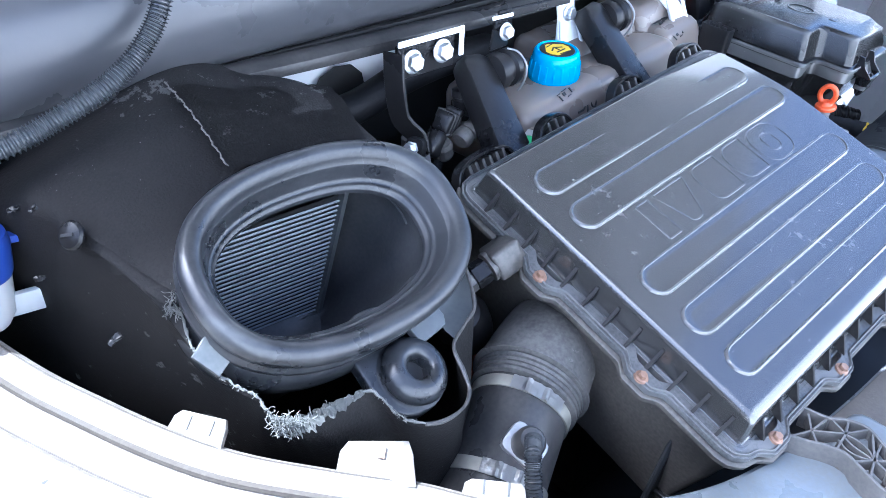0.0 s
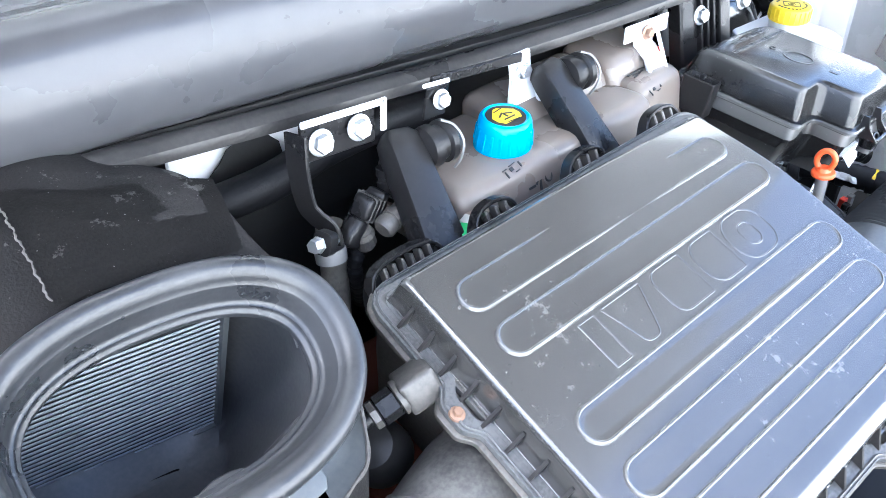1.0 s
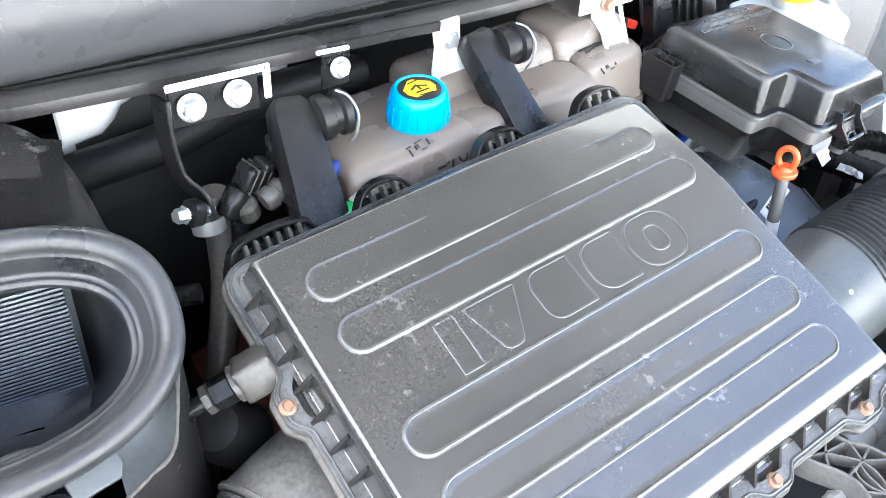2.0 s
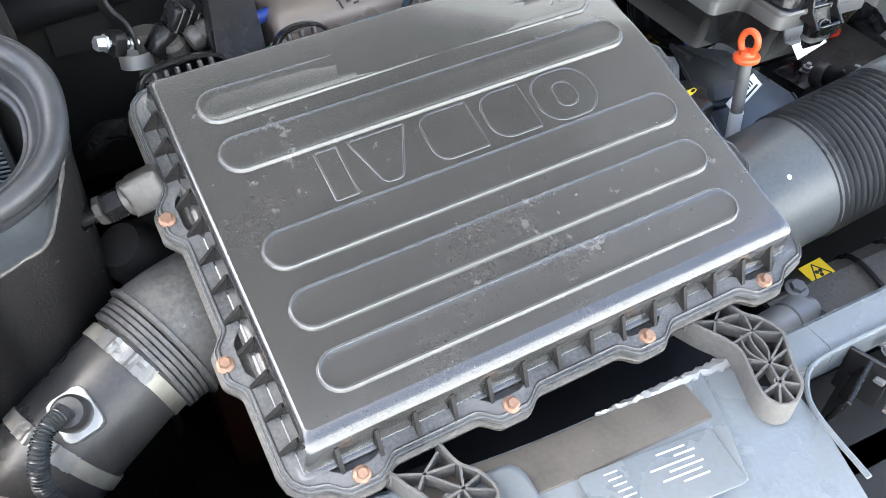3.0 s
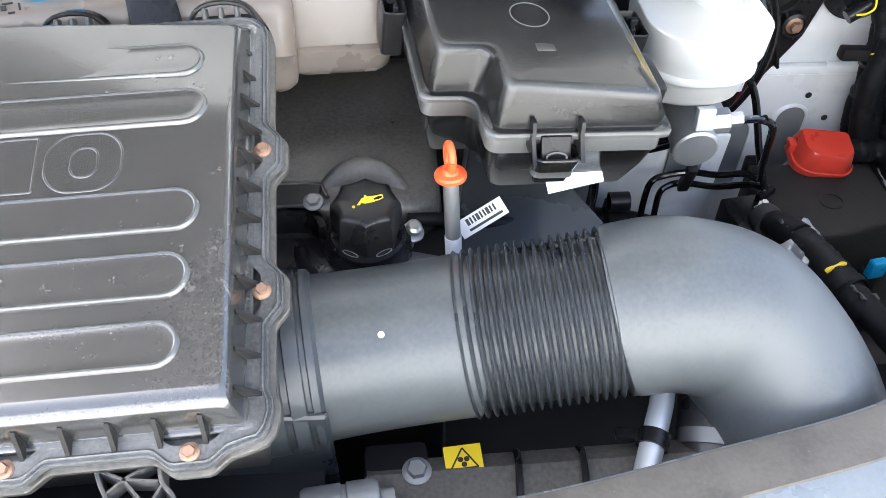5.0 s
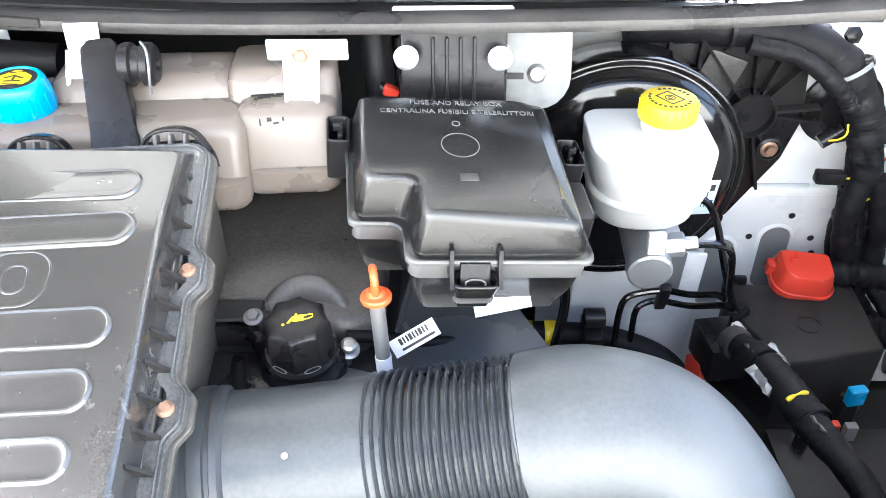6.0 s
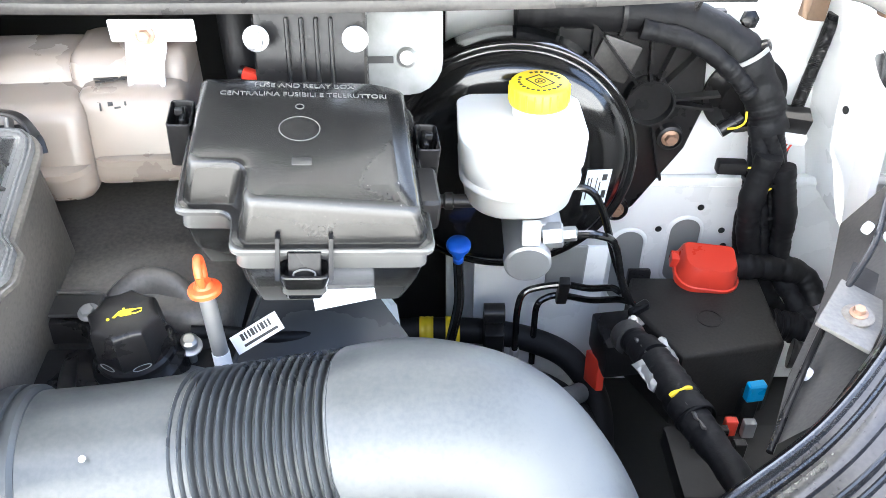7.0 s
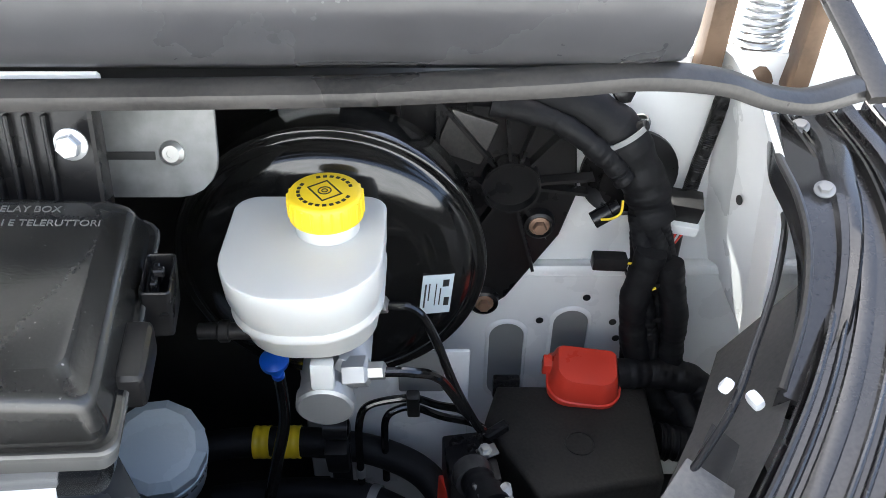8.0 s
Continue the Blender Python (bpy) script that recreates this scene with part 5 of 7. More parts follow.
# ---- brake servo, fluid reservoir and master cylinder ----
servo = thing("brake_servo", "large gloss black brake servo drum", "brake servo", (0.589, 0.495, 0.961))
SM = axis((0.589, 0.495, 0.961), (0, -1, 0))
part("drum", lathe([(0.120, -0.09), (0.140, -0.06), (0.1425, -0.010), (0.1465, -0.008), (0.1470, 0.0), (0.1455, 0.0025), (0.1425, 0.003), (0.1395, 0.0015), (0.1365, 0.0025), (0.1335, 0.0075), (0.1290, 0.0128), (0.1220, 0.0176), (0.1130, 0.0212), (0.1020, 0.0238), (0.088, 0.0255), (0.070, 0.0265), (0.055, 0.028), (0.042, 0.034), (0.036, 0.038), (0.0005, 0.04)], 96, SM), "booster", servo, "gloss black pressed-steel drum", angle=50)
tag = part("label", box((0.030, 0.0006, 0.046), pose(0.688, 0.4705, 0.944, 0, 6, 14)), "filter", servo, "pale blue-white maker's label with bars")
for k, (x, z, w, h) in enumerate(((-0.011, 0, 0.0016, 0.028), (-0.007, 0.004, 0.0012, 0.020), (-0.001, 0.0, 0.0010, 0.026), (0.003, -0.003, 0.0012, 0.020), (0.009, 0.012, 0.006, 0.008), (0.009, -0.010, 0.005, 0.010))):
    part("print_bar", box((w, 0.0004, h), pose(0.688 + x, 0.4700 + 0.25 * x, 0.944 + z, 0, 6, 14)), "ink_and_shade", tag)

res = thing("brake_fluid_reservoir", "milky white brake fluid reservoir with yellow cap", "reservoir", (0.589, 0.37, 1.03))


def res_ring(d, z, shift=0.0):
    return [(x, y, z) for x, y in rrect(0.5305 - d, 0.6465 + d, 0.3055 - d + shift, 0.4305 + d, (0.050 + d, 0.018, 0.018, 0.050 + d), 8)]


part("tank", loft([res_ring(d, z, s) for d, z, s in ((-0.020, 0.990, 0.03), (-0.010, 0.993, 0.022), (-0.006, 1.000, 0.018), (-0.003, 1.022, 0.012), (-0.001, 1.026, 0.010), (0.0005, 1.029, 0.008), (0.0005, 1.033, 0.007), (-0.002, 1.037, 0.006), (-0.0015, 1.045, 0.004), (0.001, 1.052, 0.002), (0.0015, 1.072, 0.0), (0.0018, 1.0772, 0.0), (0.0016, 1.0786, 0.0), (0.0008, 1.0794, 0.0), (-0.0006, 1.0796, 0.0), (-0.0020, 1.0796, 0.0), (-0.012, 1.0802, 0.0))]), "milk", res, "milky white ribbed tank", angle=35)
RC = Vector((0.605, 0.388, 1.080))
part("neck", lathe([(0.024, -0.002), (0.0245, 0.006), (0.0265, 0.014), (0.0265, 0.018)], 36, axis(RC, (0, 0, 1))), "milk", res)
ycap = part("cap", lathe([(0.0265, 0.012), (0.0278, 0.013), (0.0282, 0.016), (0.0278, 0.030), (0.0262, 0.0325), (0.0250, 0.033), (0.0005, 0.0332)], 48, axis(RC, (0, 0, 1))), "yellow", res, "yellow screw cap with printed warning")
for k in range(24):
    a = 2 * math.pi * k / 24
    part("grip", box((0.0016, 0.0022, 0.016), Matrix.Translation(RC) @ pose(0.0280 * math.cos(a), 0.0280 * math.sin(a), 0.0225, 0, 0, math.degrees(a)), 0.0006, 1), "yellow", ycap)
for x, y, w, h, r in ((0.008, 0.0, 0.0012, 0.0226, 0), (-0.008, 0.0, 0.0012, 0.0226, 0), (0.0, 0.0108, 0.0172, 0.0012, 0), (0.0, -0.0108, 0.0172, 0.0012, 0)):
    part("print_bar", box((w, h, 0.0004), Matrix.Translation(RC + Vector((0, 0, 0.0334))) @ pose(0, 0, 0, 0, 0, 35) @ pose(x, y, 0, 0, 0, r)), "ink_and_shade", ycap)
part("print_ring", lathe([(0.0052, 0), (0.0052, 0.0004), (0.0043, 0.0004), (0.0043, 0)], 24, Matrix.Translation(RC + Vector((0, 0, 0.0332))), cap=False), "ink_and_shade", ycap)
part("print_ring", lathe([(0.0024, 0), (0.0024, 0.0004), (0.0017, 0.0004), (0.0017, 0)], 24, Matrix.Translation(RC + Vector((0, 0, 0.0332))), cap=False), "ink_and_shade", ycap)
for k in range(22):
    a = radians(15 * k + 20)
    if not 95 < (15 * k) % 360 < 130:
        part("print_bar", box((0.0026, 0.0030, 0.0004), Matrix.Translation(RC + Vector((0.0195 * math.cos(a), 0.0195 * math.sin(a), 0.0333))) @ pose(0, 0, 0, 0, 0, 15 * k + 20)), "ink_and_shade", ycap)
part("front_lug", box((0.018, 0.010, 0.024), pose(0.599, 0.329, 0.983, -8, 0, 0), 0.002, 2), "milk", res, "white fixing lug")
part("outlet", lathe([(0.007, 0.0), (0.007, 0.02), (0.009, 0.021), (0.009, 0.028), (0.0065, 0.03), (0.0065, 0.045)], 16, axis((0.545, 0.36, 1.000), (-1, 0, 0))), "black", res, "black side outlet")

mc = thing("brake_master_cylinder", "cast aluminium brake master cylinder with pipe unions", "master cylinder", (0.6, 0.39, 0.95))
part("cylinder", lathe([(0.0005, 0.0), (0.021, 0.0), (0.0235, 0.002), (0.0240, 0.012), (0.022, 0.014), (0.022, 0.12), (0.03, 0.125), (0.03, 0.16)], 32, axis((0.598, 0.327, 0.945), (0, 1, 0.12))), "alloy", mc)
part("cheek", box((0.030, 0.06, 0.030), pose(0.616, 0.378, 0.962, 0, 25, 0), 0.006, 2), "alloy", mc)
for y, z in ((0.348, 0.966), (0.412, 0.980)):
    boss = part("union_boss", lathe([(0.013, 0.0), (0.013, 0.018), (0.010, 0.020)], 6, axis((0.614, y, z), (1, -0.1, 0.15))), "alloy", mc)
    part("union_nut", lathe([(0.0075, 0.018), (0.0075, 0.032), (0.004, 0.034)], 6, axis((0.614, y, z), (1, -0.1, 0.15))), "zinc", boss)

# ---- white inner wing and bulkhead beside the servo ----
wing = thing("inner_wing", "white painted inner wing with pressed slots and holes", "body panel", (0.8, 0.61, 0.85), kind="structure")
part("panel", box((0.62, 0.006, 0.36), pose(0.83, 0.607, 0.68), 0.002, 1), "white", wing)
part("upper_panel", box((0.62, 0.006, 0.26), pose(0.83, 0.632, 0.985), 0.002, 1), "white", wing)
part("step", box((0.62, 0.030, 0.012), pose(0.83, 0.617, 0.861, -20, 0, 0), 0.004, 2), "white", wing)
for x, z0, z1 in ((0.773, 0.665, 0.788), (0.848, 0.70, 0.808)):
    h = (z1 - z0) / 2
    loop = [(0.0205 * math.cos(radians(a)), (h - 0.0205) + 0.0205 * math.sin(radians(a))) for a in range(0, 181, 15)] + [(0.0205 * math.cos(radians(a)), -(h - 0.0205) + 0.0205 * math.sin(radians(a))) for a in range(180, 361, 15)]
    m = Matrix.Translation((x, 0.6035, (z0 + z1) / 2)) @ pose(0, 0, 0, 90, 0, 0)
    ring = part("slot_lip", loft([[m @ Vector((a * s, b * (1 + (s - 1) * 0.35), w)) for a, b in loop] for s, w in ((1.24, -0.0005), (1.12, 0.003), (1.02, 0.003), (1.0, -0.0005))], cap=False), "white", wing, "raised lip round a slot", angle=60)
    part("slot_back", slab([(a, b) for a, b in loop], -0.0003, 0.0006, m=m), "primer", wing, "grey sealed slot")
for p in ((0.811, 0.6035, 0.791), (0.863, 0.6035, 0.826), (0.898, 0.6035, 0.788), (0.905, 0.6035, 0.762), (0.690, 0.6035, 0.745)):
    # black disc on the panel for each shaded hole
    part("hole", lathe([(0.0045, 0), (0.0045, 0.0007), (0.0005, 0.0007)], 20, axis(p, (0, -1, 0))), "ink_and_shade", wing)
FLANK = [(1.125, 0.960, 0.955), (1.075, 0.972, 0.981), (1.02, 0.978, 0.989), (0.985, 0.980, 0.993), (0.91, 0.990, 1.001), (0.853, 1.006, 0.996)]
part("flank", loft([[(xi, 0.628, z), (xi + 0.006, 0.60, z), (xi + 0.004, 0.565, z), (xi * 0.4 + xo * 0.6 + 0.010, 0.525, z), (xo, 0.470, z), (xo + 0.006, 0.466, z), (xo + 0.016, 0.53, z), (xi + 0.02, 0.628, z)] for z, xi, xo in FLANK], cap=True), "white", wing, "creased white side panel", angle=18)
# this hole too is a black disc, not an opening
part("flank_hole", lathe([(0.005, 0), (0.005, 0.0007), (0.0005, 0.0007)], 20, axis((0.984, 0.545, 1.0), (-0.97, -0.25, 0.05))), "ink_and_shade", wing)

# ---- oil filler, dipstick and engine cover ----
engine = thing("engine_block", "oily black engine block below the covers", "engine", (0.3, 0.35, 0.6))
part("block", box((0.36, 0.34, 0.36), pose(0.16, 0.38, 0.70), 0.02, 2), "deep", engine)
part("head", box((0.20, 0.10, 0.10), pose(0.245, 0.175, 0.90), 0.01, 2), "deep", engine)
part("sump_side", box((0.30, 0.20, 0.30), pose(-0.08, 0.36, 0.70), 0.03, 2), "brick", engine, "dull red painted casting")
cover = thing("engine_cover", "dusty grey-black plastic engine cover", "engine cover", (0.25, 0.3, 0.98))
rings = []
for d, z in ((0.0, 0.94), (0.0, 0.975), (-0.004, 0.986), (-0.012, 0.991)):
    rings.append([(x, y, z + 0.05 * (y - 0.2) - 0.03 * (x - 0.2)) for x, y in rrect(0.10 - d, 0.330 + d, 0.205 - d, 0.440 + d, (0.03, 0.02, 0.02, 0.02), 5)])
part("shell", loft(rings), "rib", cover, angle=50)
PROFILE = [(0.062, -0.060), (0.060, -0.030), (0.056, -0.014), (0.051, -0.005), (0.047, -0.002), (0.043, -0.003), (0.039, -0.008), (0.034, -0.016), (0.030, -0.030), (0.029, -0.060)]
arch = [[(0.2625 + r * math.cos(radians(a)), 0.196 + 1.12 * r * math.sin(radians(a)), 1.010 + z - 0.030 * abs(math.cos(radians(a))) ** 2.5) for r, z in PROFILE] for a in range(16, 165, 4)]
part("filler_arch", loft(arch), "rib", cover, "raised rounded collar behind the oil filler", angle=60)
# black pad on the shell paints the shade of an opening
part("recess", box((0.060, 0.026, 0.004), pose(0.197, 0.214, 0.9935, 3, -2, 0), 0.0015, 1), "ink_and_shade", cover, "black pad standing for the shaded opening in the cover")
part("recess_rim", sweep(spline([(0.166, 0.200, 0.994), (0.167, 0.224, 0.996), (0.176, 0.230, 0.996), (0.215, 0.229, 0.995), (0.226, 0.226, 0.994), (0.232, 0.214, 0.992)], 5), 0.0022, 8), "rib", cover)
part("front_lip", sweep(spline([(0.150, 0.200, 0.985), (0.205, 0.203, 0.984), (0.222, 0.196, 0.986), (0.230, 0.180, 0.985)], 5), 0, shape=rrect(-0.004, 0.004, -0.02, 0.004, 0.002, 2)), "black", cover)
part("rocker_ledge", box((0.13, 0.055, 0.03), pose(0.205, 0.162, 0.955), 0.006, 2), "black", cover, "lower black ledge")
piece("bolt", BOLT_STEEL, cover, WORLD[cover.name].inverted() @ axis((0.221, 0.203, 0.996), (0, -0.3, 1), 10), "dark steel bolt")

oil = thing("oil_filler_cap", "black ribbed oil filler cap with a yellow oil can symbol", "oil cap", (0.271, 0.163, 0.97))
OC = Matrix.Translation((0.2665, 0.1705, 0.994)) @ pose(0, 0, 0, 6, 0, 0) @ Matrix.Diagonal((1.07, 1.07, 0.96, 1))


def facets(r, z, n=64, sides=8, soft=0.0012):
    """An eight-sided outline with slightly hollow sides."""
    out = []
    for k in range(n):
        t = 2 * math.pi * k / n + math.pi / sides
        f = (t % (2 * math.pi / sides)) - math.pi / sides
        out.append(OC @ Vector((min(r, r * math.cos(math.pi / sides) / math.cos(f) - soft * (1 - (f * sides / math.pi) ** 2)) * math.cos(t), min(r, r * math.cos(math.pi / sides) / math.cos(f) - soft * (1 - (f * sides / math.pi) ** 2)) * math.sin(t), z)))
    return out


part("knob", loft([facets(0.0276, -0.006), facets(0.0276, 0.004), facets(0.0267, 0.026), facets(0.0260, 0.0305), facets(0.0244, 0.0328), facets(0.0207, 0.0340), facets(0.010, 0.0342)]), "black", oil, "faceted black plastic knob", angle=40)
part("skirt", lathe([(0.026, -0.014), (0.0300, -0.012), (0.0300, -0.007), (0.0280, -0.004)], 40, OC), "black", oil)
part("neck", lathe([(0.034, -0.06), (0.034, -0.020), (0.031, -0.016), (0.029, -0.012)], 40, OC), "black", oil)
SY = OC @ pose(0.001, 0.001, 0.0343, 0, 0, 14) @ Matrix.Scale(0.95, 4)
part("oil_can_symbol", slab([(-0.0085, -0.0045), (-0.0065, -0.0050), (-0.0045, -0.0030), (-0.0020, -0.0045), (0.0055, -0.0045), (0.0055, -0.0005), (0.0080, 0.0000), (0.0080, 0.0014), (0.0010, 0.0022), (0.0005, 0.0040), (-0.0010, 0.0040), (-0.0012, 0.0020), (-0.0036, 0.0012), (-0.0055, -0.0010)], 0.0, 0.0006, m=SY), "yellow", oil, "yellow oil can symbol")
part("can_handle", sweep([SY @ Vector(p) for p in ((0.0055, 0.0000, 0.0004), (0.0100, 0.0010, 0.0004), (0.0130, 0.0006, 0.0004), (0.0128, -0.0022, 0.0004), (0.0090, -0.0036, 0.0004), (0.0055, -0.0034, 0.0004))], 0.0005, 6), "yellow", oil)
part("oil_drop", lathe([(0.0013, 0.0), (0.0013, 0.0006), (0.0003, 0.0006)], 12, SY @ pose(-0.0115, -0.0055, 0)), "yellow", oil)
for a in (-118, -62):
    part("grip_mark", lathe([(0.0055, 0), (0.0055, 0.0005), (0.0048, 0.0005), (0.0048, 0)], 20, OC @ pose(0.0268 * math.cos(radians(a)), 0.0268 * math.sin(radians(a)), -0.002) @ Vector((math.cos(radians(a)), math.sin(radians(a)), 0.25)).to_track_quat("Z", "Y").to_matrix().to_4x4() @ Matrix.Diagonal((1.25, 0.42, 1, 1)), cap=False), "primer", oil)

dip = thing("oil_dipstick", "orange-red ring handle on a grey oil dipstick tube", "dipstick", (0.338, 0.158, 0.95))
DT, DB = Vector((0.334, 0.167, 1.049)), Vector((0.341, 0.156, 0.90))
dw = (DT - DB).normalized()
across = Vector((0.15, -0.95, 0.25)).normalized()
part("ring", sweep([DT + dw * 0.0165 + across * 0.0095 * math.cos(2 * math.pi * k / 28) + dw * 0.0115 * math.sin(2 * math.pi * k / 28) for k in range(29)], 0.0033, 12), "orange", dip, "orange-red ring")
part("collar", lathe([(0.008, -0.004), (0.0125, -0.002), (0.013, 0.001), (0.012, 0.003), (0.008, 0.004), (0.006, 0.008)], 28, axis(DT, dw)), "orange", dip, "orange-red flange")
part("tube", sweep([DT, DT.lerp(DB, 0.33), DB], 0.0064, 20), "steel", dip, "dull grey steel tube")
part("band", sweep([DT.lerp(DB, 0.40), DT.lerp(DB, 0.68)], 0.0070, 20), "paper", dip, "white label wrapped round the tube")
tagm = Matrix.Translation((0.3625, 0.182, 0.991)) @ pose(0, 0, 0, 52, -28, 14)
flag = part("paper_tag", box((0.044, 0.016, 0.0006), tagm), "paper", dip, "white paper tag with printed bars")
for k in range(9):
    part("print_bar", box((0.0016 if k % 3 else 0.0028, 0.006, 0.0003), tagm @ pose(-0.012 + 0.0032 * k, 0.003, 0.0005)), "ink_and_shade", flag)
part("print_bar", box((0.032, 0.0022, 0.0003), tagm @ pose(0.002, -0.004, 0.0005)), "ink_and_shade", flag)
stud = thing("stud_bolt", "bright hexagon stud beside the oil filler", "bolt", (0.304, 0.186, 0.97))
part("shank", lathe([(0.004, -0.03), (0.004, 0.006), (0.007, 0.006), (0.007, 0.011), (0.0045, 0.013)], 16, axis((0.304, 0.187, 0.972), (0.15, -0.3, 1))), "zinc", stud)
part("washer", lathe([(0.010, 0.0), (0.010, 0.002), (0.006, 0.003)], 20, axis((0.304, 0.187, 0.972), (0.15, -0.3, 1))), "bright", stud)
part("stay_plate", box((0.03, 0.05, 0.004), pose(0.312, 0.172, 0.955, -30, 10, 0), 0.001, 1), "steel", stud)
shield = thing("heat_shield", "dark grey plastic shield under the fuse box", "shield", (0.405, 0.245, 0.955))
HS = pose(0.405, 0.245, 0.955, 18, 14, 0)
part("sheet", slab([(-0.07, -0.10), (0.09, -0.12), (0.09, -0.02), (0.03, 0.05), (-0.05, 0.06)], 0.0, 0.003, 0.001, HS), "bellows", shield)
part("rolled_edge", sweep([HS @ Vector(p) for p in ((-0.05, 0.06, 0.002), (-0.07, -0.10, 0.002), (0.09, -0.12, 0.002), (0.09, -0.02, 0.002))], 0.003, 8), "bellows", shield)
part("small_hose", sweep(spline([(0.208, 0.180, 0.965), (0.215, 0.150, 0.970), (0.225, 0.120, 0.975), (0.215, 0.10, 0.95), (0.20, 0.09, 0.90)], 8), 0.007, 14), "black", label="thin black rubber hose by the housing", category="hose")
part("wiring_sleeve", sweep(spline([(0.300, 0.205, 0.972), (0.330, 0.210, 0.966), (0.37, 0.215, 0.955), (0.42, 0.235, 0.94)], 6), 0.006, 14), "tape", label="black taped wiring behind the dipstick", category="wiring")

# ---- front slam panel, curved round the bay ----
RIGHT = [(0.200, -0.078, 0.978), (0.350, -0.071, 0.978), (0.500, -0.042, 0.980), (0.630, -0.010, 0.982), (0.720, 0.040, 0.99), (0.785, 0.085, 1.0), (0.855, 0.155, 1.01), (0.920, 0.242, 1.03), (0.966, 0.322, 1.045), (0.996, 0.40, 1.062), (1.002, 0.47, 1.08), (0.990, 0.535, 1.095)]
LEFT = [(0.200, -0.078, 0.978), (0.06, -0.079, 0.980), (-0.08, -0.075, 0.978), (-0.20, -0.062, 0.988), (-0.30, -0.036, 1.018), (-0.386, 0.012, 1.046), (-0.426, 0.060, 1.053), (-0.4685, 0.097, 1.066), (-0.518, 0.150, 1.079), (-0.560, 0.227, 1.090), (-0.598, 0.330, 1.098), (-0.65, 0.56, 1.11)]


def rail(curve, profile, start, stop, flip):
    """A moulded strip along a stretch of the panel's edge; the profile is (outwards, up)."""
    path = spline(curve, 8)
    n = len(path)
    path = path[int(start * n):max(int(start * n) + 2, int(stop * n))]
    rings = []
    for i, p in enumerate(path):
        t = (path[min(i + 1, len(path) - 1)] - path[max(i - 1, 0)])
        t.z = 0
        t.normalize()
        out = Vector((t.y, -t.x, 0)) * flip
        rings.append([p + out * a + Vector((0, 0, b)) for a, b in profile])
    return loft(rings)


slam = thing("slam_panel", "painted steel slam panel curved round the front of the bay", "body panel", (0.2, -0.1, 0.97), kind="structure")
FLAT = [(0.0, 0.0), (0.004, 0.003), (0.045, 0.004), (0.050, 0.001), (0.075, -0.002), (0.14, -0.03), (0.15, -0.10), (0.145, -0.10), (0.12, -0.05), (0.0, -0.03)]
part("centre_right", rail(RIGHT, FLAT, 0.057, 0.29, 1), "panel", slam, "dusty painted steel crossmember")
part("centre_left", rail(LEFT, FLAT, 0.036, 0.38, -1), "panel", slam, "dusty painted steel crossmember")
GRIME = [(0.003, 0.0035), (0.005, 0.0046), (0.030, 0.0056), (0.0385, 0.0056), (0.040, 0.0030)]
part("dirt_band", rail(RIGHT, GRIME, 0.060, 0.288, 1), "dirty", slam, "dirt caked along the inner edge")
part("dirt_band", rail(LEFT, GRIME, 0.080, 0.230, -1), "dirty", slam, "dirt caked along the inner edge")
NARROW = [(0.0, 0.0), (0.004, 0.003), (0.026, 0.003), (0.032, 0.0), (0.034, -0.02), (0.0, -0.03)]
part("centre_bridge", rail(RIGHT, NARROW, 0.0, 0.075, 1), "panel", slam, "narrow strip behind the latch opening")
part("centre_bridge", rail(LEFT, NARROW, 0.0, 0.055, -1), "panel", slam)
part("opening_lip", sweep(spline([(0.142, -0.20, 0.981), (0.146, -0.150, 0.982), (0.156, -0.128, 0.982), (0.174, -0.114, 0.982), (0.20, -0.110, 0.982), (0.24, -0.109, 0.982), (0.27, -0.110, 0.982), (0.29, -0.125, 0.982), (0.297, -0.20, 0.981)], 5), 0.0022, 8), "panel", slam, "pale rolled lip round the latch opening")
part("crease", sweep(spline([(0.094, -0.084, 0.982), (0.086, -0.11, 0.984), (0.078, -0.135, 0.984), (0.068, -0.165, 0.98)], 5), 0, shape=[(-0.004, -0.004), (0.0, 0.004), (0.003, 0.003), (0.012, -0.004)]), "panel", slam, "raised fold")
part("raised_block", loft([[(x, y, z) for x, y in rrect(-0.128 + d, -0.058 - d, -0.17 + d, -0.084 - d, 0.012, 3)] for z, d in ((0.972, 0.0), (0.990, 0.006), (0.992, 0.010))]), "panel", slam, "raised moulded block", angle=50)
RIBBED = [(0.0, -0.02), (0.0, 0.0), (0.002, 0.003)]
for o, wide, lift in ((0.004, 0.003, 0.007), (0.014, 0.002, 0.003), (0.022, 0.010, 0.004), (0.044, 0.002, 0.007), (0.052, 0.002, 0.004), (0.064, 0.012, 0.005), (0.088, 0.003, 0.008), (0.099, 0.008, 0.003), (0.117, 0.002, 0.006), (0.128, 0.012, 0.004)):
    RIBBED += [(o, -0.001), (o + 0.0010, lift), (o + 0.0014 + wide / 2, lift + 0.001), (o + 0.0018 + wide, lift), (o + 0.0030 + wide, -0.001)]
RIBBED += [(0.16, -0.02), (0.20, -0.10), (0.19, -0.10), (0.14, -0.03)]
part("side_channel", rail(RIGHT, RIBBED, 0.27, 1.0, 1), "channel", slam, "dark ribbed rubber channel")
INNER = spline([(0.990, 0.535, 1.092), (0.978, 0.498, 1.091), (0.970, 0.464, 1.090), (0.968, 0.413, 1.086), (0.964, 0.368, 1.070), (0.948, 0.318, 1.046), (0.922, 0.270, 1.022)], 5)
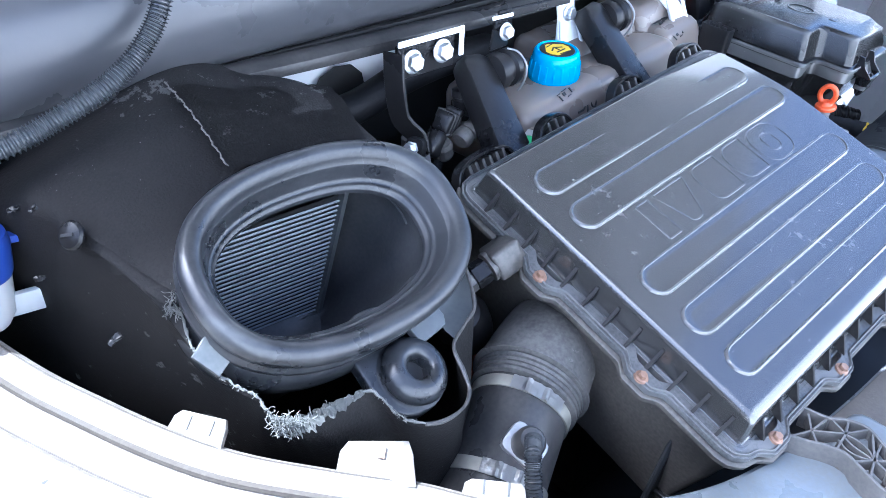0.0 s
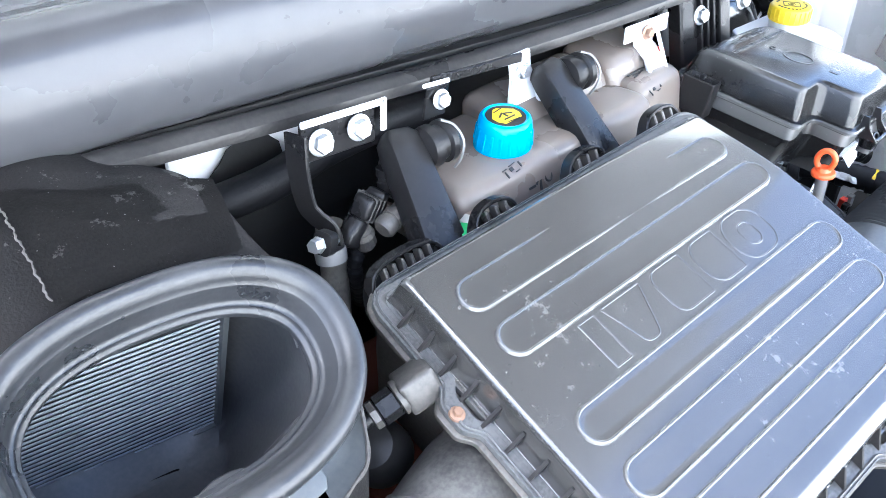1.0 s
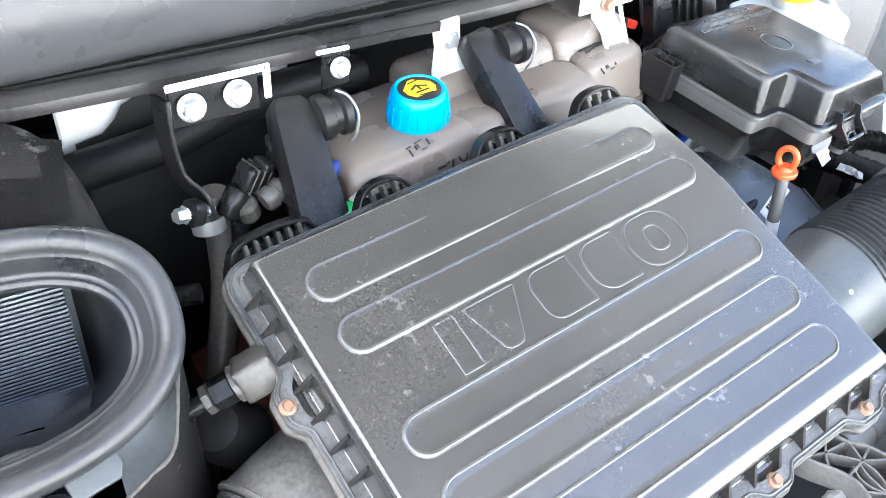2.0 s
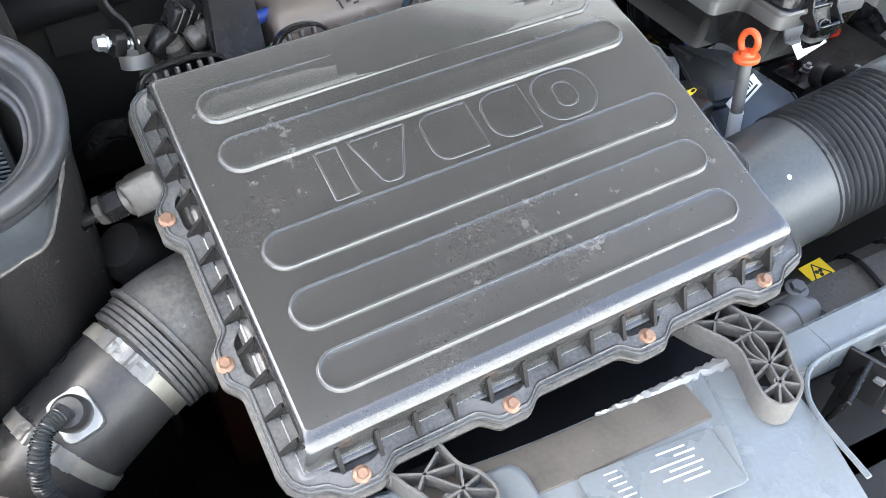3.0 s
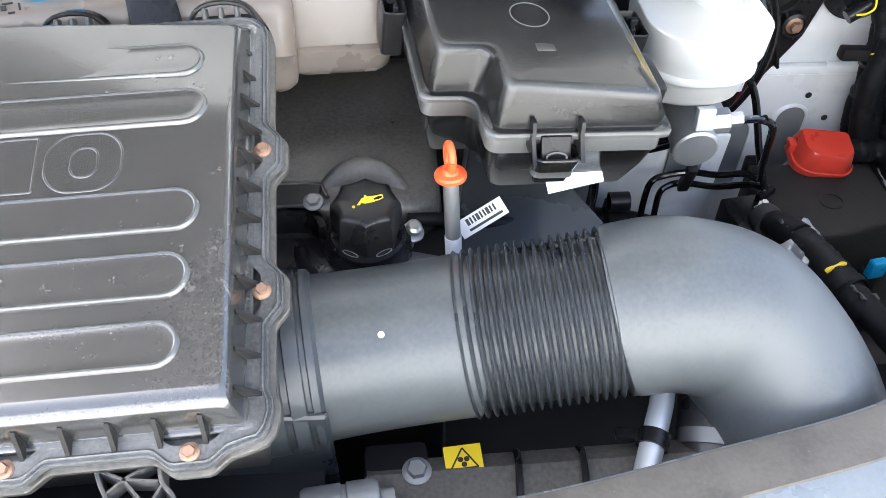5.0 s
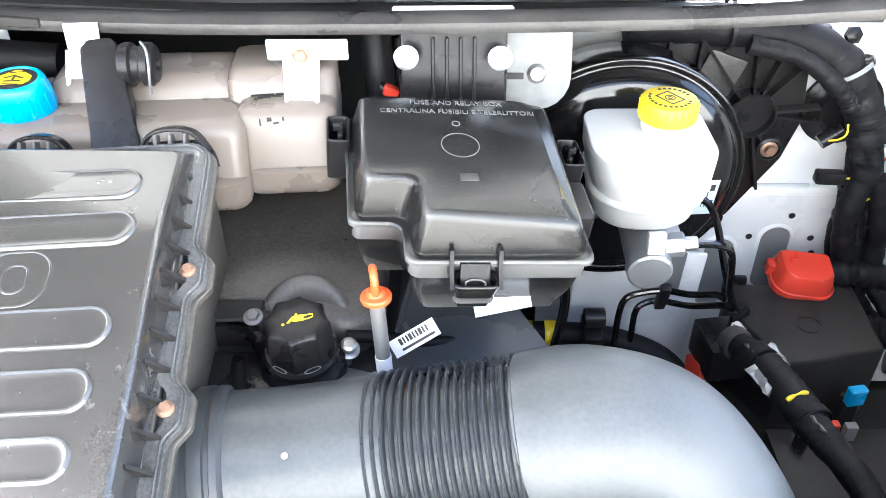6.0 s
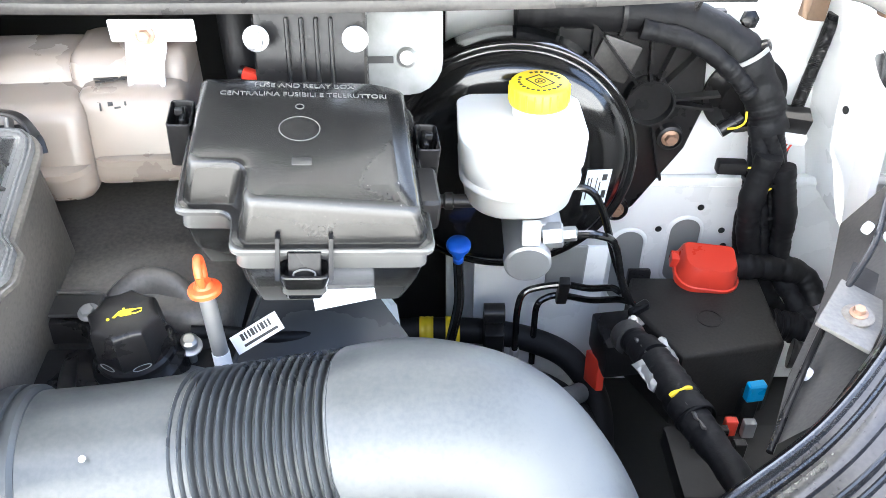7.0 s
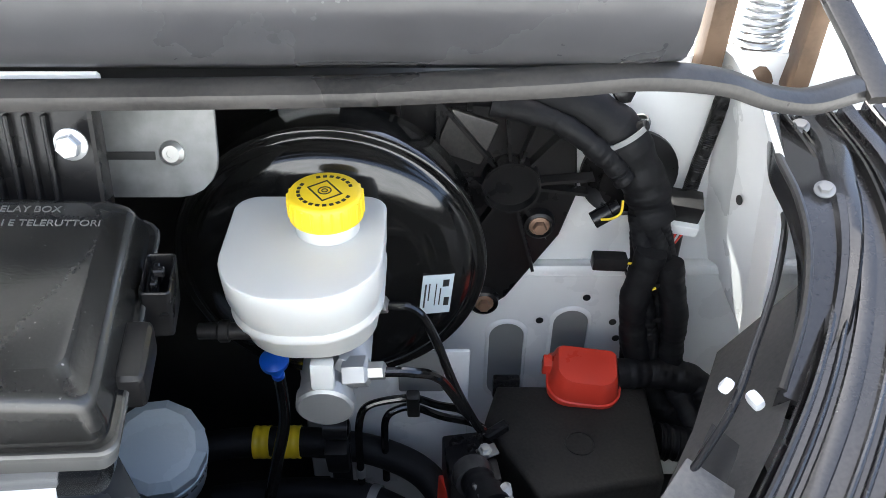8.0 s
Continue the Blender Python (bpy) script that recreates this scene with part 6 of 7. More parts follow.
OUTSIDE = spline([(1.030, 0.548, 1.092), (1.046, 0.505, 1.091), (1.034, 0.455, 1.090), (1.022, 0.408, 1.085), (1.006, 0.360, 1.070), (0.982, 0.308, 1.046), (0.950, 0.256, 1.022)], 5)
endp = part("end_plate", loft([[i + Vector((0, 0, -0.02)), i, i + Vector((0.002, 0, 0.004)), i.lerp(o, 0.10) + Vector((0, 0, 0.005)), i.lerp(o, 0.14), i.lerp(o, 0.55) - Vector((0, 0, 0.002)), i.lerp(o, 0.60) + Vector((0, 0, 0.003)), i.lerp(o, 0.72) + Vector((0, 0, 0.003)), i.lerp(o, 0.76) - Vector((0, 0, 0.001)), i.lerp(o, 0.92), o + Vector((0, 0, -0.004)), o + Vector((0, 0, -0.02))] for i, o in zip(INNER, OUTSIDE)]), "channel", slam, "dark moulded end of the channel", angle=50)
part("end_lip", sweep([i + Vector((0.002, 0, 0.004)) for i in INNER], 0.0036, 8), "seal", endp, "raised rubber lip")
WIDE = [(0.0, -0.02), (0.0, 0.0), (0.006, 0.004), (0.022, 0.003), (0.026, -0.001), (0.05, -0.002), (0.055, 0.002), (0.095, 0.0), (0.10, -0.003), (0.135, -0.006), (0.14, -0.002), (0.22, -0.012), (0.28, -0.05), (0.30, -0.16), (0.29, -0.16), (0.2, -0.05)]
part("side_panel", rail(LEFT, WIDE, 0.36, 1.0, -1), "cream", slam, "dusty off-white moulded front wing edge")
for o, w, h in ((0.0035, 0.0035, 0.0024), (0.0230, 0.004, 0.0022), (0.0500, 0.005, -0.0016), (0.0975, 0.003, -0.0014), (0.1360, 0.004, -0.0050)):
    part("dirt_line", rail(LEFT, [(o, h - 0.002), (o + 0.0006, h + 0.0012), (o + w, h + 0.0012), (o + w + 0.0008, h - 0.002)], 0.36, 1.0, -1), "grit", slam, "dirt gathered in a groove")
for tx, ty, tz, ang, w, h, slits in ((-0.530, 0.169, 1.081, -57, 0.044, 0.016, True), (-0.448, 0.079, 1.058, -41, 0.056, 0.024, False), (-0.393, 0.020, 1.048, -48, 0.046, 0.010, True)):
    TM = Matrix.Translation((tx, ty, tz)) @ pose(0, 0, 0, 0, 0, ang) @ pose(0, 0, 0, 25, 0, 0)
    shape = [(-w / 2, -0.008), (w / 2, -0.008), (w * 0.46, h * 0.6), (w * 0.40, h), (-w * 0.34, h), (-w * 0.44, h * 0.7)]
    tabp = part("clip_tab", slab(shape, 0.0, 0.004, 0.001, TM), "cream", slam, "pale plastic clip tab")
    if slits:
        for sx in (-0.007, 0.010):
            # slits are black bars laid on the tab for shade
            part("slit", box((0.0014, 0.010, 0.001), TM @ pose(sx, h * 0.5, 0.0042)), "ink_and_shade", tabp)
    else:
        part("peg", slab([(-0.003, 0.0), (0.002, -0.001), (0.003, 0.007), (-0.001, 0.006)], 0.004, 0.006, m=TM @ pose(0.004, h * 0.5, 0)), "copper", tabp, "brown peg")
# black bar laid on the edge for a shaded hole
part("edge_hole", box((0.014, 0.006, 0.002), Matrix.Translation((-0.622, 0.196, 1.0895)) @ pose(0, 0, 0, 0, 0, -62)), "ink_and_shade", slam)
foil = []
for k in range(40):
    t = k / 39
    x, w = 0.130 - 0.125 * t, 0.0075 * (1 - t) ** 0.7 + 0.001
    foil.append([(x, -0.0805 + a * w + 0.002 * noise.noise((k * 0.6, a * 3, 1)), 0.982 + h + 0.0022 * noise.noise((k * 0.9, a * 5, 7))) for a, h in ((0.35, -0.004), (0.3, 0.002), (0.0, 0.004), (-0.5, 0.0045), (-1.0, 0.003), (-1.02, 0.001))])
part("foil_edge", loft(foil), "foil", slam, "crumpled foil tape along the edge", angle=20)
sign = thing("information_plate", "pale blue-grey information plate with rows of white print on the crossmember", "label", (0.02, -0.13, 0.98))
SG = pose(0.016, -0.143, 0.9838, 2, 0, -4)
part("sheet", slab(rrect(-0.052, 0.052, -0.022, 0.022, 0.004, 3), 0.0, 0.0018, 0.0006, SG), "panel", sign)
for k, (w, x) in enumerate(((0.022, 0.022), (0.016, 0.030), (0.034, 0.018), (0.026, 0.026), (0.030, 0.020), (0.020, 0.028))):
    part("print_bar", box((w, 0.0011, 0.0006), SG @ pose(x - 0.006, 0.0165 - 0.0046 * k, 0.0020)), "paper", sign)
    part("print_bar", box((0.010, 0.0009, 0.0006), SG @ pose(-0.030 + 0.001 * k, 0.0165 - 0.0046 * k, 0.0020)), "paper", sign)
latch = thing("bonnet_latch", "greasy steel bonnet latch in an opening of the crossmember", "latch", (0.24, -0.12, 0.95))
# floor blackened so that the opening looks deep in shade
part("well", box((0.17, 0.12, 0.01), pose(0.222, -0.16, 0.925), 0.002, 1), "deep", latch, "black floor standing for shade in the opening")
part("plate", box((0.05, 0.004, 0.045), pose(0.196, -0.134, 0.958, 15, 0, 25), 0.001, 1), "black", latch)
part("plate", box((0.004, 0.035, 0.04), pose(0.222, -0.128, 0.958, 0, 10, 20), 0.001, 1), "black", latch)
part("bar", sweep([(0.205, -0.165, 0.968), (0.25, -0.145, 0.972), (0.287, -0.130, 0.972)], 0, shape=rrect(-0.005, 0.005, -0.002, 0.002, 0.001, 1)), "grimy", latch, "greasy steel bar")
part("bar", sweep([(0.222, -0.140, 0.965), (0.25, -0.132, 0.968), (0.266, -0.126, 0.968)], 0, shape=rrect(-0.004, 0.004, -0.002, 0.002, 0.001, 1)), "steel", latch, "worn greasy bar")
part("spring", sweep([(0.248 + 0.022 * k / 60, -0.121 + 0.005 * math.cos(k * 0.75), 0.968 + 0.005 * math.sin(k * 0.75)) for k in range(61)], 0.0011, 6), "steel", latch, "small coil spring")
part("hook", lathe([(0.006, 0), (0.006, 0.014), (0.004, 0.016)], 10, axis((0.283, -0.121, 0.962), (0.2, -0.3, 1))), "zinc", latch)

# ---- radiator duct and fan cowl behind the slam panel ----
fan = thing("fan_cowl", "dusty dark plastic fan cowl with a yellow warning sticker", "fan cowl", (0.35, 0.0, 0.9))
part("body", loft([[(x, y + 0.03 * (x - 0.3), z) for y, z in ((-0.060, 0.86), (-0.058, 0.888), (-0.046, 0.893), (0.000, 0.898), (0.018, 0.888), (0.022, 0.86), (0.020, 0.70), (-0.060, 0.70))] for x in (0.262, 0.30, 0.36, 0.44, 0.55, 0.60)]), "grimy", fan, "dusty dark top rail")
for x in (0.375, 0.425, 0.475):
    part("strap_rib", sweep(spline([(x, -0.055 + 0.03 * (x - 0.3), 0.889), (x, -0.03, 0.899), (x + 0.002, -0.0, 0.902), (x + 0.003, 0.018, 0.893), (x + 0.003, 0.024, 0.872)], 4), 0.0028, 8), "black", fan)
sm = pose(0.336, 0.010, 0.8975, 5, -2, 4)
stick = part("warning_sticker", box((0.029, 0.023, 0.0008), sm), "yellow", fan, "yellow fan warning sticker with a black triangle")
tri3 = [(-0.0105, -0.008), (0.0105, -0.008), (0.0, 0.009)]
for a, b in zip(tri3, tri3[1:] + tri3[:1]):
    d = Vector(b) - Vector(a)
    part("print_bar", box((d.length, 0.0013, 0.0003), sm @ pose((a[0] + b[0]) / 2, (a[1] + b[1]) / 2, 0.0006, 0, 0, math.degrees(math.atan2(d.y, d.x)))), "ink_and_shade", stick)
for a in (30, 150, 270):
    part("blade_mark", lathe([(0.0022, 0), (0.0022, 0.0003)], 12, sm @ pose(0.0028 * math.cos(radians(a)), -0.002 + 0.0028 * math.sin(radians(a)), 0.0006)), "ink_and_shade", stick)
piece("bolt", BOLT_STEEL, fan, WORLD[fan.name].inverted() @ axis((0.300, 0.001, 0.897), (0, -0.1, 1), 10) @ Matrix.Scale(1.3, 4), "flanged steel bolt")
part("end_block", box((0.05, 0.07, 0.05), pose(0.285, -0.005, 0.870, 0, 0, 2), 0.006, 2), "black", fan)
part("grey_cylinder", lathe([(0.0005, 0), (0.016, 0.0), (0.018, 0.003), (0.018, 0.028), (0.0165, 0.029), (0.0165, 0.032), (0.018, 0.033), (0.018, 0.052), (0.016, 0.055), (0.010, 0.056), (0.010, 0.066)], 28, axis((0.218, -0.038, 0.912), (1, 0.12, 0))), "steel", label="dull grey metal cylinder behind the crossmember", category="sensor")
part("duct_wall", box((0.44, 0.006, 0.30), pose(0.02, 0.02, 0.83, 8, 0, 0), 0.002, 1), "bellows", label="dark plastic air duct wall behind the crossmember", category="duct")
part("duct_floor", box((0.42, 0.09, 0.006), pose(0.02, -0.03, 0.89, 0, 0, 0), 0.001, 1), "deep", label="dark plastic tray behind the crossmember", category="duct")
pipe = thing("coolant_pipe", "pale grey metal pipe held by a black clip", "pipe", (0.48, 0.0, 0.9))
part("tube", sweep([(0.505, 0.075, 0.935), (0.492, 0.035, 0.918), (0.470, -0.015, 0.905), (0.455, -0.05, 0.89)], 0.0095, 20), "tubegrey", pipe)
part("clip", lathe([(0.0098, -0.006), (0.0125, -0.006), (0.0125, 0.006), (0.0098, 0.006)], 24, axis((0.481, 0.010, 0.911), (-0.4, -0.9, -0.25)), cap=False), "black", pipe, "black pipe clip")
part("clip_ear", box((0.020, 0.010, 0.010), pose(0.464, 0.018, 0.908), 0.002, 1), "black", pipe)
rh = thing("radiator_hose", "black rubber radiator hose with a steel band", "hose", (0.54, 0.03, 0.88))
part("tube", sweep(spline([(0.57, 0.16, 0.86), (0.555, 0.10, 0.90), (0.545, 0.05, 0.895), (0.535, 0.0, 0.87), (0.53, -0.04, 0.83)], 6), 0.030, 24), "rubber", rh)
part("band", lathe([(0.0305, -0.006), (0.032, -0.006), (0.032, 0.006), (0.0305, 0.006)], 32, axis((0.540, 0.022, 0.885), (-0.2, -0.8, -0.4)), cap=False), "steel", rh, "dull steel band")

# ---- behind and beside the servo ----
frame_ = thing("pedal_bracket", "black ribbed plastic pedal bracket with copper-toned bolts", "bracket", (0.76, 0.6, 0.95))
part("back_plate", slab([(0.62, 0.90), (0.715, 0.824), (0.748, 0.818), (0.768, 0.835), (0.821, 0.922), (0.835, 0.975), (0.828, 1.044), (0.84, 1.10), (0.62, 1.10)], -0.606, -0.594, 0.003, pose(0, 0, 0, 90, 0, 0)), "black", frame_)
HB = Vector((0.764, 0.592, 0.994))
part("hub", lathe([(0.030, -0.002), (0.030, 0.018), (0.0275, 0.018), (0.0275, 0.006), (0.0005, 0.006)], 36, axis(HB, (0, -1, 0))), "black", frame_, "round black hub")
for a, n in ((95, 0.085), (128, 0.10), (72, 0.10), (50, 0.085), (5, 0.055), (-8, 0.05), (178, 0.07), (-60, 0.05), (-120, 0.06), (-75, 0.085)):
    c, s = math.cos(radians(a)), math.sin(radians(a))
    part("rib", box((n, 0.014, 0.0035), Matrix.Translation(HB + Vector((c * (0.029 + n / 2), -0.006, s * (0.029 + n / 2)))) @ pose(0, 0, 0, 0, -a, 0)), "black", frame_)
for p in ((0.690, 0.59, 1.03), (0.652, 0.59, 1.03)):
    part("rib", box((0.004, 0.014, 0.12), Matrix.Translation(p)), "black", frame_)
for p in ((0.796, 0.583, 0.946), (0.742, 0.583, 0.840)):
    boss = part("boss", lathe([(0.017, -0.004), (0.016, 0.006), (0.013, 0.008), (0.0125, 0.004), (0.0005, 0.004)], 28, axis(p, (0, -1, 0))), "black", frame_)
    piece("bolt", BOLT_COPPER, boss, WORLD[boss.name].inverted() @ axis(p, (0, -1, 0)) @ pose(0, 0, 0.004) @ Matrix.Scale(1.35, 4), "copper-toned bolt")
part("grey_pad", box((0.05, 0.006, 0.05), pose(0.718, 0.590, 1.045, 0, 20, 0), 0.004, 2), "liner", label="grey foam pad behind the servo", category="pad")


def taped(path, r, seg=20, wind=0.0008):
    """Wiring wrapped in tape: small overlapping ridges and an uneven girth."""
    length = sum((Vector(b) - Vector(a)).length for a, b in zip(path, path[1:]))
    turns = length / (0.35 * r + 0.004)
    pts = spline(path, max(14, int(6 * turns / (len(path) - 1))))
    return sweep(pts, lambda t: r * (1 + 0.045 * math.sin(13 * t) + 0.045 * math.sin(31 * t + 1) + 0.03 * math.sin(67 * t)) + wind * (0.5 - ((t * turns) % 1.0)) * (0.6 + 0.4 * math.sin(t * 23)), seg)


loom = thing("wiring_harness", "thick black taped wiring harness with ribbed conduit", "wiring", (0.9, 0.57, 0.95))
part("trunk", taped([(0.60, 0.60, 1.105), (0.70, 0.60, 1.102), (0.80, 0.595, 1.088), (0.862, 0.585, 1.055), (0.895, 0.572, 1.005), (0.908, 0.562, 0.965)], 0.0235, 24), "tape", loom, "thick taped trunk", angle=60)
for k in range(7):
    turn, girth = 2 * math.pi * k / 7, 0.0075 + 0.003 * ((k * 5) % 3) / 2
    pts = []
    for i, (x, y, z) in enumerate(((0.905, 0.563, 0.975), (0.913, 0.558, 0.93), (0.918, 0.555, 0.885), (0.922, 0.552, 0.84), (0.932, 0.55, 0.79), (0.936, 0.55, 0.72), (0.94, 0.55, 0.66))):
        a = turn + 0.55 * i + 0.3 * math.sin(i * 2 + k)
        pts.append((x + (0.013 + 0.003 * i) * math.cos(a), y + 0.013 * math.sin(a), z))
    part("sleeve", taped(pts, girth, 12), "tape", loom, "taped wire sleeve", angle=60)
part("branch", taped([(0.74, 0.575, 1.088), (0.80, 0.566, 1.075), (0.85, 0.560, 1.040), (0.872, 0.556, 1.015)], 0.011, 14), "tape", loom)
part("branch", taped([(0.905, 0.535, 0.945), (0.895, 0.53, 0.88), (0.905, 0.525, 0.82), (0.93, 0.52, 0.76), (0.96, 0.50, 0.72)], 0.015, 16), "tape", loom)
part("branch", taped([(0.925, 0.535, 0.93), (0.940, 0.525, 0.86), (0.945, 0.52, 0.80), (0.965, 0.49, 0.76), (0.985, 0.44, 0.74)], 0.014, 16), "tape", loom)
part("branch", taped([(0.900, 0.538, 0.90), (0.915, 0.53, 0.85), (0.925, 0.525, 0.79), (0.93, 0.52, 0.70)], 0.010, 14), "tape", loom)
for p, d in (((0.868, 0.584, 1.052), (0.5, -0.2, -0.8)), ((0.918, 0.556, 0.905), (0.1, -0.1, -1)), ((0.72, 0.60, 1.102), (1, 0, 0)), ((0.922, 0.553, 0.86), (0.1, -0.1, -1))):
    part("cable_tie", lathe([(0.0285, -0.0025), (0.0305, -0.0025), (0.0305, 0.0025), (0.0285, 0.0025)], 28, axis(p, d), cap=False), "primer" if d[0] == 0.5 else "black", loom, "cable tie")
part("bulkhead_grommet", lathe([(0.052, 0.0), (0.052, 0.006), (0.040, 0.014), (0.034, 0.024), (0.0005, 0.026)], 36, axis((0.893, 0.626, 0.982), (0, -1, 0))), "black", loom, "round black rubber grommet", angle=50)
part("plug", lathe([(0.009, 0.0), (0.009, 0.020), (0.007, 0.021), (0.007, 0.030)], 16, axis((0.846, 0.556, 0.968), (0.8, 0.1, 0.5))), "black", loom)
part("plug", box((0.036, 0.016, 0.016), pose(0.866, 0.545, 0.925, 0, 3, 0), 0.003, 2), "black", loom, "black connector plug")
for pts in (((0.872, 0.552, 0.995), (0.870, 0.545, 0.985), (0.862, 0.545, 0.978), (0.852, 0.548, 0.975)), ((0.880, 0.542, 0.925), (0.892, 0.535, 0.928), (0.905, 0.53, 0.925)), ((0.895, 0.528, 0.905), (0.905, 0.524, 0.903), (0.913, 0.524, 0.906))):
    part("wire", sweep(spline(pts, 5), 0.0013, 8), "yellow", loom, "thin yellow-green wire")
part("clip_stud", lathe([(0.006, 0.0), (0.006, 0.012), (0.0045, 0.014)], 12, axis((0.878, 0.575, 1.062), (0.7, -0.4, 0.5))), "black", loom)
part("clip_stud", lathe([(0.011, 0.0), (0.011, 0.006), (0.006, 0.009)], 6, axis((0.868, 0.60, 1.088), (0.2, -0.9, 0.3))), "black", loom)

conduit = thing("ribbed_conduit", "black ribbed conduit with a black and white relay", "conduit", (0.975, 0.62, 0.95))
part("tube", sweep(spline([(0.972, 0.612, 1.09), (0.968, 0.612, 1.05), (0.958, 0.609, 0.98), (0.950, 0.602, 0.92), (0.948, 0.59, 0.84), (0.95, 0.56, 0.74)], 60), lambda t: 0.0078 + (0.0004 * math.sin(t * 900) if t < 0.42 else 0), 14), "black", conduit, angle=30)
relay = part("relay", box((0.034, 0.027, 0.024), pose(0.945, 0.582, 0.968, 12, 6, -8), 0.002, 2), "black", conduit, "black relay")
part("socket", box((0.035, 0.028, 0.013), pose(0.943, 0.579, 0.951, 12, 6, -8), 0.002, 2), "paper", relay, "white relay socket")
for k, c in enumerate(("red", "red", "paper", "red")):
    part("wire", sweep(spline([(0.936 + 0.004 * k, 0.572, 0.946), (0.932 + 0.003 * k, 0.568, 0.936), (0.924 + 0.003 * k, 0.564, 0.926)], 4), 0.0012, 6), c, relay)

# ---- battery terminal box ----
bat = thing("battery_fuse_box", "dusty black battery terminal cover under a red cap", "battery cover", (0.84, 0.42, 0.70))
BM = Matrix.Translation((0.842, 0.432, 0.79))
part("cover", slab([(-0.057, -0.077), (0.060, -0.058), (0.068, -0.050), (0.073, 0.066), (-0.088, 0.070), (-0.104, 0.020)], -0.11, 0.0, 0.007, BM), "matte", bat, "dusty black moulded cover")
part("end_tab", box((0.030, 0.010, 0.03), BM @ pose(-0.078, 0.072, -0.006), 0.004, 2), "black", bat)
part("round_mark", lathe([(0.015, 0.0), (0.015, 0.0008), (0.0138, 0.0008), (0.0138, 0.0)], 28, BM @ pose(-0.01, -0.012, 0.0), cap=False), "black", bat)
RCM = Matrix.Translation((0.846, 0.498, 0.800)) @ pose(0, 0, 0, 8, 4, -6)
rcap = part("terminal_cap", loft([[RCM @ Vector((x * s + 0.0, y * t, z)) for x, y in rrect(-0.038, 0.038, -0.032, 0.030, (0.024, 0.008, 0.008, 0.024), 6)] for s, t, z in ((0.96, 0.96, -0.014), (1.0, 1.0, -0.012), (1.0, 1.0, -0.002), (0.97, 0.97, 0.000), (0.96, 0.97, 0.004), (0.86, 0.84, 0.022), (0.80, 0.76, 0.026))]), "red", bat, "red plastic terminal cap")
part("cap_rim", loft([[RCM @ Vector((x * k, y * k, z)) for x, y in rrect(-0.038, 0.038, -0.032, 0.030, (0.024, 0.008, 0.008, 0.024), 6)] for k, z in ((1.0, -0.004), (1.05, -0.003), (1.05, 0.001), (1.0, 0.002))], cap=False), "red", rcap)
part("cap_tab", box((0.010, 0.016, 0.016), RCM @ pose(-0.040, 0.010, 0.006), 0.002, 2), "red", rcap)
# black disc under the cap paints the recess in shade
part("terminal_post", lathe([(0.030, -0.022), (0.030, -0.010)], 28, RCM), "ink_and_shade", bat, "black disc standing for the shaded recess round the terminal")
part("terminal_lip", sweep([RCM @ Vector((0.030 * math.cos(radians(a)), -0.008 + 0.032 * math.sin(radians(a)), -0.018)) for a in range(190, 351, 10)], 0.003, 8), "black", bat)
part("positive_cable", taped([(0.875, 0.505, 0.800), (0.905, 0.508, 0.800), (0.94, 0.51, 0.795), (0.975, 0.505, 0.785), (0.99, 0.48, 0.76)], 0.0165, 18), "tape", bat, "thick taped positive cable")
part("cable_end", taped([(0.925, 0.46, 0.745), (0.95, 0.458, 0.742), (0.985, 0.45, 0.735)], 0.019, 18), "tape", bat)
part("cable_end", taped([(0.93, 0.40, 0.752), (0.965, 0.385, 0.750), (0.995, 0.36, 0.74)], 0.017, 18), "black", bat, "black cable plug")
sidebox = thing("terminal_block", "small black terminal block with a steel nut", "terminal", (0.735, 0.40, 0.78))
part("body", box((0.050, 0.062, 0.05), pose(0.722, 0.402, 0.768, 0, 0, 8), 0.004, 2), "black", sidebox)
part("lug", box((0.020, 0.014, 0.003), pose(0.738, 0.404, 0.7975, 0, -8, 20), 0.0008, 1), "zinc", sidebox)
part("nut", lathe([(0.007, 0), (0.007, 0.006), (0.004, 0.006), (0.004, 0.012)], 6, axis((0.735, 0.402, 0.799), (0, -0.2, 1))), "zinc", sidebox, "steel nut")
part("arm", box((0.028, 0.010, 0.012), pose(0.748, 0.428, 0.800, 0, -10, 30), 0.002, 1), "black", sidebox)
part("red_flap", box((0.010, 0.034, 0.040), pose(0.698, 0.398, 0.728, -18, 8, 14), 0.002, 2), "red", sidebox, "red plastic flap")
neg = thing("battery_cable", "thick black battery cable with yellow tape and foil scraps", "cable", (0.75, 0.27, 0.83))
part("cable", taped([(0.720, 0.372, 0.812), (0.729, 0.338, 0.822), (0.742, 0.290, 0.828), (0.752, 0.250, 0.829), (0.766, 0.205, 0.828), (0.785, 0.15, 0.822), (0.80, 0.08, 0.80)], 0.0155, 22), "tape", neg, "thick taped cable", angle=60)
part("sleeve", sweep(spline([(0.738, 0.312, 0.827), (0.748, 0.270, 0.831), (0.758, 0.230, 0.830)], 8), lambda t: 0.0190 + 0.001 * math.sin(40 * t), 22), "tape", neg, "split black sleeve")
part("sleeve_end", sweep(spline([(0.731, 0.335, 0.824), (0.737, 0.315, 0.827)], 4), lambda t: 0.0182 + 0.0015 * t, 22), "tape", neg, "ragged end of the sleeve")
part("slit", sweep([Vector((0.729, 0.338, 0.822)).lerp(Vector((0.768, 0.205, 0.830)), k / 40) + Vector((-0.009, -0.003, 0.0165 + 0.0012 * math.sin(k * 1.9))) for k in range(41)], lambda t: 0.0016 + 0.0008 * math.sin(t * 60), 6), "liner", neg, "frayed slit edge")
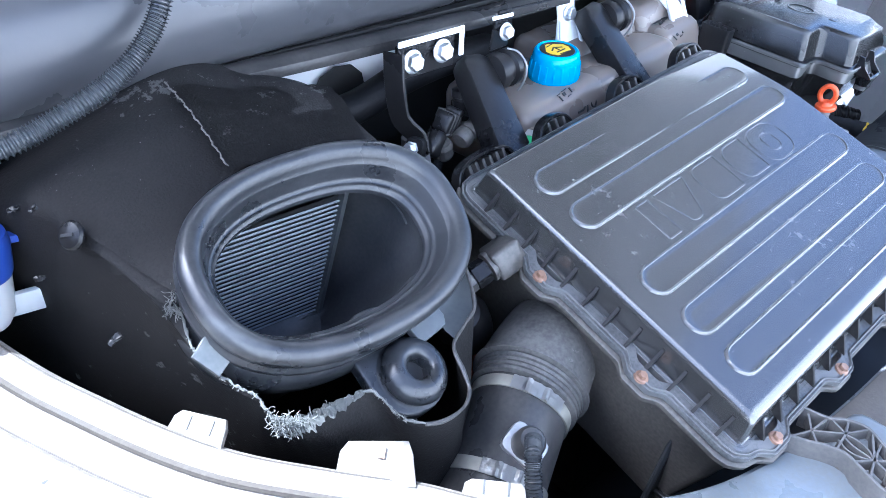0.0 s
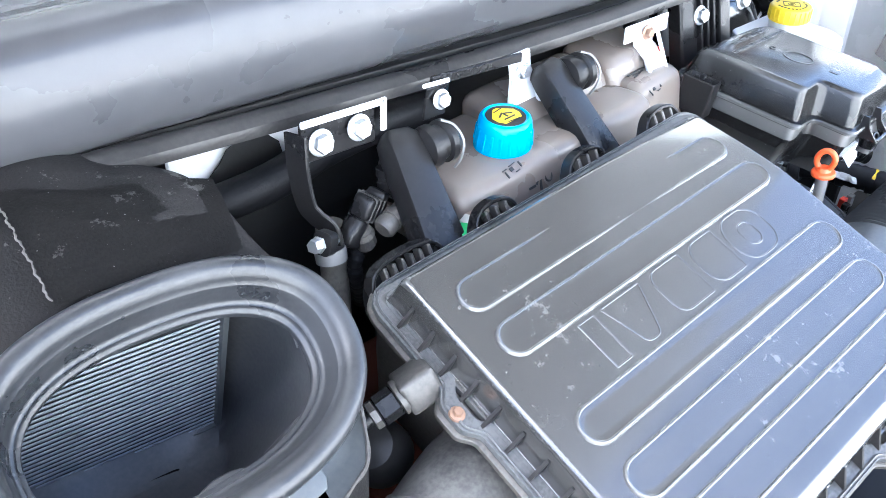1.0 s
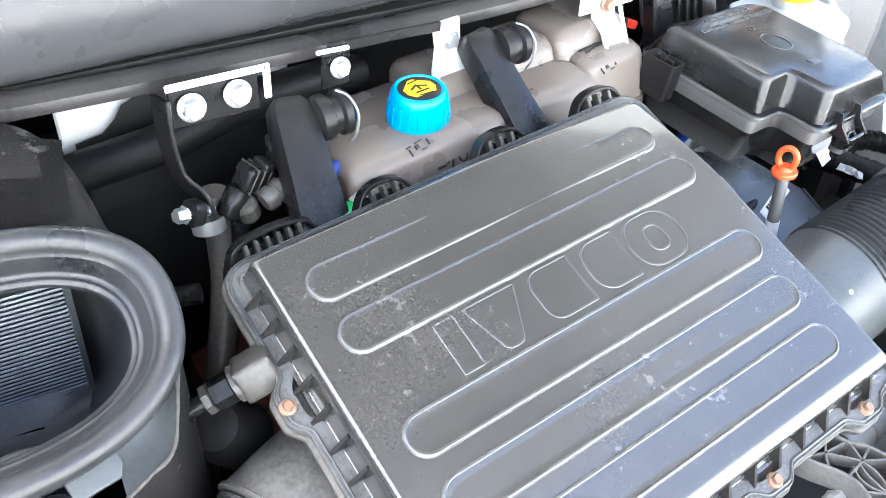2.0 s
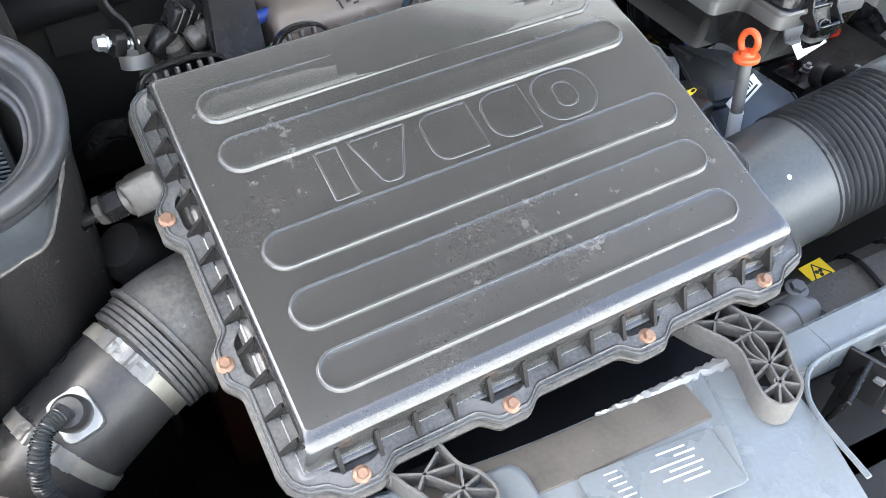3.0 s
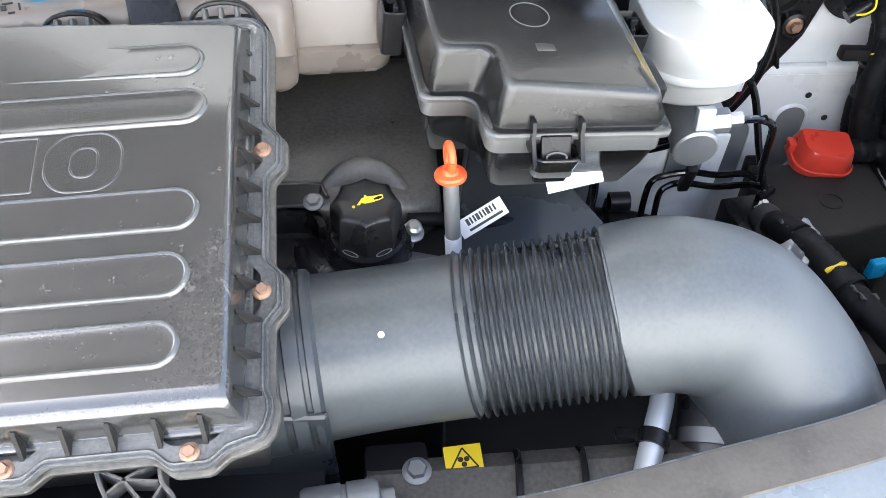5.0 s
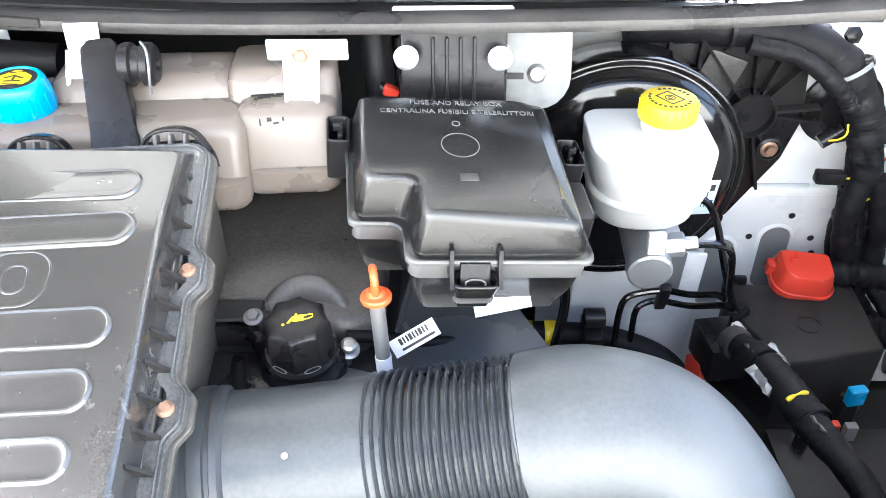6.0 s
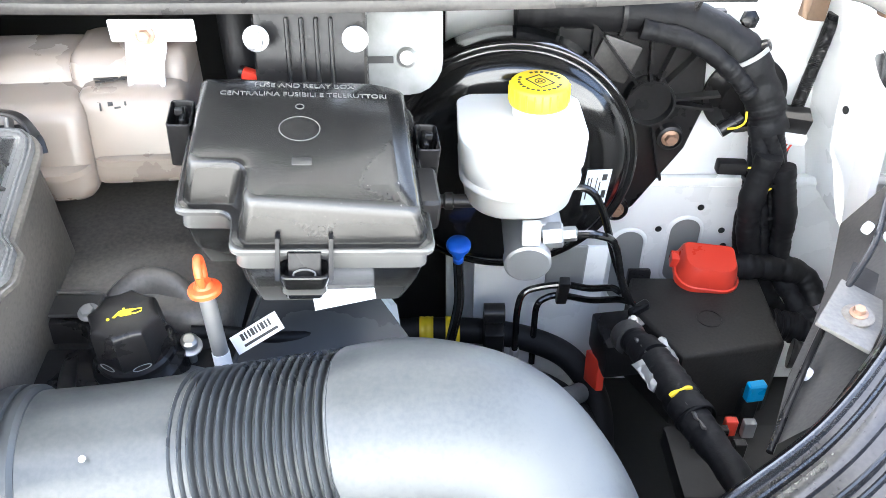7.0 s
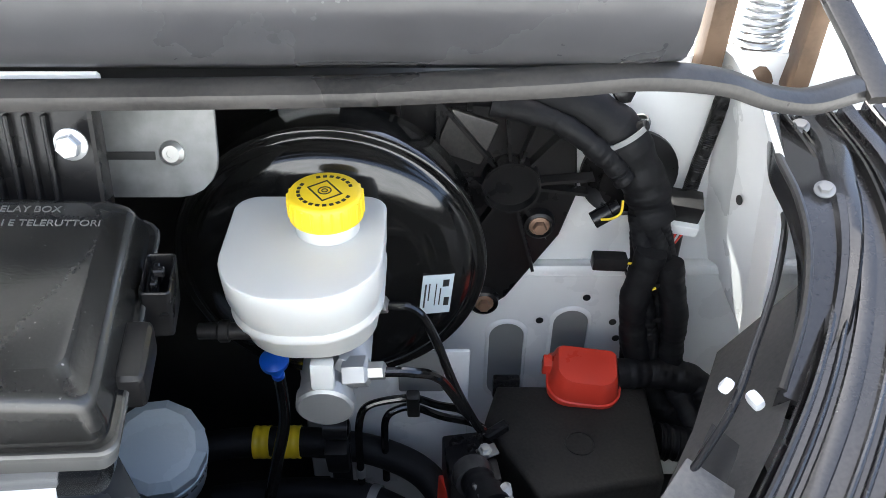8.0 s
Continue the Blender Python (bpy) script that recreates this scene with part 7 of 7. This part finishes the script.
for u in (0.30, 0.62, 0.80):
    q = Vector((0.729, 0.338, 0.826)).lerp(Vector((0.768, 0.205, 0.830)), u)
    part("wrap", lathe([(0.0190, -0.006), (0.0203, -0.005), (0.0200, 0.005), (0.0190, 0.006)], 22, axis(q, (0.28, -0.95, 0.1)), cap=False), "tape", neg)
part("boot", lathe([(0.012, 0.0), (0.018, 0.004), (0.0195, 0.014), (0.0185, 0.022)], 20, axis((0.719, 0.376, 0.812), (0.2, -0.95, 0.15))), "rubber", neg, "rounded rubber boot")
for p, d in (((0.752, 0.252, 0.829), (0.22, -0.95, 0.0)),):
    part("yellow_tape", sweep([Vector(p) + axis((0, 0, 0), d).to_3x3() @ Vector((0.0196 * math.cos(radians(a)), 0.0196 * math.sin(radians(a)), 0)) for a in range(70, 141, 10)], lambda t: 0.0022 + 0.0008 * math.sin(t * 9), 8), "yellow", neg, "strip of yellow tape")
for p, r in (((0.722, 0.285, 0.834), -40), ((0.752, 0.316, 0.838), 30)):
    bm = box((0.010, 0.036, 0.002), Matrix.Translation(p) @ pose(0, 0, 0, 6, r, 14))
    bmesh.ops.subdivide_edges(bm, edges=bm.edges[:], cuts=5, use_grid_fill=True)
    for v in bm.verts:
        v.co += Vector((noise.noise(v.co * 130), noise.noise(v.co * 150 + Vector((5, 0, 0))), noise.noise(v.co * 170 + Vector((0, 9, 0))))) * 0.005
    part("foil_scrap", bm, "foil", neg, "crumpled scrap of white foil", angle=20)
low = thing("fuse_holder", "dark fuse holder with blue and red fuses below the battery cover", "fuse holder", (0.83, 0.30, 0.70))
part("base", box((0.16, 0.10, 0.03), pose(0.85, 0.28, 0.69), 0.004, 2), "deep", low)
for x, y, c in ((0.842, 0.318, "red"), (0.828, 0.306, "black"), (0.862, 0.315, "primer"), (0.80, 0.30, "black"), (0.842, 0.285, "black")):
    part("fuse", box((0.014, 0.010, 0.024), pose(x, y, 0.716), 0.001, 1), c, low)
part("fuse", box((0.022, 0.012, 0.026), pose(0.873, 0.345, 0.745, 0, 0, 10), 0.002, 1), "blue", low, "blue fuse")
part("fuse_post", box((0.018, 0.018, 0.05), pose(0.873, 0.352, 0.710), 0.002, 1), "deep", low)

# ---- brake pipes, vacuum valve and hoses low beside the servo ----
pipes = thing("brake_pipes", "thin black steel brake pipes bent beside the master cylinder", "brake pipe", (0.67, 0.45, 0.85))
for pts in (((0.646, 0.344, 0.970), (0.668, 0.345, 0.968), (0.690, 0.360, 0.945), (0.712, 0.395, 0.870), (0.722, 0.410, 0.838), (0.712, 0.428, 0.832), (0.690, 0.452, 0.812), (0.664, 0.470, 0.803), (0.630, 0.468, 0.800), (0.613, 0.462, 0.795), (0.607, 0.456, 0.775), (0.606, 0.453, 0.74), (0.606, 0.45, 0.69)),
            ((0.646, 0.408, 0.984), (0.668, 0.408, 0.980), (0.684, 0.405, 0.955), (0.705, 0.402, 0.890), (0.727, 0.404, 0.835), (0.733, 0.410, 0.824), (0.722, 0.424, 0.818), (0.695, 0.456, 0.790), (0.664, 0.482, 0.776), (0.645, 0.482, 0.772), (0.634, 0.478, 0.762), (0.632, 0.474, 0.73), (0.632, 0.47, 0.67))):
    part("pipe", sweep(spline(pts, 6), 0.0042, 10), "booster", pipes)
part("pipe_clip", box((0.014, 0.012, 0.050), pose(0.664, 0.474, 0.790, 20, 0, 0), 0.003, 2), "black", pipes, "black double pipe clip")
part("union", lathe([(0.006, 0), (0.006, 0.016), (0.0045, 0.018)], 10, axis((0.632, 0.472, 0.695), (0, 0.05, 1))), "zinc", pipes)
part("union", lathe([(0.006, 0), (0.006, 0.012), (0.0045, 0.014)], 10, axis((0.606, 0.452, 0.70), (0, 0.05, 1))), "zinc", pipes)
vac = thing("vacuum_valve", "bright blue vacuum check valve on a thin black hose", "valve", (0.533, 0.445, 0.87))
VB = axis((0.533, 0.447, 0.872), (0.0, -0.25, 1)) @ Matrix.Scale(0.8, 4)
part("valve", lathe([(0.005, -0.022), (0.008, -0.020), (0.008, -0.013), (0.006, -0.012), (0.006, -0.006), (0.010, -0.004), (0.010, 0.004), (0.008, 0.006), (0.0175, 0.012), (0.0175, 0.018), (0.012, 0.022), (0.006, 0.024)], 24, VB), "royal", vac, "blue plastic valve body")
part("tube", sweep(spline([(0.533, 0.452, 0.855), (0.534, 0.45, 0.83), (0.534, 0.44, 0.80), (0.526, 0.425, 0.765), (0.515, 0.41, 0.72)], 6), 0.0062, 12), "booster", vac, "thin black hose")
hose = thing("heater_hose", "smooth black heater hose with two yellow bands", "hose", (0.55, 0.48, 0.71))
part("tube", sweep(spline([(0.36, 0.47, 0.70), (0.44, 0.484, 0.712), (0.50, 0.490, 0.712), (0.57, 0.488, 0.710), (0.63, 0.480, 0.702), (0.68, 0.455, 0.690), (0.71, 0.41, 0.66), (0.715, 0.36, 0.60)], 10), 0.0168, 20), "tape", hose, "smooth black hose")
for x in (0.4935, 0.5275):
    part("yellow_band", sweep([(x - 0.009 + 0.018 * k / 12, 0.4895, 0.7115) for k in range(13)], lambda t: 0.0184 + 0.0004 * math.sin(t * 14), 24), "yellow", hose, "yellow tape band")
part("clip", box((0.026, 0.045, 0.050), pose(0.580, 0.480, 0.716, 15, 0, 0), 0.005, 2), "black", hose, "black double hose clip")
part("clip_top", lathe([(0.011, -0.013), (0.013, -0.013), (0.013, 0.013), (0.011, 0.013)], 24, axis((0.580, 0.472, 0.756), (1, 0, 0)), cap=False), "black", hose)
hose2 = thing("lower_hose", "second black rubber hose below the servo", "hose", (0.6, 0.44, 0.66))
part("tube", sweep(spline([(0.44, 0.45, 0.66), (0.54, 0.455, 0.668), (0.62, 0.44, 0.672), (0.68, 0.40, 0.66), (0.70, 0.33, 0.63)], 8), 0.016, 16), "tape", hose2)
part("band", lathe([(0.0163, -0.005), (0.0178, -0.005), (0.0178, 0.005), (0.0163, 0.005)], 20, axis((0.62, 0.44, 0.672), (1, -0.35, 0.0)), cap=False), "steel", hose2, "dull steel hose band")
part("grey_union", lathe([(0.0005, 0.0), (0.010, 0.0), (0.012, 0.003), (0.012, 0.04), (0.009, 0.042)], 20, axis((0.652, 0.345, 0.735), (0.6, 0.6, -0.4))), "duct", label="grey plastic hose union", category="union")
can = thing("oil_filter", "pale blue-grey oil filter can with a faceted end", "oil filter", (0.43, 0.43, 0.74))
CM = axis((0.400, 0.435, 0.745), (0.25, -0.45, 0.85))
part("end_cap", lathe([(0.0005, 0.092), (0.036, 0.090), (0.046, 0.082), (0.047, 0.05)], 12, CM), "filter", can, "faceted pale end", angle=15)
part("can", lathe([(0.0475, 0.052), (0.0475, -0.05)], 36, CM), "filter", can)
for k in range(7):
    a = radians(-120 + 14 * k)
    part("print_bar", box((0.008, 0.0005, 0.008), CM @ pose(0.0477 * math.cos(a), 0.0477 * math.sin(a), 0.030, 0, 0, math.degrees(a) + 90)), "ink_and_shade", can)
sub = part("subframe", box((0.17, 0.006, 0.30), pose(0.640, 0.53, 0.68, 6, 0, 0), 0.004, 2), "white", label="white painted chassis panel low behind the hoses", category="body panel", kind="structure")
part("grey_panel", box((0.05, 0.004, 0.07), pose(0.672, 0.512, 0.80, 6, 0, 0), 0.002, 1), "primer", label="grey panel behind the brake pipes", category="body panel", kind="structure")
part("dark_stay", box((0.022, 0.008, 0.22), pose(0.583, 0.470, 0.62), 0.002, 1), "black", label="black strip behind the hoses", category="bracket")

# ---- side wing: liner, release rod and bolts ----
liner = thing("wing_liner", "dark grey plastic liner inside the wing channel", "liner", (0.9, 0.3, 0.98))
part("sheet", loft([[(x0 + (x1 - x0) * t, y0 + (y1 - y0) * t, z0 + (z1 - z0) * t) for t in (0, 0.25, 0.5, 0.75, 1.0)] for (x0, y0, z0), (x1, y1, z1) in (
    ((0.925, 0.38, 0.955), (0.992, 0.385, 1.045)), ((0.885, 0.30, 0.95), (0.958, 0.312, 1.03)), ((0.845, 0.235, 0.95), (0.915, 0.24, 1.015)), ((0.80, 0.17, 0.95), (0.852, 0.155, 0.998)), ((0.762, 0.098, 0.945), (0.785, 0.088, 0.985)))], cap=False, closed=False), "liner", liner, "moulded grey sheet")
part("bracket", box((0.044, 0.080, 0.004), pose(0.846, 0.186, 1.002, -6, 10, -38), 0.0015, 2), "bracket", liner, "dusty grey steel bracket")
nutm = axis((0.845, 0.180, 1.006), (-0.1, -0.1, 1))
part("washer", lathe([(0.0125, 0.0), (0.0125, 0.0015), (0.010, 0.003), (0.007, 0.0035)], 32, nutm), "cream", liner, "wide pale washer")
piece("bolt", BOLT_COPPER, liner, WORLD[liner.name].inverted() @ nutm @ pose(0, 0, 0.003) @ Matrix.Scale(0.9, 4), "brown bolt")
part("dark_strip", loft([[(0.884, 0.272, 0.990), (0.903, 0.238, 0.994)], [(0.848, 0.217, 0.988), (0.878, 0.200, 0.992)]], cap=False, closed=False), "black", liner, "dark strip of seal")
for p, mesh, s in (((1.010, 0.522, 1.093), BOLT_STEEL, 0.95), ((0.995, 0.424, 1.090), BOLT_STEEL, 0.95)):
    piece("bolt", mesh, liner, WORLD[liner.name].inverted() @ axis(p, (-0.2, -0.35, 0.9), 10) @ Matrix.Scale(s, 4), "bright flanged bolt")
rod = thing("release_rod", "thin grey bonnet release rod held by white clips", "rod", (0.88, 0.25, 1.02))
part("rod", sweep(spline([(0.985, 0.455, 1.045), (0.972, 0.42, 1.050), (0.945, 0.36, 1.045), (0.915, 0.305, 1.030), (0.885, 0.255, 1.018), (0.835, 0.20, 0.990), (0.788, 0.135, 0.965), (0.758, 0.09, 0.95)], 8), 0.0030, 10), "black", rod)
for p, r in (((0.896, 0.272, 1.022), -30), ((0.812, 0.150, 0.966), -30)):
    part("clip", box((0.009, 0.009, 0.011), Matrix.Translation(p) @ pose(-0.008, 0.004, 0.002, 0, 20, r), 0.004, 2), "paper", rod, "white plastic clip")
    part("clip", box((0.009, 0.014, 0.010), Matrix.Translation(p) @ pose(0.010, -0.006, -0.002, 0, -15, r + 50), 0.004, 2), "paper", rod, "white plastic clip")

# ---- bonnet hinge behind the seal ----
hinge = thing("hinge_mechanism", "rust-brown bonnet hinge with a bright coil spring", "hinge", (1.0, 0.66, 1.2))
part("arm", box((0.022, 0.030, 0.34), pose(0.962, 0.64, 1.25, -8, 5, 0), 0.003, 2), "brown", hinge, "rust-brown hinge arm")
part("arm", box((0.018, 0.030, 0.34), pose(1.056, 0.64, 1.25, -8, 6, 0), 0.003, 2), "brown", hinge, "rust-brown hinge arm")
part("cup", lathe([(0.030, -0.045), (0.034, -0.02), (0.030, 0.0), (0.026, 0.004)], 28, axis((1.010, 0.660, 1.105), (0.08, 0.05, 1))), "brown", hinge, "rusty spring cup")
part("spring", sweep([Vector((1.010, 0.660, 1.105)) + Vector((0.08, 0.05, 1)) * (0.0075 * k / 24) + Vector((0.024 * math.cos(2 * math.pi * k / 24), 0.024 * math.sin(2 * math.pi * k / 24), 0)) for k in range(24 * 22)], 0.0028, 8), "bright", hinge, "bright coil spring")
part("wing_top", box((0.60, 0.60, 0.02), pose(1.235, 0.945, 1.082, 3, 0, 0), 0.006, 2), "white", label="white body panel beyond the hinge", category="body panel", kind="structure")
part("side_post", sweep([(1.045, 0.47, 1.145), (1.042, 0.52, 1.165), (1.034, 0.56, 1.185), (1.03, 0.60, 1.20)], 0, shape=rrect(-0.013, 0.013, -0.004, 0.004, 0.003, 2)), "seal", label="black rubber strip at the corner of the bay", category="trim")
part("pillar_trim", box((0.10, 0.008, 0.30), pose(1.15, 0.70, 1.30, -15, 0, -10), 0.004, 2), "primer", label="grey pillar trim beyond the hinge", category="trim", kind="structure")

# ---- things between the plenum and the housing ----
panel_ = thing("bulkhead_plate", "pale painted bulkhead plate with a dark cut-out", "body panel", (-0.18, 0.47, 1.13), kind="structure")
part("sheet", box((0.215, 0.004, 0.13), pose(-0.168, 0.470, 1.140, 4, 2, 0), 0.002, 1), "white", panel_)
# no hole is cut: a black sheet on the plate paints its shade
part("cut_out_shade", slab([(-0.266, 1.05), (-0.266, 1.125), (-0.242, 1.128), (-0.230, 1.138), (-0.221, 1.150), (-0.202, 1.157), (-0.182, 1.154), (-0.169, 1.141), (-0.161, 1.100), (-0.152, 1.097), (-0.141, 1.099), (-0.100, 1.097), (-0.066, 1.105), (-0.066, 1.05)], 0.0, 0.002, 0.0005, pose(0, 0.462, 0, 90, 0, 0)), "deep", panel_, "black sheet standing for the shadowed cut-out")
part("rivet", lathe([(0.0005, 0.002), (0.003, 0.0018), (0.0045, 0.0)], 14, axis((-0.152, 0.465, 1.122), (0, -1, 0.07))), "primer", panel_)
# black block added for the shade below the plate
part("lower_shade", box((0.34, 0.05, 0.22), pose(-0.15, 0.50, 1.00), 0.01, 2), "deep", panel_)
conn = thing("cable_connector", "dusty black two-part electrical connector on taped wires", "connector", (-0.146, 0.36, 1.10))
CN = pose(-0.150, 0.358, 1.120, 12, 30, 25)
part("housing", box((0.030, 0.020, 0.022), CN, 0.005, 3), "black", conn, angle=60)
for k in range(3):
    part("rib", box((0.0016, 0.0215, 0.0235), CN @ pose(-0.009 + 0.008 * k, 0, 0), 0.0006, 1), "rib", conn)
part("cap", lathe([(0.0005, 0.014), (0.008, 0.014), (0.0105, 0.011), (0.0105, -0.010), (0.0085, -0.012)], 14, axis((-0.172, 0.352, 1.107), (-0.55, -0.2, -0.6))), "black", conn, angle=60)
part("latch", box((0.012, 0.018, 0.008), CN @ pose(0.004, -0.002, 0.013), 0.003, 2), "black", conn, angle=60)
part("second_plug", lathe([(0.0005, 0.0), (0.008, 0.0), (0.0105, 0.003), (0.0105, 0.010), (0.009, 0.0105), (0.009, 0.013), (0.0105, 0.0135), (0.0105, 0.020), (0.0085, 0.022), (0.0085, 0.034)], 18, axis((-0.152, 0.336, 1.108), (0.85, 0.2, 0.25))), "rib", conn, angle=50)
part("upright_plug", lathe([(0.008, 0.0), (0.0095, 0.002), (0.0095, 0.010), (0.0075, 0.011), (0.0075, 0.014), (0.0095, 0.015), (0.0095, 0.022), (0.0005, 0.023)], 16, axis((-0.124, 0.366, 1.122), (0.1, 0.1, 1))), "black", conn, angle=50)
part("foil_wrap", lathe([(0.0085, 0.0), (0.0105, 0.004), (0.0098, 0.010), (0.0110, 0.015), (0.009, 0.020)], 14, axis((-0.160, 0.350, 1.088), (-0.25, -0.1, 0.9))), "grimy", conn, "crumpled grimy foil wrap", angle=20)
part("lead", taped([(-0.165, 0.352, 1.092), (-0.172, 0.352, 1.070), (-0.165, 0.36, 1.04), (-0.15, 0.38, 1.0)], 0.007, 12), "tape", conn)
part("lead", taped([(-0.125, 0.362, 1.115), (-0.110, 0.368, 1.128), (-0.10, 0.38, 1.140)], 0.008, 12), "tape", conn)
seat(Matrix.Translation((-0.006, -0.022, 0.006)), conn)
part("heater_pipe", sweep(spline([(-0.40, 0.46, 1.08), (-0.28, 0.44, 1.11), (-0.20, 0.425, 1.125), (-0.14, 0.43, 1.135), (-0.08, 0.43, 1.14), (0.0, 0.44, 1.13)], 8), 0.018, 18), "tape", label="dark rubber heater hose under the cowl", category="hose")
sens = thing("air_sensor", "grimy black sensor plugged into the side of the housing", "sensor", (-0.25, 0.17, 1.05))
SA, SB = Vector((-0.222, 0.178, 1.083)), Vector((-0.290, 0.190, 1.058))
SX = axis(SA, SB - SA, 20)
part("socket", box((0.028, 0.028, 0.030), SX @ pose(0, 0, 0.006), 0.004, 2), "rib", sens, "dusty grey socket", angle=60)
part("collar", lathe([(0.0125, 0.018), (0.0140, 0.0195), (0.0140, 0.0235), (0.0120, 0.0245)], 24, SX), "rib", sens)
part("hexagon", lathe([(0.0105, 0.0245), (0.0120, 0.0255), (0.0120, 0.0395), (0.0105, 0.0405)], 6, SX), "black", sens, "black hexagonal body")
part("ring", lathe([(0.0095, 0.0405), (0.0115, 0.0415), (0.0115, 0.0465), (0.0095, 0.0475)], 8, SX), "rib", sens)
part("tip", lathe([(0.0070, 0.0475), (0.0070, 0.060), (0.0090, 0.0605), (0.0090, 0.0665), (0.0060, 0.0675), (0.0060, 0.074)], 14, SX), "black", sens)
part("lead", taped([SB, SB + Vector((-0.02, 0.01, -0.02)), SB + Vector((-0.03, 0.03, -0.07))], 0.006, 10), "tape", sens)
part("valve_dome", lathe([(0.0005, 0.03), (0.018, 0.027), (0.026, 0.014), (0.028, -0.02)], 24, axis((-0.250, 0.205, 1.000), (-0.4, -0.3, 0.8))), "black", label="dusty black rubber valve dome beside the plenum", category="valve")
part("vent_hose", sweep(spline([(-0.262, 0.335, 1.02), (-0.245, 0.32, 1.045), (-0.225, 0.31, 1.050)], 5), 0.009, 14), "black", label="short dark vent hose", category="hose")
plugc = thing("flow_sensor_plug", "black sensor plug with a ribbed lead on the intake hose", "sensor", (-0.315, 0.06, 0.96))
PX = axis((-0.318, 0.060, 1.006), (-0.1, -0.5, 0.85), 25)
part("mount", slab(rrect(-0.014, 0.014, -0.017, 0.017, 0.006, 2), -0.02, 0.004, 0.001, PX), "foil", plugc, "pale metal sensor frame")
part("plug", lathe([(0.011, 0.0), (0.0125, 0.004), (0.0125, 0.016), (0.010, 0.020), (0.0005, 0.021)], 20, PX), "rubber", plugc)
part("lead", sweep(spline([(-0.320, 0.050, 1.026), (-0.335, 0.036, 1.026), (-0.345, 0.024, 1.008), (-0.345, 0.018, 0.985), (-0.338, 0.016, 0.962), (-0.330, 0.02, 0.93)], 40), lambda t: 0.0062 + 0.0009 * math.sin(t * 330), 12), "bellows", plugc, "ribbed grey lead")

# ---- washer filler and bonnet hose at the far corner ----
wash = thing("washer_filler", "white washer filler neck with a dark blue cap", "filler neck", (-0.59, 0.25, 1.0))
WM = Matrix.Translation((-0.619, 0.368, 0.98)) @ pose(0, 0, 0, 2, 9, 0)
part("neck", lathe([(0.019, 0.118), (0.0235, 0.128), (0.0235, 0.165)], 28, WM), "milk", wash)
part("stem", sweep(spline([WM @ Vector((0, 0, 0.130)), WM @ Vector((-0.02, 0.02, 0.115)), WM @ Vector((-0.06, 0.06, 0.07)), WM @ Vector((-0.10, 0.09, -0.04))], 6), 0.0185, 20), "milk", wash)
part("cap", lathe([(0.0245, 0.162), (0.0255, 0.166), (0.0255, 0.188), (0.023, 0.196), (0.0005, 0.199)], 32, WM), "navy", wash, "dark blue snap cap")
part("tab", box((0.030, 0.006, 0.020), WM @ pose(0.030, -0.008, 0.132), 0.002, 2), "milk", wash, "white tab")
part("cap_tab", box((0.012, 0.010, 0.006), WM @ pose(0.028, 0.0, 0.186), 0.001, 1), "navy", wash)
wash_hose = thing("washer_hose", "dark grey corrugated hose draped over the cowl seal", "hose", (-0.47, 0.352, 1.257))
DRAPE = spline([(-0.395, 0.40, 1.45), (-0.398, 0.372, 1.36), (-0.415, 0.360, 1.305), (-0.438, 0.355, 1.276), (-0.468, 0.352, 1.257), (-0.51, 0.352, 1.242), (-0.555, 0.354, 1.231), (-0.66, 0.365, 1.215), (-0.80, 0.40, 1.19)], 100)
part("core", sweep(DRAPE[::10], 0.0066, 14), "bellows", wash_hose)
part("corrugation", sweep(DRAPE, lambda t: 0.0066 + 0.0021 * max(0.0, math.sin(t * 2 * math.pi * 112)) ** 0.6, 14), "bellows", wash_hose, "rings of the corrugated hose")

# ---- raised bonnet, overhead: it shades the bay and shows as a reflection in the lid ----
lidt = thing("bonnet", "raised white bonnet with a grey lining pad on its underside", "bonnet", (0.2, 0.64, 1.37))
BN = Matrix.Translation((0.0, 0.66, 1.345)) @ pose(0, 0, 0, 140, 0, 0)
RIM_RIGHT = spline([(1.00, -0.03, 0), (0.99, 0.27, 0), (0.97, 0.50, 0), (0.94, 0.70, 0), (0.88, 0.86, 0), (0.76, 1.02, 0), (0.58, 1.13, 0), (0.34, 1.20, 0), (0.16, 1.22, 0)], 4)
RIM_LEFT = spline([(-0.80, -0.03, 0), (-0.77, 0.20, 0), (-0.70, 0.37, 0), (-0.635, 0.50, 0), (-0.59, 0.64, 0), (-0.54, 0.78, 0), (-0.44, 0.97, 0), (-0.28, 1.11, 0), (-0.06, 1.19, 0), (0.16, 1.22, 0)], 4)


def bonnet_outline(d):
    """A rounded nose either side of the middle, moved inwards by d."""
    return inset([(p.x, p.y) for p in RIM_RIGHT + RIM_LEFT[-2::-1]], d)


part("outer_skin", slab(bonnet_outline(0.0), -0.03, -0.012, 0.004, BN), "white", lidt)
# underside and pad are out of view; greys darkened to deepen the lid's reflection
part("inner_panel", slab(bonnet_outline(0.02), -0.011, -0.002, 0.003, BN), "bonnet", lidt, "unseen underside, darkened for the lid's reflection")
part("rear_rail", slab(rrect(-0.64, 0.93, 0.01, 0.33, 0.03, 5), -0.0015, 0.012, 0.005, BN), "white", lidt, "white painted hinge rail")
part("lining_pad", slab(rrect(-0.50, 0.40, 0.37, 1.00, 0.06, 6), -0.0015, 0.016, 0.008, BN), "pad", lidt, "grey felt lining pad")
